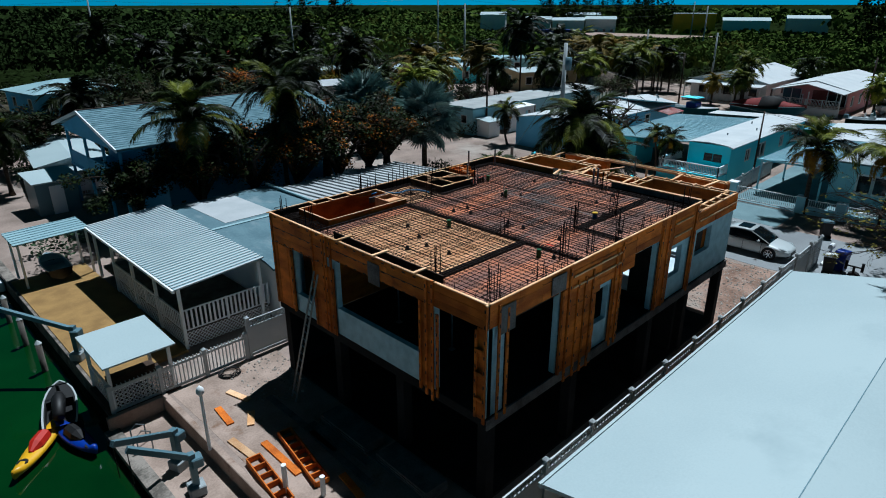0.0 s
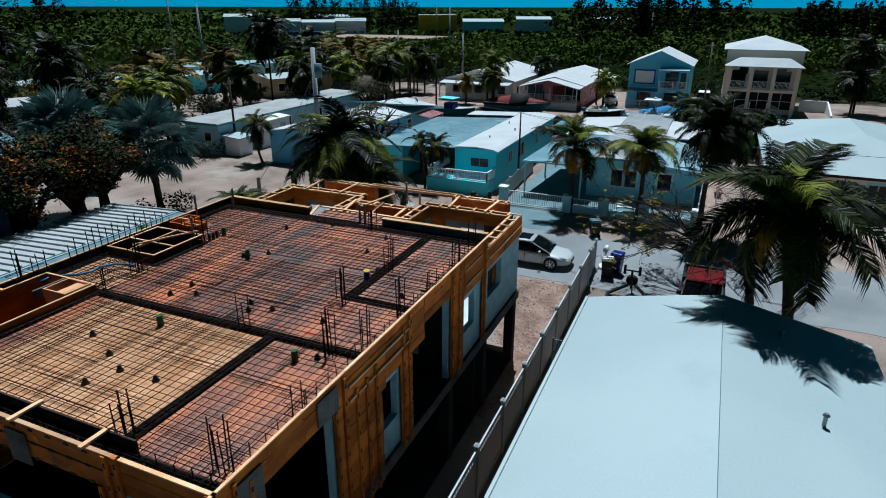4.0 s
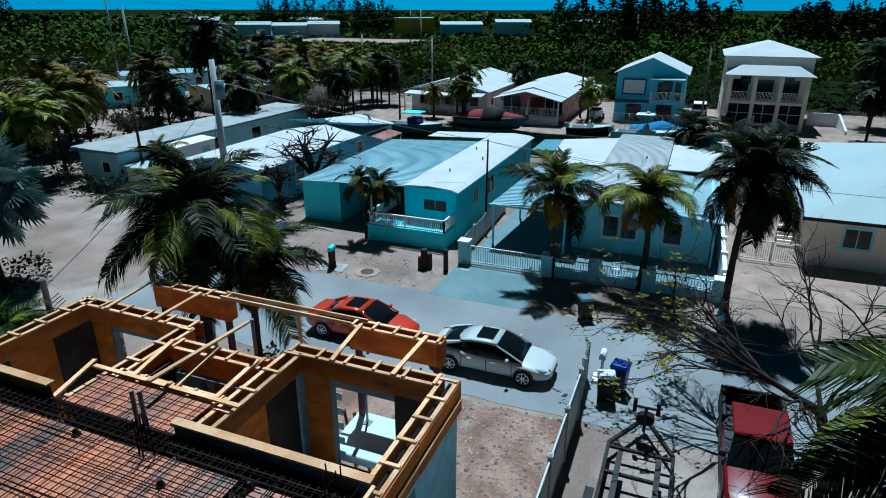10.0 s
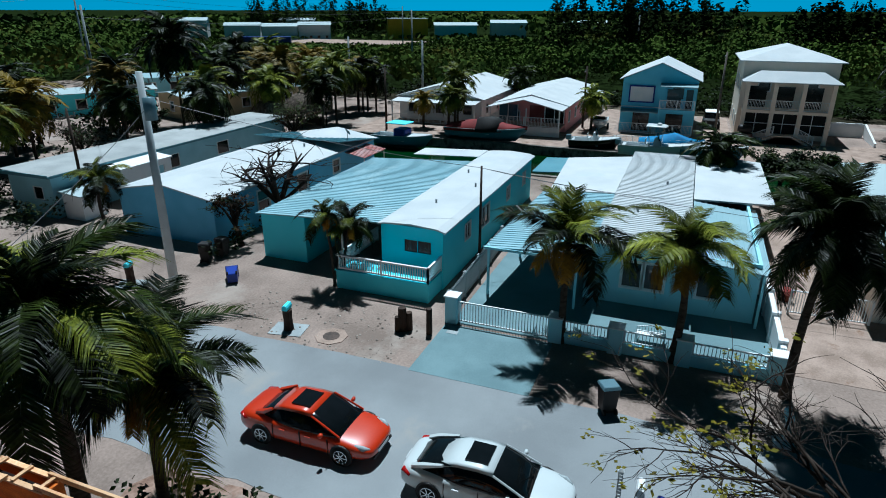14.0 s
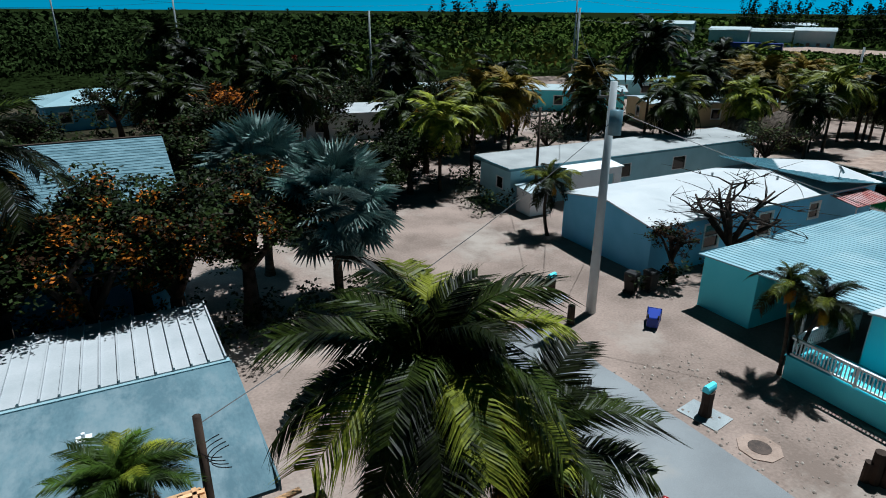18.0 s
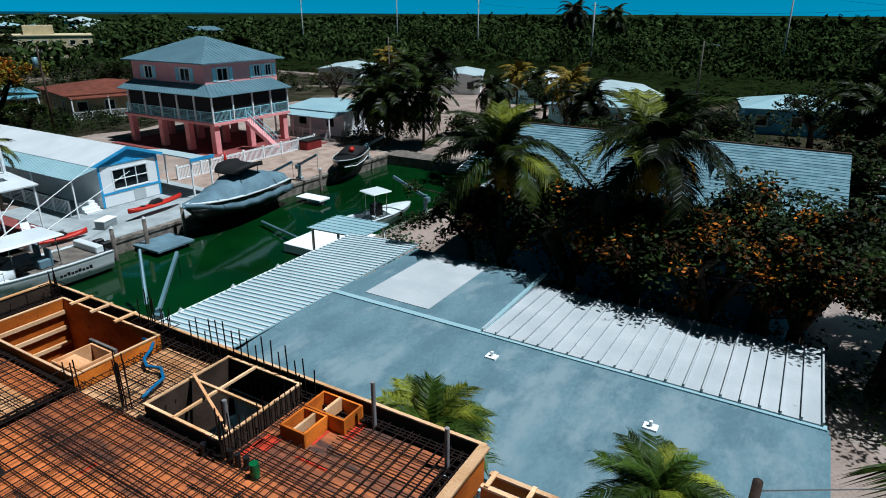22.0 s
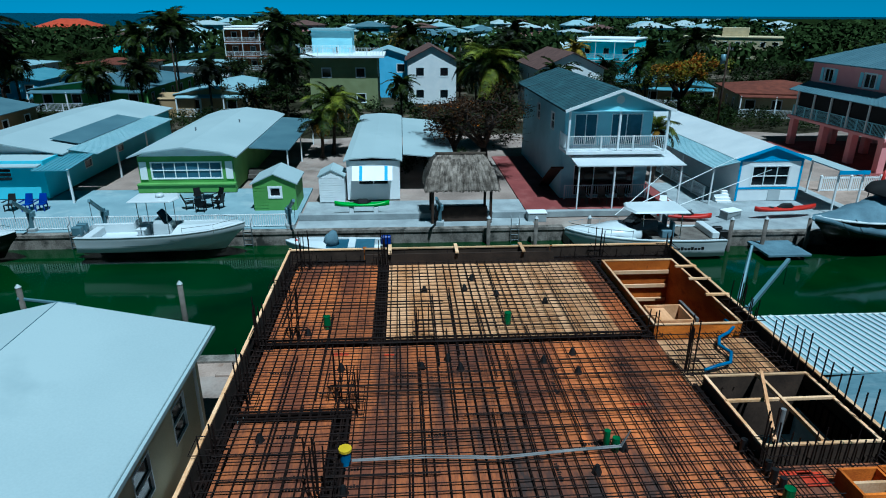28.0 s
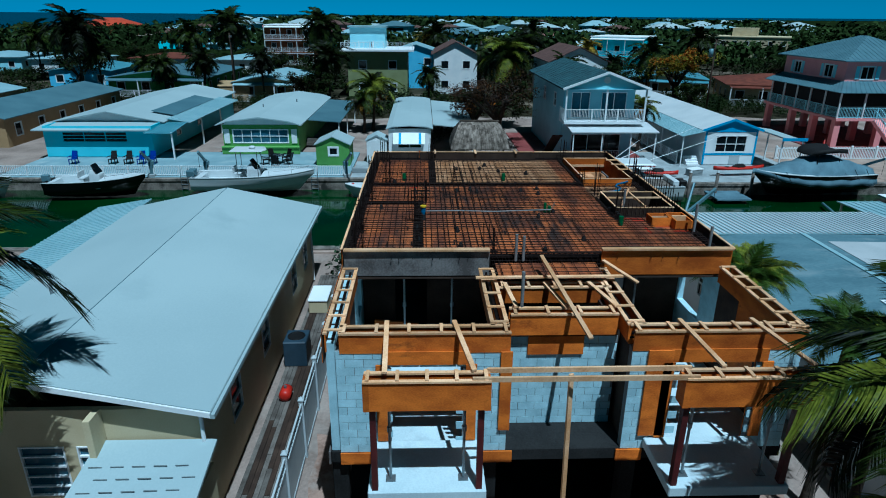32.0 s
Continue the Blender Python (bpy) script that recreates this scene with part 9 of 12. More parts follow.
def pines(x0, x1, y0, y1, n, h0, h1, seed):
    """Tall feathery evergreens standing above the woods."""
    g = np.random.RandomState(seed)
    c, r = [], []
    for _ in range(n):
        x, y, h = g.uniform(x0, x1), g.uniform(y0, y1), g.uniform(h0, h1)
        w = g.uniform(1.8, 4.2)
        for k in range(9):
            f = k / 8
            c.append((x + g.normal() * 0.9, y + g.normal() * 0.9, 2.5 + (h - 2.5) * f))
            q = w * (1.0 - 0.6 * f ** 1.5) * g.uniform(0.5, 1.3)
            r.append((q, q, h * 0.09))
    v, f = leaves_np(np.array(c), np.array(r), 34, np.full(len(c), 0.9), seed)
    stuff("pine_trees", v, f, M_PINE, "tall feathery dark pines rising above the mangroves", "trees")


pines(165, 205, 0, 42, 46, 12.5, 17.0, 31)
pines(296, 338, 160, 226, 50, 14, 19, 32)
pines(158, 172, -32, -10, 26, 11.5, 14, 33)
pines(135, 165, 205, 232, 14, 13, 17, 34)
pines(-220, 160, 260, 420, 110, 7.0, 12.5, 35)
pines(200, 330, -120, -20, 40, 11, 16, 36)
CL = "dark sheet under the crowns, coloured as the shade between them"
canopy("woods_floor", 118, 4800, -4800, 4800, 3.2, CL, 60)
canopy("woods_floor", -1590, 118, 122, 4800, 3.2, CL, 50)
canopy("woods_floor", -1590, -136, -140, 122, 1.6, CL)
# hedges and dark shrubs close by
for name, x0, x1, y0, y1, h, m, label in (("hedge", 6.6, 9.4, 37.5, 40.5, 1.3, M_HEDGE, "dark green hedge by the dock"), ("shrubs", 29, 36.5, 33.8, 37.0, 1.3, M_LEAF, "dark low shrubs under the trees"),
                                         ("shrubs", 13, 29, 34.2, 38.5, 1.6, M_LEAF, "dark undergrowth behind the long house"), ("shrub", 8.6, 9.6, 6.6, 7.5, 1.2, M_HEDGE, "clipped dark green shrub beside the house"),
                                         ("shrubs", 26.3, 28.5, -2.5, 2.6, 1.1, M_LEAF, "scrubby plants before the bungalow"), ("shrubs", 47.5, 55, 30.4, 31.6, 0.9, M_LEAF, "dark shrubs along the blue trailer"),
                                         ("shrubs", 47.2, 50, 45, 49, 1.2, M_LEAF, "dark shrubs beside the grey trailer"), ("shrubs", 49, 60, 50, 54, 1.4, M_LEAF, "dark shrubs behind the trailers"),
                                         ("hedge", -30, -24, 12.2, 18, 1.0, M_LEAF, "dark shrubs behind the thatched hut"), ("shrubs", -46, -41, -10, 22, 1.4, M_LEAF, "dark garden shrubs behind the canal houses"),
                                         ("shrubs", -52, -44, -30, -8, 1.6, M_LEAF, "dark garden shrubs between the houses"), ("shrubs", 40, 48, 52, 62, 1.6, M_LEAF, "dark shrubs by the sandy road"),
                                         ("shrubs", 31.5, 34, 16.5, 20.9, 1.1, M_LEAF, "low plants at the foot of the palms"), ("shrubs", -95, -84, -70, -10, 1.8, M_LEAF, "dark trees between house rows"),
                                         ("shrubs", -16, -10, 62, 70, 1.2, M_LEAF, "dark shrubs at the end of the canal"), ("shrubs", 10, 30, 52, 62, 1.8, M_LEAF, "dark shrubs behind the shingle house"),
                                         ("shrubs", -56, -42, 36, 60, 1.3, M_LEAF, "garden shrubs among the houses"), ("shrubs", -96, -80, 20, 64, 1.8, M_LEAF, "dark trees between house rows")):
    g = np.random.RandomState(len(label) + int(abs(x0)))
    n = max(4, int((x1 - x0) * (y1 - y0) * 1.2))
    n = min(n, 900)
    c = np.stack((g.uniform(x0, x1, n), g.uniform(y0, y1, n), h * (0.35 + 0.5 * g.rand(n))), 1)
    v, f = leaves_np(c, np.full((n, 3), 0.55 * min(1.2, max(0.7, h))), 44, np.full(n, 0.22), 3)
    stuff(name, v, f, m, label, "shrubs")


# dark garden growth between the houses of the far rows
def house_boxes():
    boxes = []
    for ob in bpy.data.objects:
        if ob.parent is None and ob.children and ob.get("category", "") in ("house", "shed", "trailer", "mobile home", "warehouse", "building", "hut", "boat"):
            co = [c.matrix_parent_inverse @ c.matrix_basis @ Vector(q) for c in ob.children if c.type == "MESH" for q in c.bound_box]
            co = [ob.matrix_basis @ q for q in co]
            boxes.append((min(q.x for q in co) - 1.2, max(q.x for q in co) + 1.2, min(q.y for q in co) - 1.2, max(q.y for q in co) + 1.2))
    return boxes


BOXES = house_boxes()
for label, x0, x1, y0, y1, n, hmax in (("dark green gardens between the canal rows", -75, -44, -95, 110, 300, 2.4), ("dark green gardens and trees of the far rows", -140, -76, -95, 110, 560, 3.2),
                                       ("dark green gardens behind the trailers", 44, 72, 62, 120, 190, 3.6), ("dark gardens and trees north of the lane", -4, 42, 64, 122, 150, 3.0),
                                       ("dark growth behind the shingle house", 16, 31, 51.5, 64, 90, 3.2), ("dark growth behind the second canal houses", 112.5, 120, -60, 110, 170, 3.6)):
    g = np.random.RandomState(len(label))
    pts = []
    while len(pts) < n:
        x, y = g.uniform(x0, x1), g.uniform(y0, y1)
        n -= 0.02
        if not any(b[0] < x < b[1] and b[2] < y < b[3] for b in BOXES):
            h = hmax * (0.3 + 0.7 * g.rand() ** 2)
            pts.append((x, y, h))
    p = np.array(pts)
    rep = 3
    c = np.repeat(p, rep, 0)
    c[:, 2] *= np.tile((0.35, 0.6, 0.85), len(p))
    c[:, :2] += g.normal(size=(len(c), 2)) * 0.5
    r = np.stack((0.55 + 0.22 * np.repeat(p[:, 2], rep),) * 2 + (0.25 + 0.2 * np.repeat(p[:, 2], rep),), 1)
    v, f = leaves_np(c, r, 32, np.full(len(c), 0.42), 5)
    stuff("garden_shrubs", v, f, M_LEAF, label, "shrubs")


# ---- vehicles ----
def loft(stations, section):
    return Shape().rings([section(*st) for st in stations])


def wheel(parent, x, y, r, side, rim_mat=None):
    w = part("wheel", Shape().tube([(x, y - 0.11, r), (x, y - 0.09, r), (x, y + 0.09, r), (x, y + 0.11, r)], [r * 0.9, r, r, r * 0.9], 20), M_RUBBER, parent, smooth=True)
    s, o = Shape(), y + side * 0.115
    s.tube([(x + r * 0.66 * math.cos(a * math.pi / 10), o, r + r * 0.66 * math.sin(a * math.pi / 10)) for a in range(21)], 0.022, 5)
    for k in range(7):
        a = 2 * math.pi * k / 7
        s.beam((x, o, r), (x + r * 0.66 * math.cos(a), o, r + r * 0.66 * math.sin(a)), 0.045, 0.03)
    s.cyl((x, o - side * 0.02, r), (x, o + side * 0.02, r), 0.06, n=10)
    part("rim", s, rim_mat or M_CHROME, w)
    return w


def car(name, label, x, y, rz, paint, fast, sunroof=True):
    """A low four-door car, nose along local +x, near 4.95 m long. fast: sloping tail."""
    t = thing(name, label, "car", "", x, y, 0.012, rz)

    def sec(px, w, zb, zs, zt, crown):
        half = [(w * 0.86, zb), (w * 0.97, zb + 0.12), (w, (zb + zs) / 2), (w * 0.985, zs), (w * 0.86, zt - 0.02), (w * 0.5, zt + crown * 0.7)]
        return [(px, a, b) for a, b in half] + [(px, 0, zt + crown)] + [(px, -a, b) for a, b in reversed(half)] + [(px, 0, zb - 0.01)]

    st = [(-2.45, 0.62, 0.42, 0.62, 0.76, 0.0), (-2.38, 0.82, 0.32, 0.72, 0.9, 0.02), (-2.0, 0.93, 0.24, 0.78, 0.98, 0.03), (-1.3, 0.95, 0.2, 0.82, 0.97, 0.02), (-0.2, 0.93, 0.18, 0.8, 0.94, 0.0), (0.8, 0.93, 0.18, 0.78, 0.92, 0.0),
          (1.3, 0.94, 0.2, 0.74, 0.86, 0.03), (1.9, 0.92, 0.22, 0.68, 0.77, 0.05), (2.3, 0.8, 0.26, 0.58, 0.66, 0.04), (2.47, 0.58, 0.32, 0.5, 0.57, 0.02)]
    body = part("body", loft(st, sec), paint, t, smooth=True, sub=2)
    # glasshouse and roof skin
    tail = -2.05 if fast else -1.75
    cab = lambda px, w, z: [(px, w, 0.86), (px, w * 0.97, 0.9), (px, w * 0.8, z - 0.03), (px, w * 0.6, z), (px, -w * 0.6, z), (px, -w * 0.8, z - 0.03), (px, -w * 0.97, 0.9), (px, -w, 0.86)]
    part("glasshouse", loft([(tail, 0.66, 0.96), (tail + 0.35, 0.78, 1.12), (-0.75, 0.85, 1.36), (-0.1, 0.86, 1.4), (0.35, 0.86, 1.37), (0.85, 0.84, 1.16), (1.35, 0.78, 0.9)], cab), M_CARGLASS, t, smooth=True)
    rs = lambda px, w, z: [(px, w * 0.82, z - 0.045), (px, w * 0.62, z + 0.012), (px, 0, z + 0.03), (px, -w * 0.62, z + 0.012), (px, -w * 0.82, z - 0.045), (px, 0, z - 0.06)]
    part("roof", loft([(-1.3 if fast else -1.1, 0.83, 1.2 if fast else 1.27), (-0.75, 0.86, 1.37), (-0.1, 0.87, 1.41), (0.33, 0.87, 1.385)], rs), paint, t, smooth=True)
    for sd in (-1, 1):
        part("pillar", Shape().tube([(0.34, sd * 0.69, 1.35), (0.85, sd * 0.735, 1.13), (1.36, sd * 0.78, 0.89)], 0.035, 5), paint, t)
        part("pillar", Shape().tube([(-1.1, sd * 0.69, 1.25), (tail + 0.35, sd * 0.69, 1.08), (tail, sd * 0.66, 0.95)], [0.05, 0.09, 0.08], 5), paint, t)
        part("mirror", Shape().tube([(0.82, sd * 0.9, 0.95), (0.85, sd * 1.0, 1.0), (0.83, sd * 1.1, 1.0)], [0.03, 0.08, 0.06], 6), paint, t, smooth=True)
        part("headlamp", Shape().tube([(1.85, sd * 0.74, 0.7), (2.1, sd * 0.72, 0.66), (2.3, sd * 0.6, 0.58)], [0.05, 0.1, 0.05], 7), M_LAMPGLASS, t, smooth=True)
        part("tail_lamp", Shape().tube([(-2.3, sd * 0.55, 0.8), (-2.28, sd * 0.75, 0.81), (-2.05, sd * 0.9, 0.8)], [0.05, 0.08, 0.04], 6), M_TAILLAMP, t, smooth=True)
        s = Shape()
        for px in (-1.0, 0.0, 1.0):
            s.box(px - 0.006, sd * 0.93 - 0.025, 0.3, px + 0.006, sd * 0.93 + 0.025, 0.86)
        part("door_seam", s, M_BLACK, body)
        for px in (-0.75, 0.2):
            part("door_handle", Shape().box(px, sd * 0.95 - 0.02, 0.73, px + 0.2, sd * 0.95 + 0.02, 0.76), paint, body)
        for px in (-1.46, 1.46):
            s = Shape().tube([(px, sd * 0.9, 0.35), (px, sd * 0.955, 0.35)], 0.385, 18)
            part("wheel_arch", s, M_BLACK, body)
            wheel(t, px, sd * 0.86, 0.345, sd)
    if sunroof:
        part("sunroof", Shape().slab(((-0.55, -0.42, 1.452), (0.12, -0.42, 1.458), (0.12, 0.42, 1.458), (-0.55, 0.42, 1.452)), 0.04), M_CARGLASS, t)
    part("grille", Shape().box(2.38, -0.35, 0.36, 2.47, 0.35, 0.52), M_CHROME if not fast else M_BLACK, t, bevel=0.02)
    part("lower_intake", Shape().box(2.3, -0.6, 0.26, 2.44, 0.6, 0.34), M_BLACK, t)
    part("number_plate", Shape().box(-2.48, -0.22, 0.62, -2.45, 0.22, 0.74), M_VINYL, t)
    return t


car("fastback_car", "white four-door fastback car with a dark sunroof at the roadside", 36.7, 11.3, -90, M_CARWHITE, True)
car("sedan", "bright orange sedan with a dark sunroof parked at the roadside", 37.15, 17.3, -90, M_CARORANGE, False)

# pickup truck, nose towards the lot
t = thing("pickup_truck", "black and red pickup truck with an open bed", "truck", x=33.9, y=2.2, rz=180)
sec = lambda px, w, zb, zt: [(px, w * 0.9, zb), (px, w, zb + 0.15), (px, w, zt - 0.15), (px, w * 0.9, zt), (px, 0, zt + 0.03), (px, -w * 0.9, zt), (px, -w, zt - 0.15), (px, -w, zb + 0.15), (px, -w * 0.9, zb), (px, 0, zb)]
part("cab", loft([(-0.9, 0.95, 0.4, 1.12), (0.6, 0.96, 0.4, 1.12), (1.2, 0.96, 0.42, 1.1), (2.3, 0.94, 0.42, 1.02), (2.75, 0.85, 0.45, 0.92)], sec), M_CARRED, t, smooth=True, bevel=0.02)
part("bed", Shape().box(-2.75, -0.88, 0.5, -0.96, 0.88, 0.62), M_BLACK, t)
for sd in (-1, 1):
    part("bed_side", loft([(-2.8, 0.07, 0.45, 1.22), (-0.96, 0.07, 0.45, 1.22)], lambda px, w, zb, zt, sd=sd: [(px, sd * 0.9 - w, zb), (px, sd * 0.9 - w, zt), (px, sd * 0.9 + w, zt), (px, sd * 0.9 + w, zb)]), M_BLACK, t, bevel=0.03)
    part("rocker_panel", Shape().box(-0.9, sd * 0.965 - 0.015, 0.4, 2.3, sd * 0.965 + 0.015, 0.98), M_BLACK, t, bevel=0.01)
part("tailgate", Shape().box(-2.86, -0.84, 0.5, -2.76, 0.84, 1.2), M_BLACK, t, bevel=0.02)
part("bulkhead", Shape().box(-0.99, -0.83, 0.6, -0.93, 0.83, 1.2), M_BLACK, t)
g = lambda px, w, z: [(px, w, 1.08), (px, w * 0.84, z), (px, -w * 0.84, z), (px, -w, 1.08)]
part("glasshouse", loft([(-0.9, 0.9, 1.75), (0.7, 0.9, 1.75), (1.35, 0.88, 1.1)], g), M_CARGLASS, t)
part("roof", Shape().box(-0.92, -0.78, 1.74, 0.72, 0.78, 1.82), M_CARRED, t, bevel=0.05)
for px in (-1.85, 1.75):
    for sd in (-1, 1):
        wheel(t, px, sd * 0.85, 0.4, sd)
for sd in (-1, 1):
    part("mirror", Shape().box(0.9, sd * 1.0 - 0.1, 1.15, 1.1, sd * 1.0 + 0.1, 1.35), M_BLACK, t, bevel=0.03)
    part("headlamp", Shape().box(2.66, sd * 0.7 - 0.15, 0.7, 2.78, sd * 0.7 + 0.15, 0.88), M_LAMPGLASS, t, bevel=0.02)
part("bumper", Shape().box(2.75, -0.9, 0.42, 2.9, 0.9, 0.62), M_CHROME, t, bevel=0.03)
# boat trailer frame
t = thing("boat_trailer", "empty black steel boat trailer with winch post", "trailer", x=31.2, y=5.4, rz=0)
for sd in (-1, 1):
    part("side_beam", Shape().beam((-3.2, sd * 0.95, 0.5), (1.9, sd * 0.95, 0.5), 0.1, 0.14), M_IRON, t)
    part("tongue_arm", Shape().beam((1.9, sd * 0.95, 0.5), (3.6, 0, 0.5), 0.1, 0.12), M_IRON, t)
    part("bunk", Shape().beam((-3.0, sd * 0.55, 0.82), (1.2, sd * 0.55, 0.78), 0.16, 0.07), M_BLACK, t)
    part("guide_post", Shape().beam((-2.9, sd * 1.15, 0.5), (-2.9, sd * 1.15, 1.5), 0.07, 0.07), M_IRON, t)
    part("fender", Shape().box(-1.9, sd * 1.15 - 0.12, 0.72, -0.6, sd * 1.15 + 0.12, 0.78), M_IRON, t)
    for px in (-1.6, -0.9):
        wheel(t, px, sd * 1.15, 0.3, sd)
for px in (-2.6, -1.0, 0.6, 1.8):
    part("cross_beam", Shape().beam((px, -0.95, 0.45), (px, 0.95, 0.45), 0.09, 0.09), M_IRON, t)
part("winch_post", Shape().beam((2.9, 0, 0.5), (2.7, 0, 1.5), 0.1, 0.1).beam((2.7, -0.35, 1.5), (2.7, 0.35, 1.5), 0.06, 0.06).beam((2.7, -0.35, 1.3), (2.7, -0.35, 1.75), 0.12, 0.1).beam((2.7, 0.35, 1.3), (2.7, 0.35, 1.75), 0.12, 0.1), M_IRON, t)
part("spare_wheel", Shape().tube([(2.95, 0, 0.85), (3.1, 0, 0.9)], 0.28, 14), M_RUBBER, t)
part("jack", Shape().cyl((3.5, 0, 0.0), (3.5, 0, 0.9), 0.04), M_STEEL, t)


# ---- boats ----
def hull(parent, L, beam, free, paint, deck_mat, draft=0.35, name="hull", open_to=0.58):
    """Bow along local +x; water line at z = 0. A flared hull with raked stem, gunwale, foredeck and a sunken cockpit up to open_to of its length."""
    fs = (0.0, 0.12, 0.26, 0.42, open_to, 0.68, 0.79, 0.88, 0.95, 1.0)
    ws = (0.92, 0.97, 1.0, 1.0, 0.97, 0.89, 0.75, 0.54, 0.29, 0.02)
    rows = []
    for f, w in zip(fs, ws):
        x, b, top = -L / 2 + L * f, beam / 2 * w, free * (1 + 0.4 * f ** 2.4)
        xc, xk = x - 0.06 * L * f ** 4, x - 0.13 * L * f ** 4
        cb, cz = b * (0.9 - 0.4 * f ** 2), free * (0.12 + 0.5 * f ** 3)
        kz = -draft * (1 - 0.6 * f ** 4)
        rows.append([(x, b, top), (x, b * 0.985, top * 0.78), ((x + xc) / 2, b * 0.45 + cb * 0.5, (top * 0.78 + cz) / 2), (xc, cb, cz), (xk, 0, kz),
                     (xc, -cb, cz), ((x + xc) / 2, -b * 0.45 - cb * 0.5, (top * 0.78 + cz) / 2), (x, -b * 0.985, top * 0.78), (x, -b, top)])
    s = Shape().rings(rows, caps=False, closed=False)
    s.face([r for r in rows[0]])
    h = part(name, s, paint, parent, smooth=True)
    d, z0 = Shape(), free * 0.5
    for k in range(len(rows) - 1):
        p, q = rows[k], rows[k + 1]
        if fs[k + 1] <= open_to + 0.001:
            for sd in (0, -1):
                i0, i1 = Vector((p[sd][0], p[sd][1] * 0.84, p[sd][2])), Vector((q[sd][0], q[sd][1] * 0.84, q[sd][2]))
                d.face((p[sd], q[sd], i1, i0))
                d.face((i0, i1, (i1.x, i1.y, z0), (i0.x, i0.y, z0)))
            d.face(((p[0][0], p[0][1] * 0.84, z0), (p[-1][0], p[-1][1] * 0.84, z0), (q[-1][0], q[-1][1] * 0.84, z0), (q[0][0], q[0][1] * 0.84, z0)))
        else:
            m0, m1 = (p[0][0], 0, p[0][2] + 0.05 * beam * min(1, p[0][1])), (q[0][0], 0, q[0][2] + 0.05 * beam * min(1, q[0][1]))
            d.face((p[0], q[0], m1, m0))
            d.face((p[-1], q[-1], m1, m0))
        if abs(fs[k + 1] - open_to) < 0.001:
            d.face(((q[0][0], q[0][1] * 0.84, q[0][2]), (q[-1][0], q[-1][1] * 0.84, q[-1][2]), (q[-1][0], q[-1][1] * 0.84, z0), (q[0][0], q[0][1] * 0.84, z0)))
    part("deck", d, deck_mat, parent)
    r = Shape()
    for sd in (0, -1):
        r.tube([w[sd] for w in rows], 0.035, 5)
    part("rub_rail", r, M_VINYL, parent)
    return h


def outboard(parent, x, y, z, mat_=None):
    m = part("outboard", Shape().tube([(x - 0.1, y, z - 0.5), (x - 0.12, y, z + 0.1)], [0.1, 0.12], 6).box(x - 0.45, y - 0.17, z + 0.1, x + 0.1, y + 0.17, z + 0.62), mat_ or M_BLACK, parent, bevel=0.05)
    return m


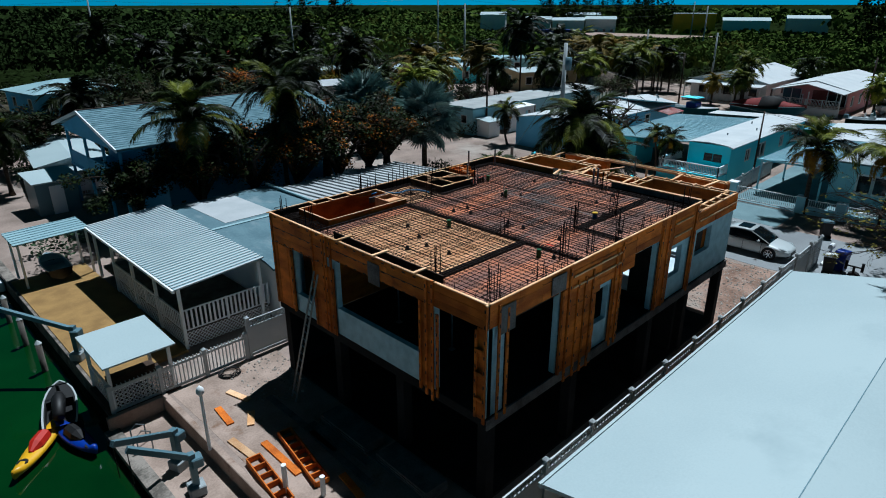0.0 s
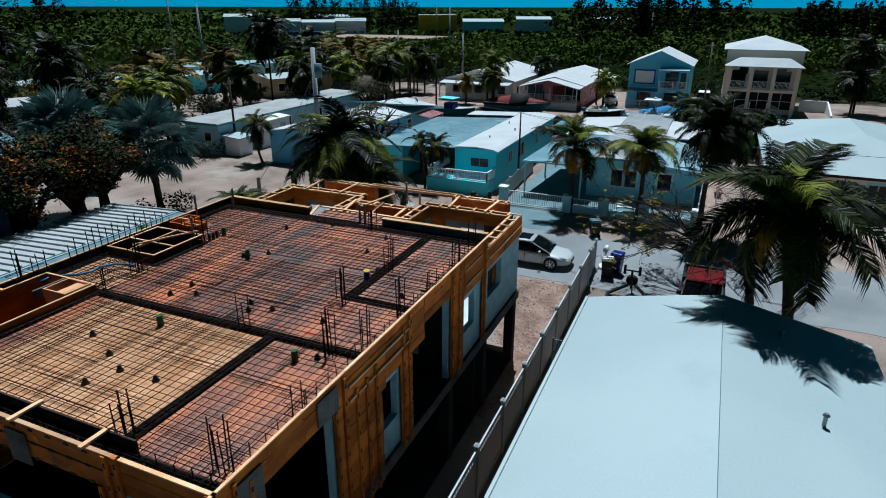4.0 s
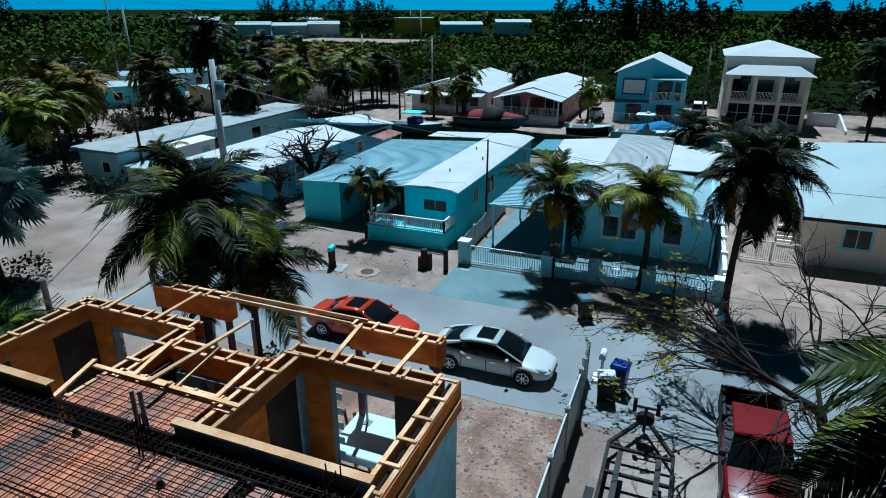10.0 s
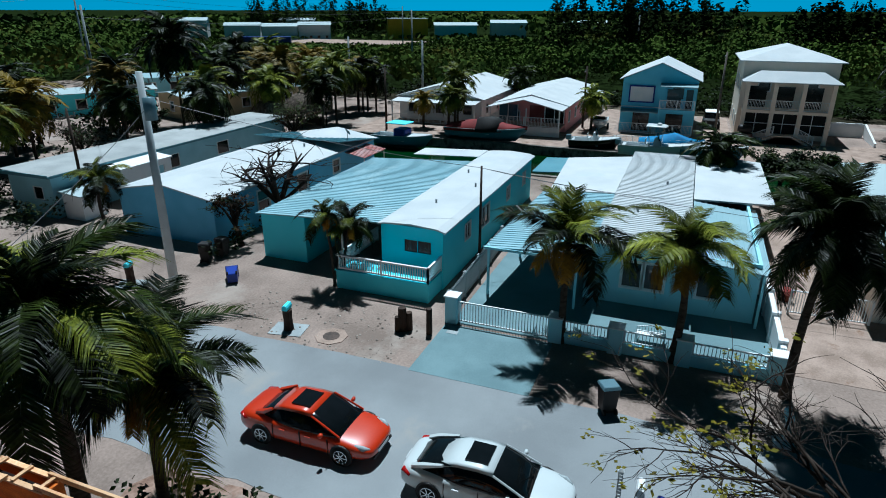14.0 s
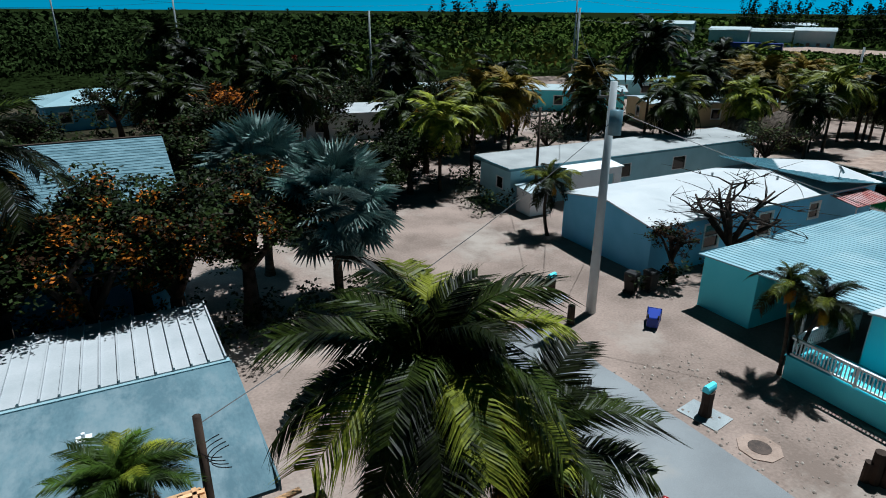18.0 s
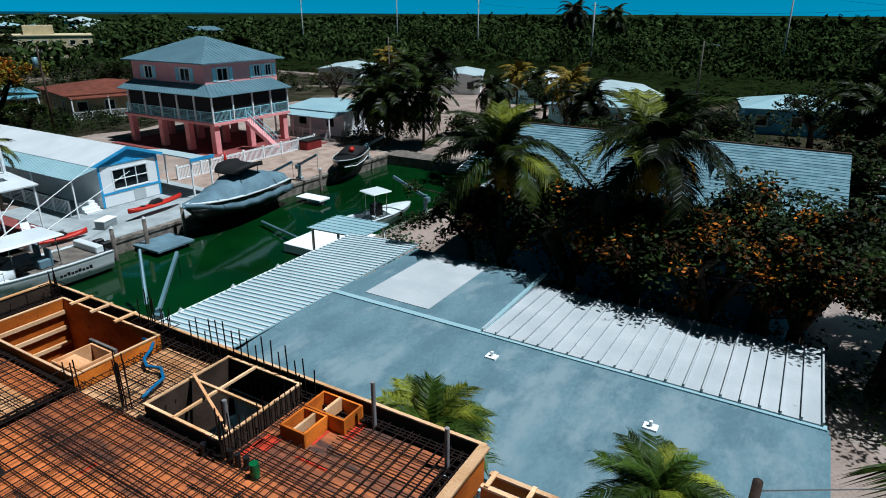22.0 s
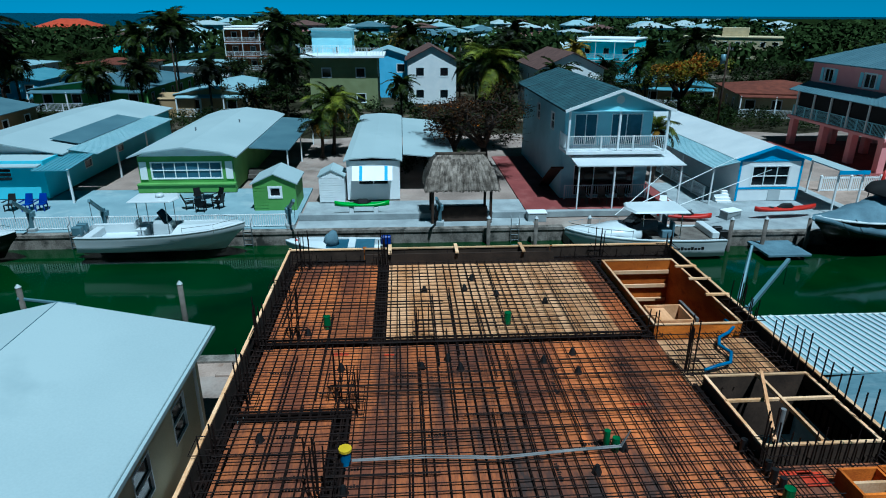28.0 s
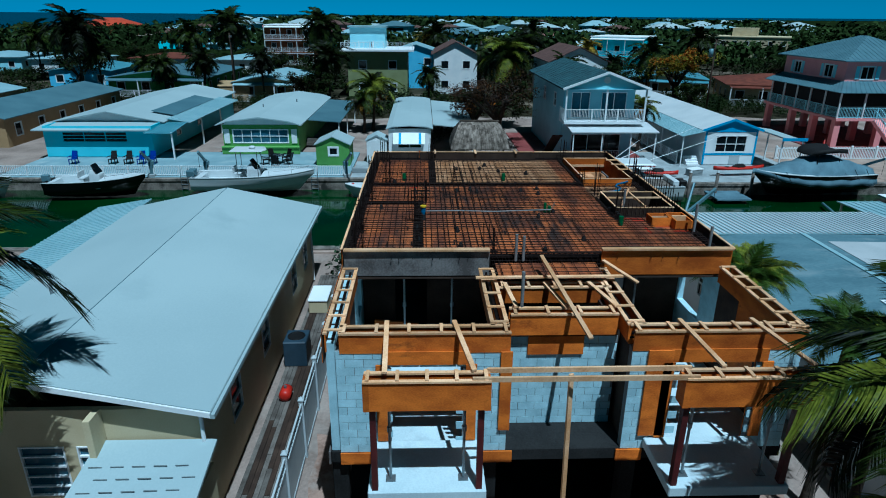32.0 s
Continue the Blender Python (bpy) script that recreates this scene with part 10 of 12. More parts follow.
def console_boat(x, y, rz, L, beam, paint, label, top=True, z=-0.8, cover=False, engines=2):
    t = thing("motor_boat", label, "boat", "boats on the canal", x, y, z, rz)
    hull(t, L, beam, 1.0, paint, M_GEL)
    part("console", Shape().rings([[(L * -0.06, -0.45, 0.5), (L * 0.07, -0.45, 0.5), (L * 0.07, 0.45, 0.5), (L * -0.06, 0.45, 0.5)], [(L * -0.05, -0.42, 1.5), (L * 0.05, -0.42, 1.4), (L * 0.05, 0.42, 1.4), (L * -0.05, 0.42, 1.5)], [(L * -0.04, -0.36, 1.75), (L * 0.01, -0.36, 1.75), (L * 0.01, 0.36, 1.75), (L * -0.04, 0.36, 1.75)]]), M_GEL, t, bevel=0.03)
    part("windscreen", Shape().rings([[(L * 0.02, -0.42, 1.5), (L * 0.04, -0.42, 1.5), (L * 0.04, 0.42, 1.5), (L * 0.02, 0.42, 1.5)], [(L * -0.02, -0.38, 2.15), (L * -0.01, -0.38, 2.15), (L * -0.01, 0.38, 2.15), (L * -0.02, 0.38, 2.15)]]), M_CARGLASS, t)
    part("helm_seat", Shape().box(-L * 0.15, -0.5, 0.5, -L * 0.11, 0.5, 1.1).box(-L * 0.165, -0.5, 1.1, -L * 0.1, 0.5, 1.22).box(-L * 0.165, -0.5, 1.22, -L * 0.155, 0.5, 1.65), M_TARP if cover else M_GEL, t, bevel=0.04)
    part("stern_bench", Shape().box(-L * 0.47, -beam * 0.36, 0.5, -L * 0.42, beam * 0.36, 0.95), M_GEL, t, bevel=0.04)
    part("bow_seat", Shape().box(L * 0.0 + 0.8, -beam * 0.3, 0.5, L * 0.07 + 0.5, beam * 0.3, 0.85), M_GEL, t, bevel=0.04)
    if top:
        part("hardtop", Shape().rings([[(-L * 0.17, -0.85, 2.85), (L * 0.09, -0.85, 2.85), (L * 0.12, 0, 2.85), (L * 0.09, 0.85, 2.85), (-L * 0.17, 0.85, 2.85)], [(-L * 0.16, -0.8, 2.95), (L * 0.08, -0.8, 2.95), (L * 0.11, 0, 2.98), (L * 0.08, 0.8, 2.95), (-L * 0.16, 0.8, 2.95)]]), M_GEL, t, bevel=0.02)
        for px in (-L * 0.12, L * 0.05):
            for sd in (-0.6, 0.6):
                part("top_leg", Shape().cyl((px, sd, 0.5), (px, sd * 1.05, 2.86), 0.025, n=6), M_CHROME, t)
        part("radar", Shape().cyl((0, 0, 2.97), (0, 0, 3.15), 0.25, 0.2, 12), M_GEL, t, smooth=True)
    for k in range(engines):
        outboard(t, -L / 2, (k - (engines - 1) / 2) * 0.6, 0.75, M_GALV if not cover else M_BLACK)
    s = Shape()
    for sd in (-1, 1):
        s.tube([(L * 0.15, sd * beam * 0.44, 1.45), (L * 0.33, sd * beam * 0.33, 1.55), (L * 0.46, sd * 0.1, 1.65)], 0.015, 5)
        for px, w in ((0.15, 0.44), (0.33, 0.33)):
            s.cyl((L * px, sd * beam * w, 1.05), (L * px, sd * beam * w, 1.5), 0.012, n=5)
    part("bow_rail", s, M_CHROME, t)
    return t


console_boat(-7.9, -1.6, 90, 9.0, 2.7, M_GEL, "white centre-console boat with hardtop", z=-0.1)
# cabin boat: cuddy forward, wrap-round windscreen, hardtop, twin outboards
t = thing("cabin_boat", "white cabin boat with hardtop and dark windscreen beside the seawall", "boat", "boats on the canal", -7.1, 26.0, -0.72, -90)
hull(t, 9.2, 2.9, 1.15, M_GEL, M_GEL)
cab = lambda px, w, z, zt: [(px, w, z), (px, w * 0.86, zt), (px, w * 0.4, zt + 0.06), (px, -w * 0.4, zt + 0.06), (px, -w * 0.86, zt), (px, -w, z)]
part("cuddy", loft([(0.4, 1.15, 1.1, 1.75), (1.6, 1.1, 1.15, 1.7), (2.7, 0.85, 1.2, 1.55), (3.7, 0.4, 1.3, 1.42)], cab), M_GEL, t, smooth=True)
part("windscreen", Shape().rings([[(-0.5, -1.1, 1.72), (0.7, -1.0, 1.74), (1.1, -0.5, 1.76), (1.1, 0.5, 1.76), (0.7, 1.0, 1.74), (-0.5, 1.1, 1.72)], [(-0.5, -0.95, 2.3), (0.25, -0.85, 2.3), (0.5, -0.4, 2.3), (0.5, 0.4, 2.3), (0.25, 0.85, 2.3), (-0.5, 0.95, 2.3)]], caps=False), M_CARGLASS, t)
part("hardtop", Shape().rings([[(-2.3, -1.15, 2.72), (0.9, -1.05, 2.72), (1.2, 0, 2.72), (0.9, 1.05, 2.72), (-2.3, 1.15, 2.72)], [(-2.2, -1.05, 2.84), (0.8, -0.95, 2.84), (1.1, 0, 2.88), (0.8, 0.95, 2.84), (-2.2, 1.05, 2.84)]]), M_GEL, t, bevel=0.02)
for px in (-1.9, 0.35):
    for sd in (-0.98, 0.98):
        part("top_leg", Shape().cyl((px, sd, 1.1), (px, sd * 0.95, 2.74), 0.03, n=6), M_CHROME, t)
part("cockpit_sole", Shape().box(-4.2, -1.15, 0.95, -0.3, 1.15, 1.16), M_WOODGREY, t)
for y0 in (-0.85, 0.25):
    part("seat", Shape().box(-1.5, y0, 1.16, -0.9, y0 + 0.6, 1.62).box(-1.62, y0, 1.16, -1.5, y0 + 0.6, 2.1), M_TARP, t, bevel=0.04)
part("transom_bench", Shape().box(-4.2, -1.1, 1.16, -3.75, 1.1, 1.55), M_GEL, t, bevel=0.04)
for sd in (-0.35, 0.35):
    outboard(t, -4.6, sd, 0.8, M_BLACK)
for k in range(9):
    part("name_bar", Shape().box(-3.2 + k * 0.2, 1.405, 0.62, -3.06 + k * 0.2, 1.45, 0.74 + 0.06 * (k % 3 == 0)), M_BLACK, t, "dark lettering bar on the hull")
s = Shape()
for sd in (-1, 1):
    s.tube([(1.0, sd * 1.3, 1.75), (3.0, sd * 0.9, 1.85), (4.4, sd * 0.1, 1.95)], 0.016, 5)
    for px, w in ((1.0, 1.3), (2.2, 1.1), (3.4, 0.7)):
        s.cyl((px, sd * w, 1.15), (px, sd * w, 1.82), 0.013, n=5)
part("bow_rail", s, M_CHROME, t)
console_boat(-7.6, -13.2, 92, 7.0, 2.4, M_HULLBLACK, "white and black runabout boat at the dock", False, z=-0.4, engines=1)
console_boat(-7.4, -22.5, 95, 6.0, 2.3, M_GEL, "small white boat with a red engine cover at the dock", False, z=-0.6, engines=1)
t = thing("skiff", "open white skiff with a covered seat and black outboard", "boat", "boats on the canal", -7.6, 8.0, -0.8, -90)
hull(t, 5.6, 2.0, 0.75, M_GEL, M_GEL)
part("well", Shape().box(-2.3, -0.75, 0.55, 1.5, 0.75, 0.77), M_BLUEGLASS, t)
part("bench", Shape().box(-1.2, -0.8, 0.77, -0.8, 0.8, 0.86), M_GEL, t)
part("covered_seat", Shape().tube([(0.2, 0, 0.75), (0.15, 0, 1.2), (0.0, 0, 1.55)], [0.5, 0.4, 0.15], 9), M_TARP, t, smooth=True)
part("red_float", Shape().tube([(2.2, 0, 0.8), (2.2, 0, 0.95), (2.2, 0, 1.1)], [0.08, 0.16, 0.06], 8), M_RED, t, smooth=True)
outboard(t, -2.8, 0, 0.6, M_BLUE)
s = Shape()
for k in range(4):
    s.box(0.3 + k * 0.2, 0.955, 0.38, 0.43 + k * 0.2, 1.0, 0.55)
part("hull_marking", s, M_BLACK, t, "dark registration bars on the hull")
# covered cruiser on a lift
t = thing("covered_boat", "large cruiser under a grey-blue cover with black bimini, on a lift", "boat", "boats on the canal", -7.0, 40.6, 0.1, -80)
hull(t, 9.6, 3.0, 1.1, M_HULLBLACK, M_GEL, 0.6)
sec = lambda px, w, z, zt: [(px, w, z), (px, w * 0.95, z + 0.3), (px, w * 0.5, zt - 0.1), (px, 0, zt), (px, -w * 0.5, zt - 0.1), (px, -w * 0.95, z + 0.3), (px, -w, z), (px, 0, z - 0.05)]
part("cover", loft([(-4.9, 1.4, 0.35, 1.5), (-4.1, 1.56, 0.28, 1.62), (-3.3, 1.6, 0.4, 1.95), (-2.4, 1.58, 0.3, 2.1), (-1.5, 1.62, 0.42, 2.45), (-0.4, 1.58, 0.34, 2.4), (0.5, 1.57, 0.5, 2.35), (1.2, 1.52, 0.48, 2.05), (2.1, 1.4, 0.66, 2.0), (2.9, 1.18, 0.78, 1.75), (4.2, 0.6, 1.2, 1.6), (4.95, 0.12, 1.35, 1.5)], sec), M_TARP, t, smooth=True)
part("bimini", loft([(-1.9, 1.1, 2.75, 2.85), (-1.0, 1.2, 2.85, 3.1), (0.2, 1.15, 2.8, 3.05), (0.8, 0.9, 2.6, 2.75)], sec), M_BLACKTARP, t, smooth=True)
for px in (-1.5, 0.4):
    for sd in (-0.9, 0.9):
        part("bimini_leg", Shape().cyl((px, sd, 1.8), (px, sd, 2.85), 0.03, n=6), M_IRON, t)
s = Shape()
for k in range(9):
    s.beam((-4.0 + k * 0.95, 1.57 - 0.03 * k, 0.8), (-3.8 + k * 0.95, 1.2 - 0.05 * k, 1.5), 0.02, 0.03)
part("cover_strap", s, M_BLACKTARP, t)
# dark boat by the pink house
t = thing("dark_boat", "black-hulled open boat on a lift by the pink house", "boat", "boats on the canal", -8.2, 54.6, 0.0, -65)
hull(t, 7.5, 2.4, 1.0, M_HULLBLACK, M_BLACK, 0.5)
part("boot_stripe", Shape().tube([(-3.7, 1.0, 0.42), (-1, 1.13, 0.44), (1.5, 1.02, 0.55), (3.2, 0.4, 0.75)], 0.04, 4).tube([(-3.7, -1.0, 0.42), (-1, -1.13, 0.44), (1.5, -1.02, 0.55), (3.2, -0.4, 0.75)], 0.04, 4), M_GEL, t)
part("cockpit_cover", loft([(-3.4, 0.9, 1.0, 1.3), (-1.5, 1.0, 1.0, 1.7), (0.6, 0.9, 1.0, 1.5)], sec), M_BLACKTARP, t, smooth=True)
part("red_bag", Shape().tube([(-0.2, 0.3, 1.6), (0.5, 0.35, 1.65)], [0.25, 0.22], 8), M_RED, t, smooth=True)
# skiff with white top under the tin roof's edge
t = thing("flats_boat", "small white boat with canopy at the neighbour's dock", "boat", "boats on the canal", 2.2, 44.6, -0.75, 75)
hull(t, 6.0, 2.1, 0.8, M_GEL, M_GEL)
part("canopy", Shape().box(-0.9, -0.8, 2.4, 0.7, 0.8, 2.5), M_GEL, t, bevel=0.05)
for px in (-0.6, 0.4):
    for sd in (-0.5, 0.5):
        part("canopy_leg", Shape().cyl((px, sd, 0.8), (px, sd, 2.42), 0.025, n=6), M_CHROME, t)
part("console", Shape().box(-0.4, -0.35, 0.8, 0.2, 0.35, 1.6), M_BLACK, t, bevel=0.03)
outboard(t, -3.0, 0, 0.6)
solid("floating_dock", Shape().box(0.2, 37.6, -0.75, 4.6, 41.8, -0.2), M_WHITE, "white floating dock platform beside the tin roof", "dock", bevel=0.03)
# boats of the second canal
t = thing("covered_boat", "boat under a maroon and black cover on a lift", "boat", "boats on the second canal", 86.2, 27.2, 0.4, -95)
hull(t, 9.0, 2.6, 0.9, M_HULLBLUE, M_GEL, 0.4)
part("cover", loft([(-4.6, 1.2, 0.6, 1.1), (-2.6, 1.4, 0.6, 1.6), (0.0, 1.38, 0.65, 2.0), (2.0, 1.1, 0.8, 1.6), (4.5, 0.12, 1.15, 1.3)], sec), M_MAROON, t, smooth=True)
part("dark_cover", loft([(-0.8, 1.42, 0.7, 2.05), (0.5, 1.42, 0.7, 2.2), (1.6, 1.3, 0.8, 1.95)], sec), M_BLACKTARP, t, smooth=True)
t = thing("deck_boat", "pale blue boat with a turquoise bimini", "boat", "boats on the second canal", 83, 35.5, -0.4, -95)
hull(t, 7.0, 2.3, 0.9, M_HULLBLUE, M_GEL)
part("bimini", Shape().box(-1.6, -1.0, 2.2, 0.8, 1.0, 2.32), M_TURQ, t, bevel=0.05)
part("console", Shape().box(-0.8, -0.8, 0.9, 0.6, 0.8, 1.7), M_BLUE, t, bevel=0.1)
for k, (x, y, rz, L, m) in enumerate(((86.4, 15.8, -88, 5.0, M_HULLBLACK), (85.6, 9.8, -92, 7.0, M_GEL), (86.0, 4.8, -85, 6.0, M_HULLBLUE))):
    console_boat(x, y, rz, L, 2.1, m, "small motor boat on the second canal", k == 1, z=-0.1, engines=1)["group"] = "boats on the second canal"


t = thing("covered_boat", "boat under a bright blue cover beside the white railing", "boat", "boats on the second canal", 87.4, 8.6, 0.2, -88)
hull(t, 6.2, 2.2, 0.8, M_GEL, M_GEL, 0.3)
part("cover", loft([(-3.1, 1.0, 0.6, 0.9), (-1.6, 1.15, 0.6, 1.3), (0.2, 1.12, 0.62, 1.75), (1.6, 0.9, 0.75, 1.3), (3.0, 0.1, 0.95, 1.05)], sec), mat("bright_blue_cover", (0.04, 0.34, 0.62), (0.02, 0.22, 0.45), 1.2, 18, 0.8, bump=0.25), t, smooth=True)
t = thing("motor_boat", "small white boat on a trailer on the drive", "boat", "boats on the second canal", 97.8, 17.0, 0.35, 185)
hull(t, 5.0, 1.9, 0.7, M_GEL, M_GEL, 0.3)
part("well", Shape().box(-2.0, -0.7, 0.5, 1.0, 0.7, 0.73), M_BLACK, t)
part("windscreen", Shape().rings([[(0.6, -0.7, 0.72), (0.7, -0.7, 0.72), (0.7, 0.7, 0.72), (0.6, 0.7, 0.72)], [(0.2, -0.6, 1.15), (0.25, -0.6, 1.15), (0.25, 0.6, 1.15), (0.2, 0.6, 1.15)]]), M_CARGLASS, t)
for px in (-0.8, 0.0):
    for sd in (-1, 1):
        part("trailer_wheel", Shape().cyl((px, sd * 0.85, -0.05), (px, sd * 1.05, -0.05), 0.3, n=12), M_RUBBER, t)


def kayak(x, y, z, rz, L, paint, label, roll=0, hatch=True):
    t = thing("kayak", label, "kayak", "kayaks", x, y, z, rz)
    rows = []
    for k in range(11):
        f = k / 10
        w = 0.37 * math.sin(math.pi * (0.03 + 0.94 * f)) ** 0.7
        rows.append([(-L / 2 + L * f, w * math.cos(a), 0.17 + (0.13 + 0.05 * (2 * f - 1) ** 2) * math.sin(a) + 0.1 * (2 * f - 1) ** 4) for a in (2 * math.pi * j / 10 for j in range(10))])
    part("shell", Shape().rings(rows), paint, t, smooth=True)
    part("cockpit", Shape().tube([(-0.55, 0, 0.29), (-0.2, 0, 0.31), (0.35, 0, 0.31), (0.6, 0, 0.3)], [0.08, 0.25, 0.24, 0.05], 8), M_RED if paint == M_YELLOW else M_BLACK, t)
    if hatch:
        part("hatch", Shape().cyl((-1.05, 0, 0.25), (-1.05, 0, 0.33), 0.17, n=12), M_BLACK, t)
    return t


kayak(2.4, 22.0, -0.75, 50, 3.2, M_YELLOW, "bright yellow kayak afloat beside the dock")
kayak(3.4, 21.6, -0.75, 100, 2.8, M_BLUE, "dark blue kayak afloat beside the dock")
kayak(-13.0, 9.3, 0.55, 90, 3.6, M_LIME, "lime green kayak on white blocks by the trailer", hatch=False)
kayak(-10.8, 37.0, 0.5, 96, 4.4, M_RED, "red kayak on a stand before the blue-trimmed trailer")
kayak(-10.7, 30.2, 0.15, 80, 3.4, M_RED, "red kayak lying on the terrace")
for y in (8.6, 10.2):
    solid("kayak_block", Shape().box(-13.25, y - 0.15, 0.05, -12.75, y + 0.15, 0.58), M_WHITE, "white support block under the green kayak", "block", "kayak blocks", bevel=0.03)

# ---- thatched huts ----
def tiki(x, y, w, d, eave, peak, label, rz=0):
    t = thing("tiki_hut", label, "hut", "thatched huts", x, y, 0, rz)
    rng = random.Random(int(x))
    for sx in (-1, 1):
        for sy in (-1, 1):
            part("post", Shape().cyl((sx * w * 0.4, sy * d * 0.4, 0), (sx * w * 0.4, sy * d * 0.4, eave + 0.2), 0.09, n=8), M_WOODDARKSHADE, t)
    s = Shape()
    rw, rd = w * 0.28, 0.05
    ring = lambda f: [(sx * (w / 2 + (rw - w / 2) * f), sy * (d / 2 + (rd - d / 2) * f), eave + (peak - eave) * math.sin(f * math.pi / 2) ** 0.8) for sx, sy in ((-1, -1), (1, -1), (1, 1), (-1, 1))]
    s.rings([ring(k / 6) for k in range(7)])
    part("thatch_core", s, M_THATCH, t)
    s = Shape()
    for row in range(9):
        f = row / 9
        q, q2 = ring(f), ring(max(0, f - 0.16))
        for k in range(4):
            a, b, a2, b2 = Vector(q[k]), Vector(q[(k + 1) % 4]), Vector(q2[k]), Vector(q2[(k + 1) % 4])
            n = max(3, int((b - a).length / 0.09))
            for j in range(n):
                u = (j + rng.random()) / n
                p, e = a.lerp(b, u), a2.lerp(b2, u) + Vector((0, 0, rng.uniform(-0.14, 0.02)))
                out = Vector((p.x * 0.04, p.y * 0.04, 0.05 + rng.uniform(0, 0.05)))
                wd = (b - a).normalized() * 0.045
                s.face((p + out - wd, p + out + wd, e + out * 0.8 + wd, e + out * 0.8 - wd))
    part("thatch", raw_mesh("thatch", s, M_THATCH), None, t)
    for k in (-0.1, 0.1):
        part("ridge_log", Shape().cyl((-rw * 1.25, k, peak + 0.1), (rw * 1.25, k * 0.8, peak + 0.08), 0.07, n=7), M_BARK, t)
    part("bar_counter", Shape().box(-w * 0.36, -d * 0.3, 0, w * 0.36, -d * 0.2, 1.0), M_WOODDARKSHADE, t)
    return t


tiki(-12.2, 15.7, 4.6, 3.6, 2.25, 4.15, "thatched palm-leaf hut on posts by the canal", 90)
tiki(87.3, 50.4, 5.0, 4.0, 1.7, 3.6, "thatched palm-leaf hut on the far lot", 60)
tiki(79, 49.5, 4.0, 3.4, 2.0, 3.8, "thatched palm-leaf hut behind the trailers", 60)


# ---- chairs and tables on the terraces ----
def garden_chair(x, y, z, rz, paint, label):
    t = thing("garden_chair", label, "chair", "garden chairs", x, y, z, rz)
    part("seat", Shape().slab(((-0.25, -0.28, 0.42), (0.28, -0.28, 0.46), (0.28, 0.28, 0.46), (-0.25, 0.28, 0.42)), 0.04), paint, t)
    part("backrest", Shape().rings([[(-0.26, -0.27, 0.42), (-0.22, -0.27, 0.42), (-0.22, 0.27, 0.42), (-0.26, 0.27, 0.42)], [(-0.5, -0.22, 1.05), (-0.46, -0.22, 1.05), (-0.46, 0.22, 1.05), (-0.5, 0.22, 1.05)]]), paint, t)
    for sx, sy in ((-0.22, -0.26), (0.24, -0.26), (0.24, 0.26), (-0.22, 0.26)):
        part("leg", Shape().box(sx - 0.03, sy - 0.03, 0, sx + 0.03, sy + 0.03, 0.42), paint, t)
    for sy in (-0.3, 0.3):
        part("armrest", Shape().box(-0.3, sy - 0.05, 0.62, 0.3, sy + 0.05, 0.66), paint, t)
    return t


for y, m, c in ((-18.6, M_BLUE, "blue"), (-15.3, M_BLACK, "black"), (-14.0, M_BLACK, "black"), (-12.9, M_BLUE, "blue"), (-12.0, M_BLUE, "blue")):
    garden_chair(-14.6, y, 0.14, 0, m, c + " plastic garden chair on the canal terrace")
t = thing("garden_table", "dark round garden table on the pale terrace", "table", x=-14.8, y=-1.4, z=0.14)
part("tabletop", Shape().cyl((0, 0, 0.7), (0, 0, 0.74), 0.6, n=20), M_GLASS, t)
part("leg", Shape().cyl((0, 0, 0), (0, 0, 0.7), 0.05).cyl((0, 0, 0), (0, 0, 0.03), 0.3), M_IRON, t)
for k in range(5):
    a = 2 * math.pi * k / 5
    garden_chair(-14.8 + 1.0 * math.cos(a), -1.4 + 1.0 * math.sin(a), 0.14, math.degrees(a) + 180, M_IRON, "dark metal garden chair round a table")
garden_chair(-12.9, 29.8, 0.1, 0, M_WHITE, "white plastic armchair on the red patio")
for y in (24.6, 26.0, 27.4):
    garden_chair(-14.6, y, 0.1, 0, M_WOODGREY, "grey garden chair under the canopy")
t = thing("parasol", "closed red parasol on the terrace", "parasol", x=-13.5, y=45.5)
part("pole", Shape().cyl((0, 0, 0), (0, 0, 2.6), 0.03), M_WOODGREY, t)
part("canopy", Shape().tube([(0, 0, 0.9), (0, 0, 1.6), (0, 0, 2.5)], [0.22, 0.16, 0.04], 10), M_RED, t, smooth=True)
t = thing("garden_table", "round white table with benches by the pink house", "table", x=-15, y=47.5)
part("tabletop", Shape().cyl((0, 0, 0.7), (0, 0, 0.75), 0.65, n=18), M_CONC, t)
part("leg", Shape().cyl((0, 0, 0), (0, 0, 0.7), 0.15), M_CONC, t)
t = thing("spa_tub", "dark red hot tub with a closed parasol", "tub", x=-17, y=58.8)
part("tub", Shape().box(-1.1, -1.1, 0, 1.1, 1.1, 0.9), M_MAROON, t, bevel=0.08)
part("cover", Shape().box(-1.15, -1.15, 0.9, 1.15, 1.15, 1.02), M_BLACKTARP, t, bevel=0.04)


# ---- docks, davits, pilings ----
def davit(x, y, rz, label, z=0.0, arm=3.0, paint=None):
    t = thing("boat_davit", label, "davit", "boat davits", x, y, z, rz)
    p = paint or M_GALV
    part("base", Shape().box(-0.25, -0.25, 0, 0.25, 0.25, 0.35), M_CONC, t, bevel=0.03)
    part("mast", Shape().beam((0, 0, 0.35), (0, 0, 1.5), 0.2, 0.2), p, t)
    part("arm", Shape().beam((0, 0, 1.35), (arm, 0, 2.4), 0.14, 0.18), p, t)
    part("winch", Shape().box(-0.3, -0.2, 1.0, 0.05, 0.2, 1.35), p, t, bevel=0.04)
    part("cable", Shape().cyl((arm, 0, 2.4), (arm, 0, 1.2), 0.015, n=5), M_IRON, t)
    return t


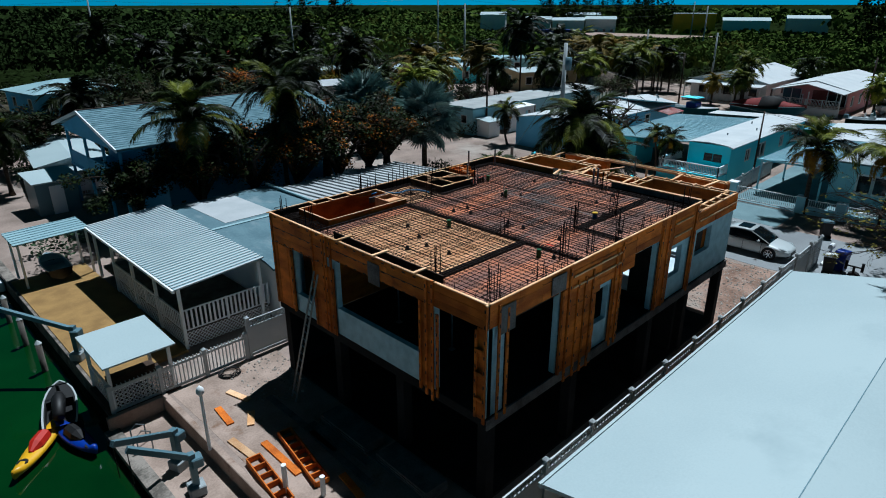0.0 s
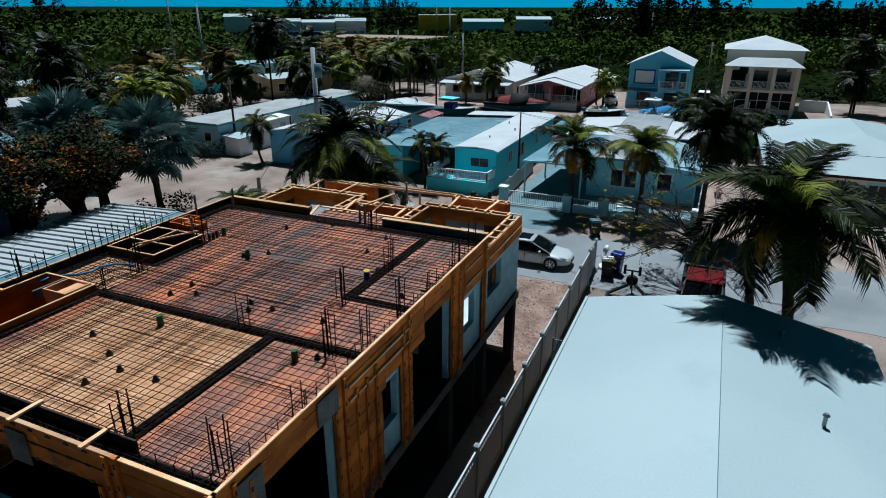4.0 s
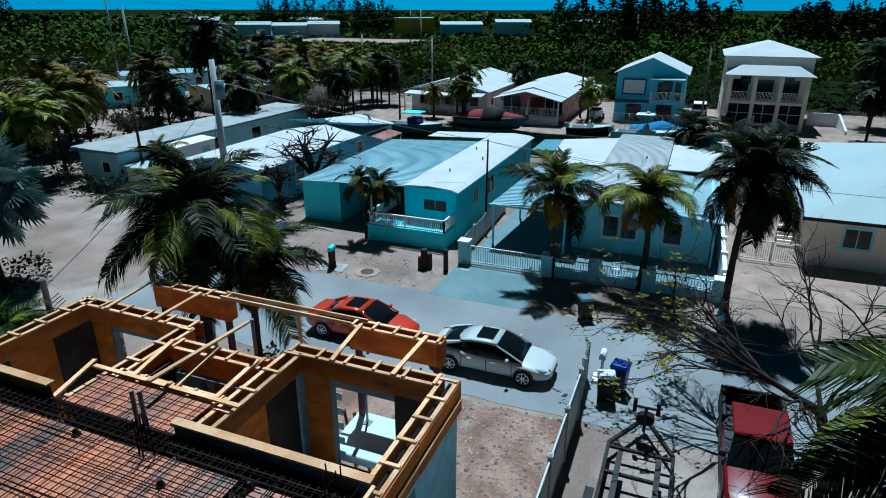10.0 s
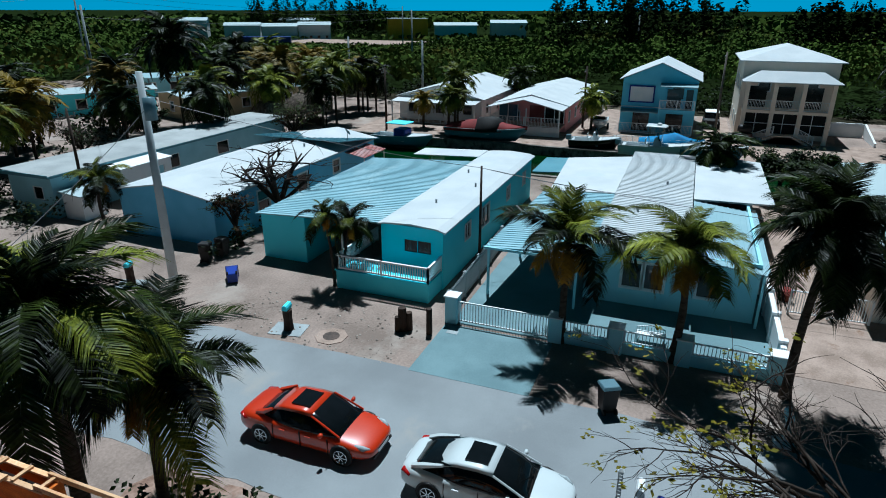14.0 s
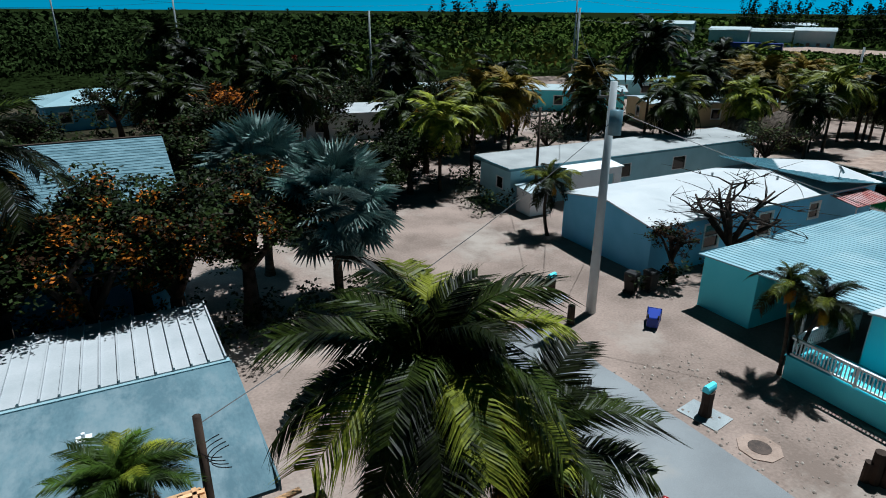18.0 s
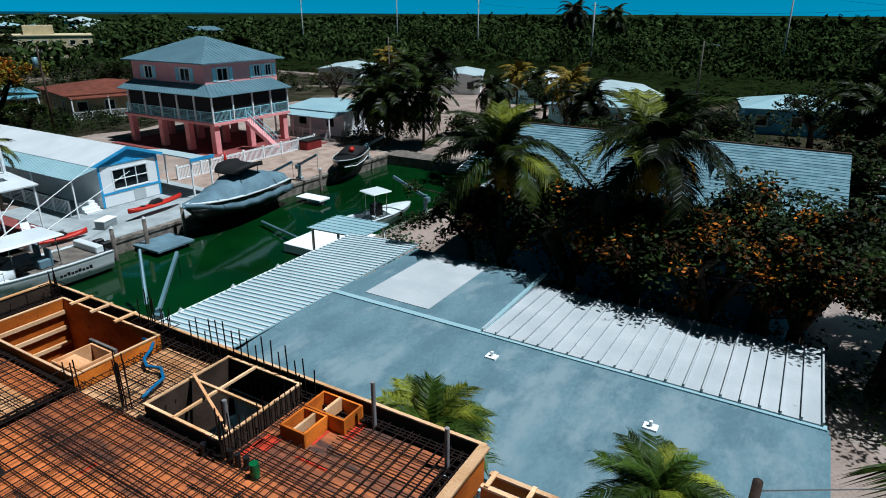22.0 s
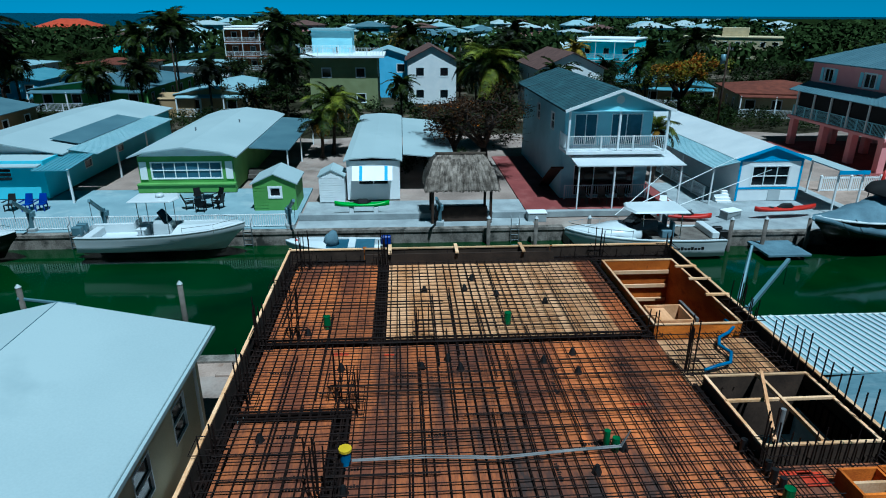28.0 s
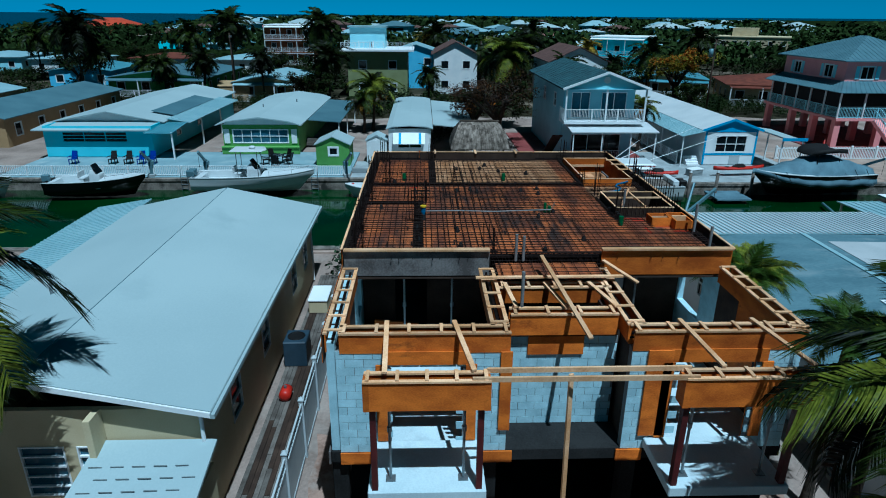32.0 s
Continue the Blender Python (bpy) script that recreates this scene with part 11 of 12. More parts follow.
for x, y, rz in ((-10.4, 14.3, -10), (-10.3, 5.0, 20), (-8.6, 39.5, 30), (-8.5, 45.5, 10), (-10.3, -6, 0), (-10.3, -10.3, 0), (-8.6, 48.7, 0), (-8.7, 58.0, 0)):
    davit(x, y, rz, "blue-grey steel boat davit on the seawall", arm=1.4 if y < 0 else 2.0)
davit(4.9, 25.8, 130, "blue-grey boat davit on the timber dock", 0.1, 4.0)
davit(5.3, 17.4, 200, "blue-grey steel boat lift arm on the low dock", -0.5, 2.0)
davit(5.2, 15.9, 170, "blue-grey steel boat lift arm on the low dock", -0.5, 1.6)
davit(5.2, 46.0, 180, "blue-grey steel boat davit at the neighbour's dock", 0.05, 2.6)
for x, y, h in ((0.3, 1.9, 1.1), (0.3, -5.1, 1.1), (-8.9, 20.1, 0.9), (-8.9, 23.4, 0.9), (-8.9, 26.6, 0.9), (-7.2, 31.5, 1.2), (-7.2, 33.6, 1.2), (-9.1, 17.2, 0.9), (-7.3, 36.4, 1.2), (-7.1, 49.5, 1.0), (3.9, 27.5, 0.5), (3.9, 30.5, 0.5), (3.9, 33.5, 0.5)):
    t = thing("piling", "weathered dock piling with a pale cap", "piling", "dock pilings", x, y, -2.6)
    part("shaft", Shape().cyl((0, 0, 0), (0, 0, 2.6 + h), 0.12, n=9), M_WOODGREY, t, smooth=True)
    part("cap", Shape().cyl((0, 0, 2.6 + h), (0, 0, 2.75 + h), 0.14, 0.03, 9), M_VINYL, t)
for p, q in (((1.1, 27.7, 0.0), (-0.3, 28.7, 2.2)), ((-4.6, 40.5, -0.5), (0.7, 38.8, -0.3)), ((-0.9, -3.5, -0.4), (0.4, -5.2, 0.6))):
    solid("mooring_whip", Shape().tube([p, q], [0.1, 0.08], 7), M_GALV, "long pale blue mooring pole over the water", "pole", "mooring poles")
for x, y in ((-9.45, 18.9), (-9.45, -7.5), (-9.45, 2.6)):
    t = thing("dock_ladder", "metal ladder down the seawall", "ladder", "dock ladders", x, y, -1.2)
    for sd in (-0.25, 0.25):
        part("rail", Shape().tube([(0.05, sd, 0), (0.05, sd, 1.9), (-0.3, sd, 2.1)], 0.025, 6), M_STEEL, t)
    for k in range(5):
        part("rung", Shape().cyl((0.05, -0.25, 0.2 + 0.35 * k), (0.05, 0.25, 0.2 + 0.35 * k), 0.02, n=6), M_STEEL, t)
b = place("terrace_railing", "white baluster railing along the canal terrace", "railing", -10.4, -6)
railing(b, (-10.4, -22, 0.14), (-10.4, -8.2, 0.14), 0.8, 0.14, M_WHITE, r=0.02)
railing(b, (-10.4, -8.0, 0.14), (-10.4, 4.8, 0.14), 0.8, 0.14, M_WHITE, r=0.02)
for x, y, z, rz, n in ((-11.2, 20.6, 0.0, 0, "grey dock box on the terrace"), (-11.0, 29.2, 0, 0, "grey dock box on the terrace"), (-10.9, 33.4, 0, 20, "grey dock step on the terrace")):
    t = thing("dock_box", n, "box", "dock boxes", x, y, z, rz)
    part("body", Shape().box(-0.35, -0.6, 0, 0.35, 0.6, 0.55), M_CONC, t, bevel=0.03)
    part("lid", Shape().box(-0.38, -0.63, 0.555, 0.38, 0.63, 0.64), M_WHITE, t, bevel=0.02)
solid("lift_platform", Shape().box(-7.8, 33.0, -0.55, -5.4, 35.6, -0.4), M_TARP, "dark grey swim platform at the dock", "platform", bevel=0.02)
solid("lift_platform", Shape().box(-6.6, 46.0, -0.5, -4.2, 47.2, -0.35), M_WHITE, "small white swim platform at the dock", "platform", bevel=0.02)
# outrigger poles leaning over the cabin boat
for p, q in (((-8.0, 26.0, 2.0), (-11.0, 33.5, 4.2)), ((-7.0, 27.3, 1.9), (-9.6, 34.8, 3.6)), ((-9.0, 25.0, 1.0), (-12.0, 29.0, 2.8))):
    solid("outrigger_pole", Shape().tube([p, q], [0.03, 0.014], 6), M_WHITE, "long white outrigger pole above the cabin boat", "pole", "outrigger poles")
# canopy over the north dock, store shed, steps
b = place("dock_canopy", "pale tin dock canopy over stored gear", "canopy", 6.8, 35.9)
ribbed(b, (5.0, 37.1, 2.5), (5.0, 34.7, 2.5), (8.5, 34.7, 2.6), (8.5, 37.1, 2.6), M_ROOFPALE, 0.4)
for x in (5.2, 8.3):
    for y in (34.9, 36.9):
        post(b, x, y, 0, 2.5, 0.1)
t = thing("stored_dinghy", "dark dinghy stored under the canopy", "boat", x=6.7, y=35.8, z=0.45, rz=90)
hull(t, 2.6, 1.2, 0.4, M_HULLBLACK, M_TARP, 0.2)
b = place("store_shed", "grey-blue metal store shed with a white roof", "shed", 10.2, 49)
shell(b, 8.9, 11.5, 47.6, 50.4, 0, 2.3, M_GALV, south=[(9.7, 10.6, 0, 2.0)])
part("door", Shape().box(9.72, 47.55, 0.02, 10.58, 47.6, 1.98), M_WHITE, b)
part("roof", Shape().slab(((8.7, 47.3, 2.35), (11.8, 47.3, 2.35), (11.8, 50.7, 2.55), (8.7, 50.7, 2.55)), 0.1), M_ROOFWHITE, b)
bungalow(13.4, 57.5, 4.4, 10, 2.3, -8, M_WHITE, M_ROOFWHITE, "white trailer home with a ribbed pale roof by the canal", 0.5, 1, "gable_y", 1.5, name="trailer_home")
bungalow(2, 92, 9, 12, 2.6, 10, M_PALEBLUE, M_ROOFPALE, "pale blue low house beyond the canal", 0.8, 1, "hip")
solid("canal_end_dock", Shape().box(-8.5, 60.2, -0.9, 4.7, 62.5, 0.1), M_WOODGREY, "weathered grey boardwalk at the canal's end", "dock", kind="structure")


# ---- poles and wires ----
def pole(name, label, x, y, h, r, material, arm=True, can=False, lamp=False):
    t = thing(name, label, "utility pole", "utility poles", x, y, 0)
    part("shaft", Shape().tube([(0, 0, -0.1), (0, 0, h)], [r, r * 0.62], 10), material, t, smooth=True)
    if arm:
        part("crossarm", Shape().beam((-0.7, 0.12, h - 0.6), (0.7, 0.12, h - 0.6), 0.09, 0.1), M_WOODGREY, t)
        for k in (-0.6, 0, 0.6):
            part("insulator", Shape().cyl((k, 0.12, h - 0.55), (k, 0.12, h - 0.35), 0.04, n=6), M_CONC, t)
    if can:
        part("transformer", Shape().cyl((-0.1, -0.42, h - 2.1), (-0.1, -0.42, h - 1.1), 0.27, n=14), M_GALV, t, smooth=True)
    if lamp:
        part("lamp_arm", Shape().tube([(0, 0, h - 0.8), (0.9, 0, h - 0.4), (1.8, 0, h - 0.5)], 0.04, 6), M_STEEL, t)
        part("lamp_head", Shape().box(1.6, -0.12, h - 0.6, 2.1, 0.12, h - 0.48), M_STEEL, t, bevel=0.03)
    return t


pole("utility_pole", "pale concrete utility pole with a transformer", 44.65, 30.4, 10.5, 0.24, M_VINYL, True, True)
pole("utility_pole", "dark timber utility pole beside the grey trailer", 52.3, 45.45, 7.0, 0.13, M_WOODDARKSHADE)
pole("utility_pole", "dark timber post with coiled cable behind the lot", 26.8, 21.35, 6.1, 0.13, M_WOODDARKSHADE, False)
pole("utility_pole", "slim timber service post beside the turquoise trailer", 52.8, 16.9, 5.6, 0.09, M_WOODDARKSHADE, False)
for x, y, h in ((77, 72, 13.5), (104, 105.5, 17), (60, 96, 13), (140, 60, 13), (38, 125, 15), (-14, 140, 15), (20, 150, 18), (-45, 150, 16), (-75, 160, 18), (-100, 150, 16), (170, 20, 12), (200, 90, 14), (115, 60, 9), (108, 44, 9)):
    pole("utility_pole", "tall slim utility pole in the distance", x, y, h, 0.2, M_CONC, True)
for x, y, h, la in ((-43.5, 48.5, 9.5, False), (-30, 92, 9.5, True), (12, 108, 9.5, True), (-60, 20, 8.5, False), (-58, -17, 9.5, False), (-66, 3, 8, False), (-112, -40, 9, False), (97, 4.5, 9.0, True), (98, 19, 7, False), (88, 40, 7, False)):
    pole("utility_pole", "timber utility pole among the houses", x, y, h, 0.14, M_WOODGREY if la else M_WOODDARKSHADE, not la, x == -43.5, la)
s = Shape()
for p, q in (((44.65, 30.4, 10), (77, 72, 12.4)), ((44.65, 30.4, 10), (52.3, 45.45, 6.8)), ((44.65, 30.4, 9.4), (52.8, 16.9, 5.5)), ((52.8, 16.9, 5.5), (58, 8, 3.4)), ((26.8, 21.35, 5.9), (44.65, 30.4, 8.8)), ((77, 72, 12.8), (104, 105.5, 15)), ((77, 72, 12.2), (140, 60, 12)),
             ((38, 125, 14), (104, 105.5, 16)), ((38, 125, 13), (104, 105.5, 15)), ((38, 125, 14), (20, 150, 17)), ((-14, 140, 14), (38, 125, 14)), ((-45, 150, 15), (-14, 140, 14)), ((104, 105.5, 16), (200, 90, 13.5)), ((104, 105.5, 15), (200, 90, 12.5)), ((52.8, 16.9, 5.5), (53, -8, 4.2)), ((44.65, 30.4, 9), (50, 36, 3.2))):
    p, q = Vector(p), Vector(q)
    pts = [p.lerp(q, k / 8) - Vector((0, 0, 4 * (k / 8) * (1 - k / 8) * (q - p).length * 0.018)) for k in range(9)]
    s.tube(pts, 0.012 + 0.00012 * (q - p).length, 3, caps=False)
solid("overhead_wires", s, M_IRON, "thin black overhead service wires", "wires", kind="stuff")
s = Shape()
for k in range(4):
    s.tube([(26.95 + 0.18 * math.cos(a * 0.6) + 0.05 * k, 21.3 + 0.1 * math.sin(a * 0.6), 5.6 - 0.05 * a - 0.1 * k) for a in range(12)], 0.012, 4)
solid("cable_coil", s, M_IRON, "coiled black cable hanging on the post", "cable")

# ---- street things ----
def bin_(x, y, rz, paint, label, lid=None, h=1.0):
    t = thing("wheelie_bin", label, "bin", "street bins", x, y, 0.012, rz)
    part("body", Shape().rings([[(-0.24, -0.24, 0.05), (0.24, -0.24, 0.05), (0.24, 0.24, 0.05), (-0.24, 0.24, 0.05)], [(-0.3, -0.3, h), (0.3, -0.3, h), (0.3, 0.3, h), (-0.3, 0.3, h)]]), paint, t, bevel=0.03)
    part("lid", Shape().rings([[(-0.33, -0.33, h), (0.33, -0.33, h), (0.33, 0.33, h), (-0.33, 0.33, h)], [(-0.25, -0.28, h + 0.12), (0.28, -0.28, h + 0.1), (0.28, 0.28, h + 0.1), (-0.25, 0.28, h + 0.12)]]), lid or paint, t, bevel=0.02)
    for sy in (-0.22, 0.22):
        part("bin_wheel", Shape().cyl((-0.27, sy - 0.04, 0.1), (-0.27, sy + 0.04, 0.1), 0.1, n=10), M_RUBBER, t)
    return t


bin_(42.1, 8.65, 30, M_BLACK, "round black dustbin with a pale blue lid by the road", M_GALV)
bin_(36.1, 6.9, 10, M_BLACK, "black wheelie bin beside the fence end", M_WHITE)
bin_(36.8, 6.5, -10, M_BLUE, "blue recycling bin beside the fence end", M_BLUE, 1.1)
t = bin_(45.9, 27.8, 40, M_BLUE, "blue recycling bin lying on its side")
t.matrix_world = pose(45.9, 27.8, 0.33, 0, 90, 40)
bin_(48.9, 30.9, 0, M_BLACK, "dark bin beside the trailer")
bin_(47.9, 31.2, 20, M_BLACK, "dark bin beside the trailer")


def post_box(x, y, rz, label, paint, stump=True):
    t = thing("mailbox", label, "mailbox", "mailboxes", x, y, 0, rz)
    if stump:
        part("stand", Shape().tube([(0, 0, 0), (0.05, 0.02, 0.5), (0, 0, 1.0)], [0.24, 0.2, 0.22], 8), M_WOODDARKSHADE, t)
        part("pad", Shape().box(-0.55, -0.75, 0, 0.55, 0.75, 0.03), M_CONC, t)
    else:
        part("stand", Shape().box(-0.05, -0.05, 0, 0.05, 0.05, 1.05).box(-0.3, -0.3, 0, 0.3, 0.3, 0.12), M_WHITE, t)
    part("box", Shape().prism("x", [(-0.12, 1.02), (0.12, 1.02), (0.12, 1.15), (0.08, 1.24), (0, 1.27), (-0.08, 1.24), (-0.12, 1.15)], -0.26, 0.26), paint, t)
    return t


post_box(42.95, 22.4, 10, "pale blue mailbox on a dark stump", M_TURQ)
post_box(42.4, 3.1, 0, "white mailbox on a white post", M_PALEBLUE, False)
post_box(37.3, 7.2, 0, "white mailbox on a slim post near the fence end", M_WHITE, False)
post_box(44.0, 32.6, 20, "pale mailbox on a dark stump at the corner", M_TURQ)
for x, y, h, r in ((44.75, 17.75, 1.1, 0.2), (44.9, 17.5, 0.85, 0.16), (44.6, 17.9, 0.7, 0.15), (44.9, 16.55, 1.2, 0.14), (43.1, 29.95, 0.9, 0.18)):
    solid("timber_bollard", Shape().tube([(x, y, -0.05), (x, y, h)], [r, r * 0.9], 9), M_WOODDARKSHADE, "rough dark timber bollard by the road", "bollard", "timber bollards")
t = thing("manhole", "iron manhole cover in a pale octagonal concrete collar", "manhole", x=43.1, y=20.35, z=0)
oct_ = [(0.62 * math.cos(radians(22.5 + 45 * k)) * 1.15, 0.62 * math.sin(radians(22.5 + 45 * k)) * 1.15) for k in range(8)]
part("collar", Shape().prism("z", oct_, -0.05, 0.03), M_DOCK, t)
part("cover", Shape().cyl((0, 0, 0.0), (0, 0, 0.042), 0.36, n=24), M_MANHOLE, t)
solid("drain_cover", Shape().box(45.2, 15.4, 0.0, 45.5, 15.9, 0.03), M_CONC, "small square drain cover in the driveway", "drain")
t = thing("garden_bench", "white cast-iron garden bench behind the low wall", "bench", x=47.6, y=7.6, rz=90)
part("seat", Shape().box(-0.6, -0.2, 0.4, 0.6, 0.2, 0.44), M_WHITE, t)
part("backrest", Shape().tube([(-0.6, 0.22, 0.45), (-0.55, 0.24, 0.8), (0, 0.26, 0.95), (0.55, 0.24, 0.8), (0.6, 0.22, 0.45)], 0.025, 5).beam((-0.58, 0.23, 0.62), (0.58, 0.23, 0.62), 0.02, 0.03), M_WHITE, t)
for k in range(9):
    part("back_bar", Shape().beam((-0.48 + 0.12 * k, 0.23, 0.45), (-0.48 + 0.12 * k, 0.24, 0.85), 0.02, 0.02), M_WHITE, t)
for sx in (-0.55, 0.55):
    part("leg", Shape().box(sx - 0.03, -0.2, 0, sx + 0.03, 0.2, 0.4), M_WHITE, t)
t = thing("flower_pot", "terracotta pot with red flowers by the stair", "flower pot", x=54.2, y=1.8)
part("pot", Shape().cyl((0, 0, 0), (0, 0, 0.4), 0.2, 0.28, 12), M_ROOFRUST, t)
s = Shape()
leaf_cloud(s, random.Random(3), (0, 0, 0.6), (0.35, 0.35, 0.25), 90, 0.12)
part("flowers", raw_mesh("flowers", s, M_RED), None, t)

# ---- the yard: ladder, boards, lamp post, forms ----
t = thing("extension_ladder", "long aluminium ladder leaning on the formwork", "ladder", x=9.6, y=17.35)
a, c = Vector((0, 0, 0)), Vector((0.62, -1.2, 5.25))
sd = Vector((0.05, 0.2, 0))
for k in (-1, 1):
    part("rail", Shape().beam(a + sd * k, c + sd * k * 0.8, 0.03, 0.06), M_STEEL, t)
for k in range(1, 18):
    p = a.lerp(c, k / 18)
    part("rung", Shape().cyl(p - sd * 0.95, p + sd * 0.95, 0.016, n=6), M_GALV, t)
t = thing("lamp_post", "slim white dock lamp post", "lamp post", x=6.15, y=16.9, z=0.0)
part("shaft", Shape().tube([(0, 0, 0), (0, 0, 2.1)], [0.06, 0.05], 8), M_WHITE, t)
part("lamp_head", Shape().tube([(0, 0, 2.1), (0, 0, 2.2), (0, 0, 2.35), (0, 0, 2.45)], [0.05, 0.13, 0.11, 0.02], 10), M_WHITE, t, smooth=True)
for x, y, h in ((6.9, 13.5, 1.0), (7.6, 12.6, 0.7)):
    solid("pipe_stub", Shape().cyl((x, y, 0), (x, y, h), 0.08, n=10), M_WHITE, "upright white pipe stub in the yard", "pipe", "pipe stubs")
for x, y, rz, L, n in ((8.05, 14.4, 81, 2.9, 8), (6.75, 14.2, 84, 2.4, 6)):
    t = thing("form_frame", "orange plywood form frame lying on the concrete", "form frame", "form frames", x, y, 0.02, rz)
    for sy in (-0.22, 0.22):
        part("side", Shape().box(-L / 2, sy - 0.02, 0, L / 2, sy + 0.02, 0.2), M_FORM, t)
    for k in range(n):
        part("rib", Shape().box(-L / 2 + L * k / (n - 1) - 0.02, -0.2, 0, -L / 2 + L * k / (n - 1) + 0.02, 0.2, 0.18), M_FORM, t)
rng = random.Random(9)
for k, (x, y, rz, L, m) in enumerate(((7.56, 14.9, 90, 2.1, M_FORM), (7.3, 18.2, 85, 1.2, M_FORM), (8.24, 18.95, -75, 1.1, M_LUMBER), (9.0, 16.0, 90, 4.2, M_GREYPLY), (8.9, 13.6, 88, 3.4, M_GREYPLY), (8.4, 12.3, 82, 1.2, M_FORM), (9.3, 14.2, 92, 3.0, M_GREYPLY),
                                       (7.9, 17.4, 60, 0.8, M_LUMBER), (9.7, 12.6, 90, 2.4, M_GREYPLY), (6.9, 16.2, 95, 1.3, M_LUMBER))):
    t = solid("loose_plank", Shape().box(-L / 2, -0.12, 0, L / 2, 0.12, 0.05), m, "loose construction plank lying in the yard", "plank", "loose planks")
    t.matrix_world = pose(x, y, 0.012, 0, 0, rz)
for x, y, rz in ((9.95, 14.3, 90), (10.0, 11.4, 88)):
    t = thing("plywood_stack", "dark stack of plywood sheets on the ground", "stack", "plywood stacks", x, y, 0.03, rz)
    for k in range(6):
        part("sheet", Shape().box(-1.22 + 0.02 * (k % 3), -0.4, k * 0.05, 1.22, 0.4 + 0.02 * (k % 2), k * 0.05 + 0.045), M_GREYPLY, t)
s = Shape()
for k in range(4):
    s.tube([((0.42 - 0.05 * k) * math.cos(a / 3), (0.42 - 0.05 * k) * math.sin(a / 3), 0.03 + 0.02 * k) for a in range(19)], 0.02, 5)
t = solid("hose_coil", s, M_IRON, "coiled dark hose on the concrete yard", "hose")
t.location = (8.75, 20.6, 0.02)
t = thing("dock_handrail", "bent pale metal handrail at the dock's edge", "handrail", x=4.6, y=19.2, z=-0.5)
for sy in (-0.25, 0.25):
    part("rail", Shape().tube([(0, sy, -0.2), (0, sy, 0.7), (0.2, sy, 0.85), (0.45, sy, 0.7), (0.45, sy, 0)], 0.025, 6), M_STEEL, t)
t = thing("jet_ski", "dark personal watercraft moored under the gazebo", "watercraft", x=3.5, y=23.6, z=-0.8, rz=75)
hull(t, 2.9, 1.1, 0.5, M_HULLBLACK, M_BLACK, 0.25)
part("seat", Shape().tube([(-1.1, 0, 0.65), (0, 0, 0.75), (0.4, 0, 0.7)], [0.2, 0.24, 0.15], 8), M_BLACK, t, smooth=True)
part("handlebar", Shape().beam((0.5, -0.35, 1.05), (0.5, 0.35, 1.05), 0.04, 0.04).cyl((0.65, 0, 0.6), (0.5, 0, 1.05), 0.06), M_IRON, t)
solid("steel_pipes", Shape().tube([(13.0, 8.3, 0.12), (19.5, 8.25, 0.12)], 0.06, 7).tube([(13.2, 8.16, 0.12), (19.7, 8.1, 0.12)], 0.06, 7).tube([(13.1, 8.23, 0.23), (19.4, 8.18, 0.23)], 0.06, 7), M_GALV, "bundle of long steel pipes beside the fence", "pipes", kind="stuff")
t = thing("sawhorse", "rough timber sawhorse in the open front room", "sawhorse", x=21.95, y=10.3, z=3.046, rz=80)
part("beam", Shape().box(-0.65, -0.05, 0.72, 0.65, 0.05, 0.86), M_FORM, t)
for sx in (-0.5, 0.5):
    for sy in (-1, 1):
        part("leg", Shape().beam((sx, sy * 0.04, 0.74), (sx * 1.1, sy * 0.3, 0), 0.08, 0.04), M_FORM, t)
solid("step_ladder", Shape().beam((29.2, 12.6, 0.0), (28.6, 12.75, 2.9), 0.05, 0.08).beam((29.2, 13.1, 0), (28.6, 13.05, 2.9), 0.05, 0.08).box(28.85, 12.65, 1.0, 28.95, 13.1, 1.05).box(28.75, 12.68, 1.8, 28.85, 13.08, 1.85), M_FORM, "rough timber ladder at the front of the house", "ladder")

# rubble and pebbles over the lot
g = np.random.RandomState(4)
n = 2600
px = np.concatenate((g.uniform(27, 34.3, n * 3 // 4), g.uniform(8.5, 11, n // 8), g.uniform(42, 46, n // 8)))
py = np.concatenate((g.uniform(7.9, 13.5, n * 3 // 4), g.uniform(17.5, 20.8, n // 8), g.uniform(17, 26, n // 8)))
sz = 0.02 + 0.06 * g.rand(n) ** 3
v, f = [], []
for i in range(n):
    k, a = len(v), g.rand() * 6
    for z, w in ((0.0, 1.0), (0.7, 0.6)):
        for j in range(4):
            v.append((px[i] + sz[i] * w * math.cos(a + j * 1.57), py[i] + sz[i] * w * math.sin(a + j * 1.57), 0.008 + sz[i] * z))
    f += [(k, k + 1, k + 5, k + 4), (k + 1, k + 2, k + 6, k + 5), (k + 2, k + 3, k + 7, k + 6), (k + 3, k, k + 4, k + 7), (k + 4, k + 5, k + 6, k + 7)]
stuff("rubble", np.array(v), np.array(f), M_PEBBLE, "loose stones and rubble on the building lot", "rubble")


# ---- the deck: rebar mat, dowels, pipes, marks ----
BAR = mesh_of("rebar", Shape().tube([(0, 0, 0), (1, 0, 0)], 0.0115, 4), M_REBAR)
HOLES = ((11.55, 15.28, 17.2, 19.25), (17.22, 19.25, 17.3, 19.3), (19.7, 20.6, 18.15, 19.3))
rng = random.Random(21)


def runs(lo, hi, cuts):
    """The stretches of lo..hi that the cuts leave."""
    out, a = [], lo
    for c, d in sorted(cuts):
        if c > a:
            out.append((a, min(c, hi)))
        a = max(a, d)
    if a < hi:
        out.append((a, hi))
    return [(p, q) for p, q in out if q - p > 0.3]


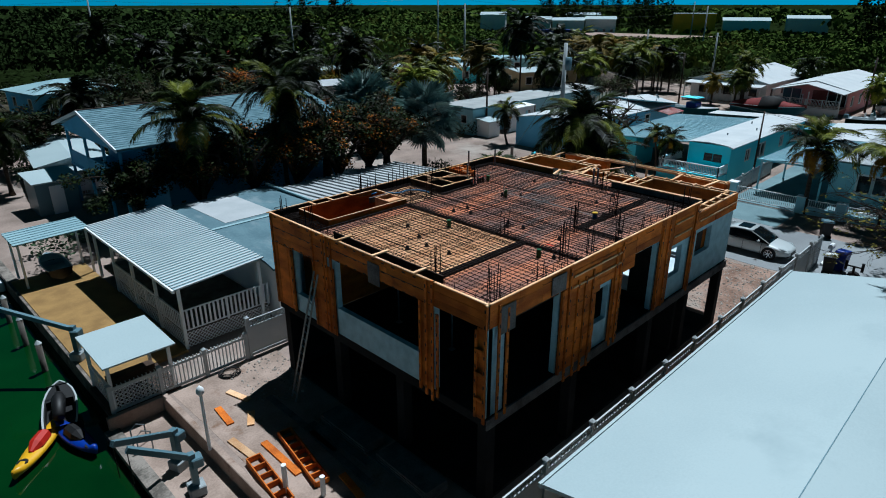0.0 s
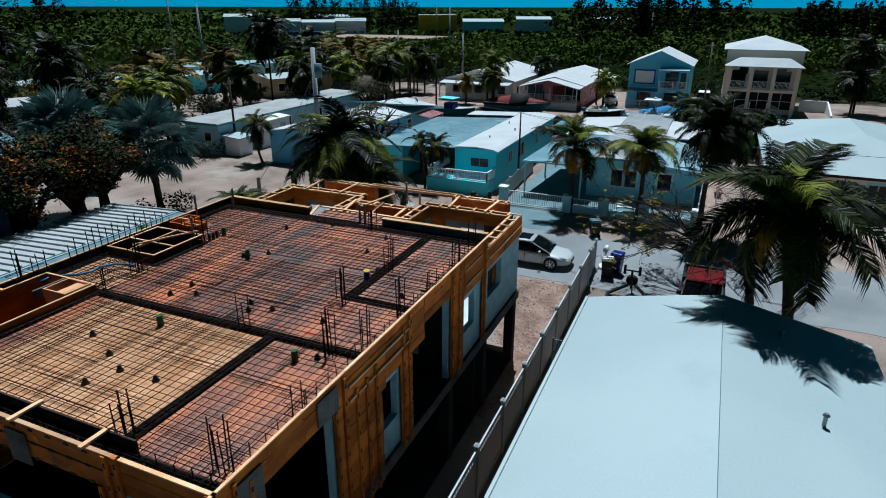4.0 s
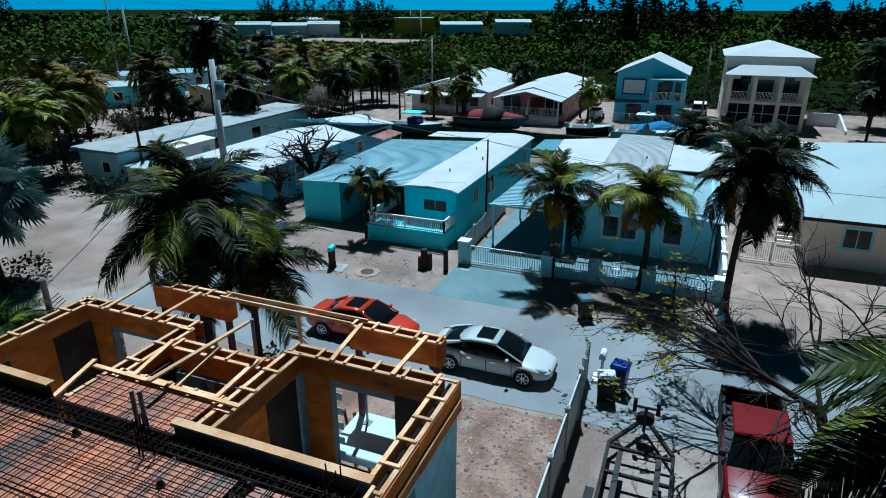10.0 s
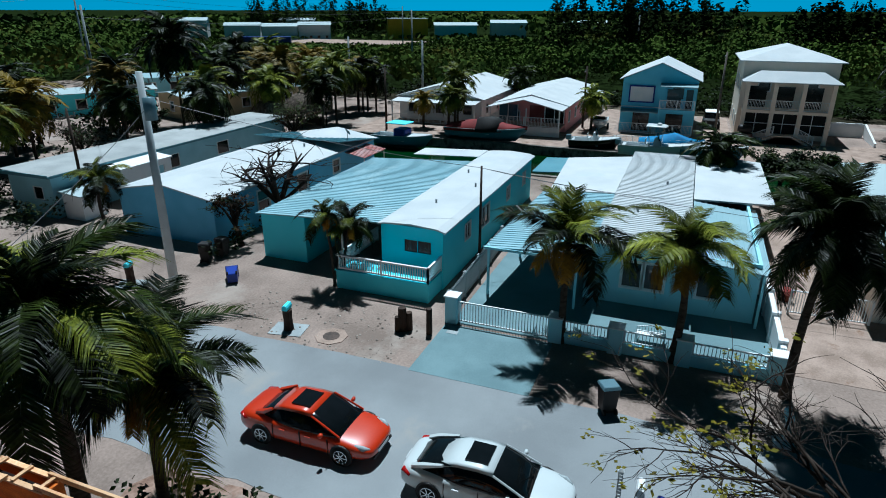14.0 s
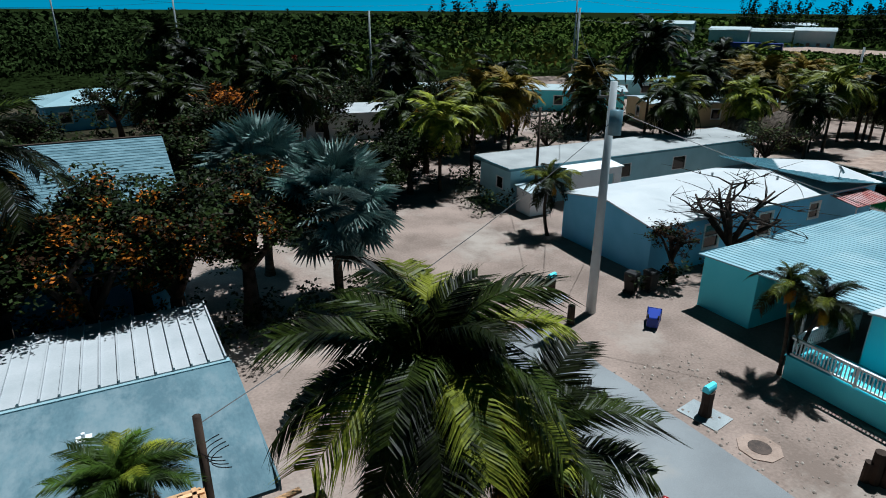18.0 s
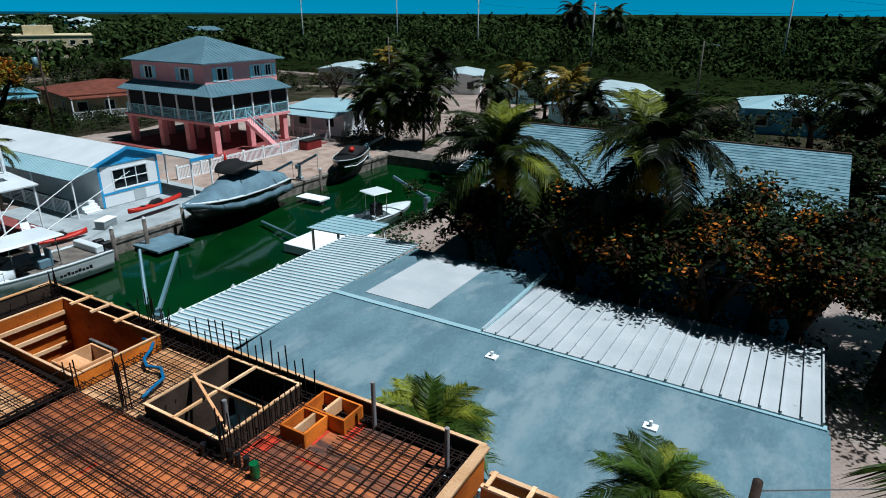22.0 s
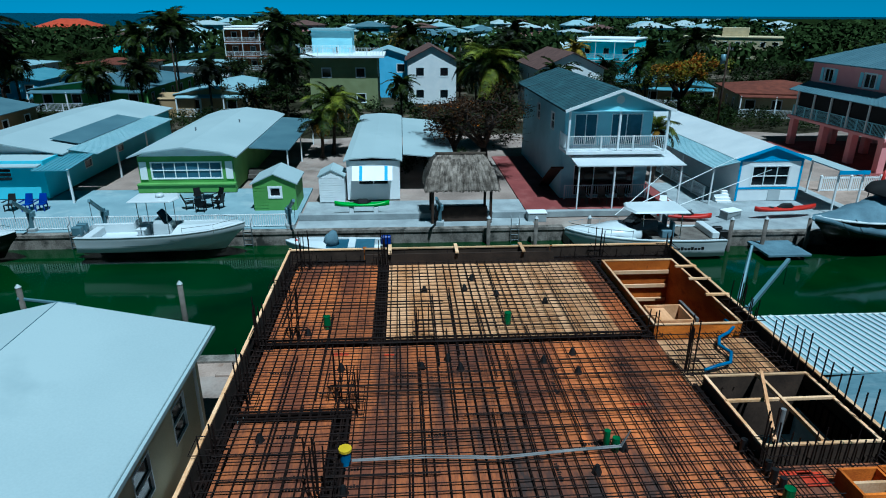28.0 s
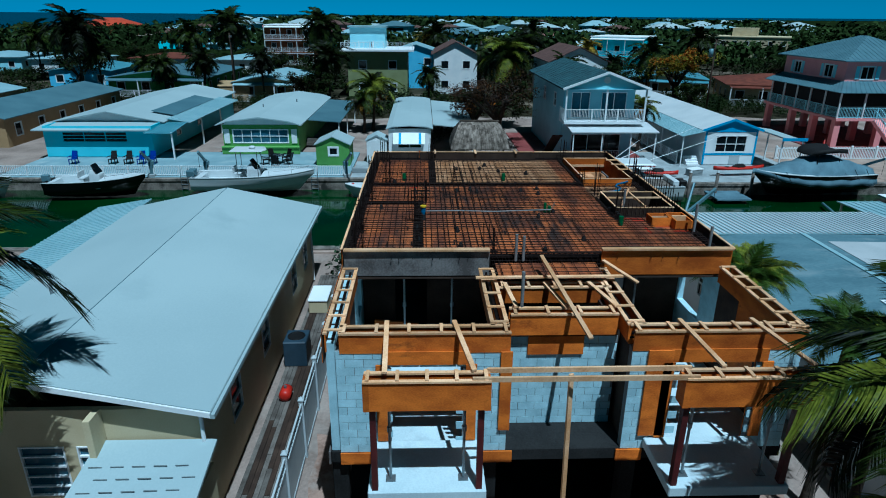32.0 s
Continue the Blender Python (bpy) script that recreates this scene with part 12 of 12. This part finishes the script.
y = 9.15
while y < 19.35:
    for a, c in runs(10.7, 22.9, [(h[0], h[1]) for h in HOLES if h[2] < y < h[3]]):
        piece("rebar", BAR, house, pose(a + rng.uniform(-0.1, 0.05), y, 6.275 + rng.uniform(-0.008, 0.008), 0, 0, rng.uniform(-0.25, 0.25)) @ Matrix.Diagonal((c - a + rng.uniform(0, 0.1), 1, 1, 1)))
        if rng.random() < 0.6:
            u = rng.uniform(a, max(a, c - 3))
            piece("rebar", BAR, house, pose(u, y + 0.05, 6.29, 0, 0, rng.uniform(-0.6, 0.6)) @ Matrix.Diagonal((min(3.2, c - u), 1, 1, 1)))
    y += rng.uniform(0.15, 0.22)
x = 10.85
while x < 22.9:
    for a, c in runs(9.0, 19.4, [(h[2], h[3]) for h in HOLES if h[0] < x < h[1]]):
        piece("rebar", BAR, house, pose(x, a + rng.uniform(-0.05, 0.05), 6.30 + rng.uniform(-0.008, 0.008), 0, 0, 90 + rng.uniform(-0.25, 0.25)) @ Matrix.Diagonal((c - a, 1, 1, 1)))
        if rng.random() < 0.6:
            u = rng.uniform(a, max(a, c - 3))
            piece("rebar", BAR, house, pose(x + 0.05, u, 6.31, 0, 0, 90 + rng.uniform(-0.6, 0.6)) @ Matrix.Diagonal((min(3.2, c - u), 1, 1, 1)))
    x += rng.uniform(0.16, 0.23)
for k in range(10):
    piece("rebar", BAR, house, pose(22.6, 13.1 + k * 0.28, 6.2) @ Matrix.Diagonal((1.5, 1, 1, 1)))
for k in range(5):
    piece("rebar", BAR, house, pose(22.95 + k * 0.26, 12.9, 6.21, 0, 0, 90) @ Matrix.Diagonal((2.9, 1, 1, 1)))


def dowels(x, y, n=5, h=1.0, w=0.22, d=0.22):
    """Upright starter bars of a column, with two stirrups."""
    for k in range(n):
        px, py, top = x + rng.uniform(-w, w) / 1.4, y + rng.uniform(-d, d) / 1.4, 6.25 + h * rng.uniform(0.75, 1.08)
        piece("starter_bar", STARTER, house, pose(px, py, 5.9, rng.uniform(-2, 2), rng.uniform(-2, 2), 0) @ Matrix.Diagonal((1, 1, top - 5.9, 1)))
    for z in (6.35, 6.6):
        part("stirrup", Shape().tube([(x - w, y - d, z), (x + w, y - d, z), (x + w, y + d, z), (x - w, y + d, z), (x - w, y - d, z)], 0.01, 4), M_REBAR, house)


STARTER = mesh_of("starter_bar", Shape().tube([(0, 0, 0), (0, 0, 1)], 0.013, 5), M_REBAR)
for q in ((11.25, 9.4, 6), (11.2, 11.45, 6), (14.95, 9.75, 6, 1.1), (15.4, 9.2, 5, 1.1), (17.15, 10.9, 4, 1.1), (17.3, 9.25, 5, 1.1), (19.6, 10.8, 5), (20.7, 9.2, 5, 0.9), (22.45, 9.3, 5, 0.8), (17.6, 11.1, 4, 0.9), (10.9, 17.4, 5), (11.0, 19.25, 5, 0.8),
          (14.6, 19.3, 6, 1.0), (15.2, 19.3, 4, 0.8), (16.7, 17.4, 6, 1.1), (19.3, 17.45, 5, 1.0), (13.0, 9.1, 3, 0.7), (18.8, 9.1, 3, 0.7), (22.4, 12.9, 5, 0.9), (15.3, 17.1, 3, 0.7), (15.25, 12.4, 3, 0.8)):
    dowels(*q)
for k in range(17):
    x = 16.1 + k * 0.21
    part("dowel", Shape().tube([(x, 19.3, 6.0), (x + rng.uniform(-0.03, 0.03), 19.3, 6.3 + rng.uniform(0.55, 0.95))], 0.014, 5), M_REBAR, house)
for k in range(14):
    x = 17.3 + k * 0.15
    part("dowel", Shape().tube([(19.25, 17.45 + k * 0.13, 6.0), (19.27, 17.45 + k * 0.13, 6.3 + rng.uniform(0.3, 0.6))], 0.012, 5), M_REBAR, house)
for k in range(26):
    y = 9.3 + k * 0.39
    part("dowel", Shape().tube([(10.9, y, 6.0), (10.9, y, 6.35 + rng.uniform(0.05, 0.25)), (10.98, y, 6.5)], 0.011, 5), M_REBAR, house)
for k in range(30):
    x = 11.2 + k * 0.38
    part("dowel", Shape().tube([(x, 9.1, 6.0), (x, 9.1 + rng.uniform(-0.05, 0.05), 6.35 + rng.uniform(0.1, 0.4))], 0.011, 5), M_REBAR, house)


def stub(x, y, h, r, material, label, cap=None):
    p = part("pipe_stub", Shape().cyl((x, y, 6.2), (x, y, 6.2 + h), r, n=12), material, house, label, smooth=False)
    if cap:
        part("pipe_cap", Shape().cyl((x, y, 6.2 + h), (x, y, 6.24 + h), r * 1.25, n=12), cap, p)


stub(14.55, 14.25, 0.3, 0.075, M_PIPEGREEN, "green plastic drain pipe stub")
stub(14.52, 10.36, 0.3, 0.075, M_PIPEGREEN, "green plastic drain pipe stub")
stub(20.05, 17.25, 0.3, 0.075, M_PIPEGREEN, "green plastic drain pipe stub")
stub(18.85, 11.1, 0.26, 0.08, M_BLUETUBE, "blue drain pipe stub with a yellow cap", M_YELLOWCAP)
stub(18.72, 15.12, 0.34, 0.05, M_PIPEGREEN, "dark green pipe stub")
stub(18.8, 15.24, 0.26, 0.06, M_PIPEGREEN, "dark green pipe stub")
for x, y in ((19.45, 17.3), (19.62, 17.3), (19.8, 17.32), (18.95, 17.2)):
    stub(x, y, 0.26, 0.05, M_BLACK, "black conduit stub")
for x, y, h in ((22.5, 18.95, 0.8), (22.95, 13.55, 0.75), (22.95, 13.75, 0.7), (25.7, 13.3, 0.85), (20.9, 19.2, 0.95), (19.1, 17.6, 0.9)):
    stub(x, y, h, 0.04, M_PVC, "tall grey conduit")
for k in range(24):
    x, y = rng.uniform(11.3, 22.4), rng.uniform(9.5, 16.9)
    part("bar_spacer", Shape().tube([(x, y, 6.22), (x, y, 6.36)], [0.085, 0.03], 6), M_BLACK, house)
for k in range(2):
    pts = [(18.92 + 0.03 * k, 11.2, 6.34), (18.9 + 0.05 * k, 12.3, 6.35), (18.98 + 0.04 * k, 13.4, 6.34), (18.9 + 0.03 * k, 14.5, 6.35), (18.85 + 0.04 * k, 15.3, 6.36), (18.85 + 0.04 * k, 15.4, 6.55 + 0.1 * k)]
    part("conduit", Shape().tube(pts, 0.0125, 6), M_PVC, house, "weathered grey flexible conduit over the rebar")
part("blue_tube", Shape().tube([(16.8, 17.6, 6.33), (16.72, 17.85, 6.36), (16.6, 18.2, 6.36), (16.25, 18.4, 6.36), (15.95, 18.3, 6.36), (15.65, 18.45, 6.36), (15.45, 18.75, 6.36), (15.2, 19.0, 6.36), (14.9, 18.95, 6.36)], 0.035, 7), M_BLUETUBE, house, "blue corrugated conduit snaking over the rebar", smooth=True)
for x0, y0, x1, y1 in ((19.45, 17.75, 19.75, 18.15), (20.25, 18.3, 20.3, 18.75), (20.6, 18.7, 20.75, 19.2), (19.4, 17.5, 19.5, 18.0), (20.25, 17.9, 20.9, 17.98), (17.6, 15.9, 17.66, 16.2), (15.6, 10.6, 15.7, 10.9), (15.7, 11.6, 15.76, 11.8)):
    part("paint_mark", Shape().box(x0, y0, 6.222, x1, y1, 6.226), M_REDSPRAY, house, "red spray paint mark")

# stamped marks on the sheets: short rows of dark bars
s = Shape()
for k in range(9):
    s.box(k * 0.045, 0, 0, k * 0.045 + 0.03, 0.05 + 0.02 * (k % 3 == 1), 0.002)
STAMP = mesh_of("print_mark", s, M_BLACK)
for k in range(34):
    x, y = rng.uniform(15.6, 22.0), rng.uniform(9.4, 17.0)
    piece("print_mark", STAMP, house, pose(x, y, 6.2245, 0, 0, rng.choice((88, 90, 91, -2, 1))))


# ---- many alike pieces: deck sheets, blocks ----
SHEET_MESH = {}
for w, d, x, y, z, material in SHEETS:
    key = (w, d, material.name)
    if key not in SHEET_MESH:
        SHEET_MESH[key] = mesh_of("plywood_sheet", Shape().box(0.003, 0.003, 0, w - 0.003, d - 0.003, 0.02), material)
    piece("plywood_sheet", SHEET_MESH[key], house, pose(x, y, z + random.uniform(-0.002, 0.002)))
for me, w, m in BLOCKS:
    piece("block", me, w, m)
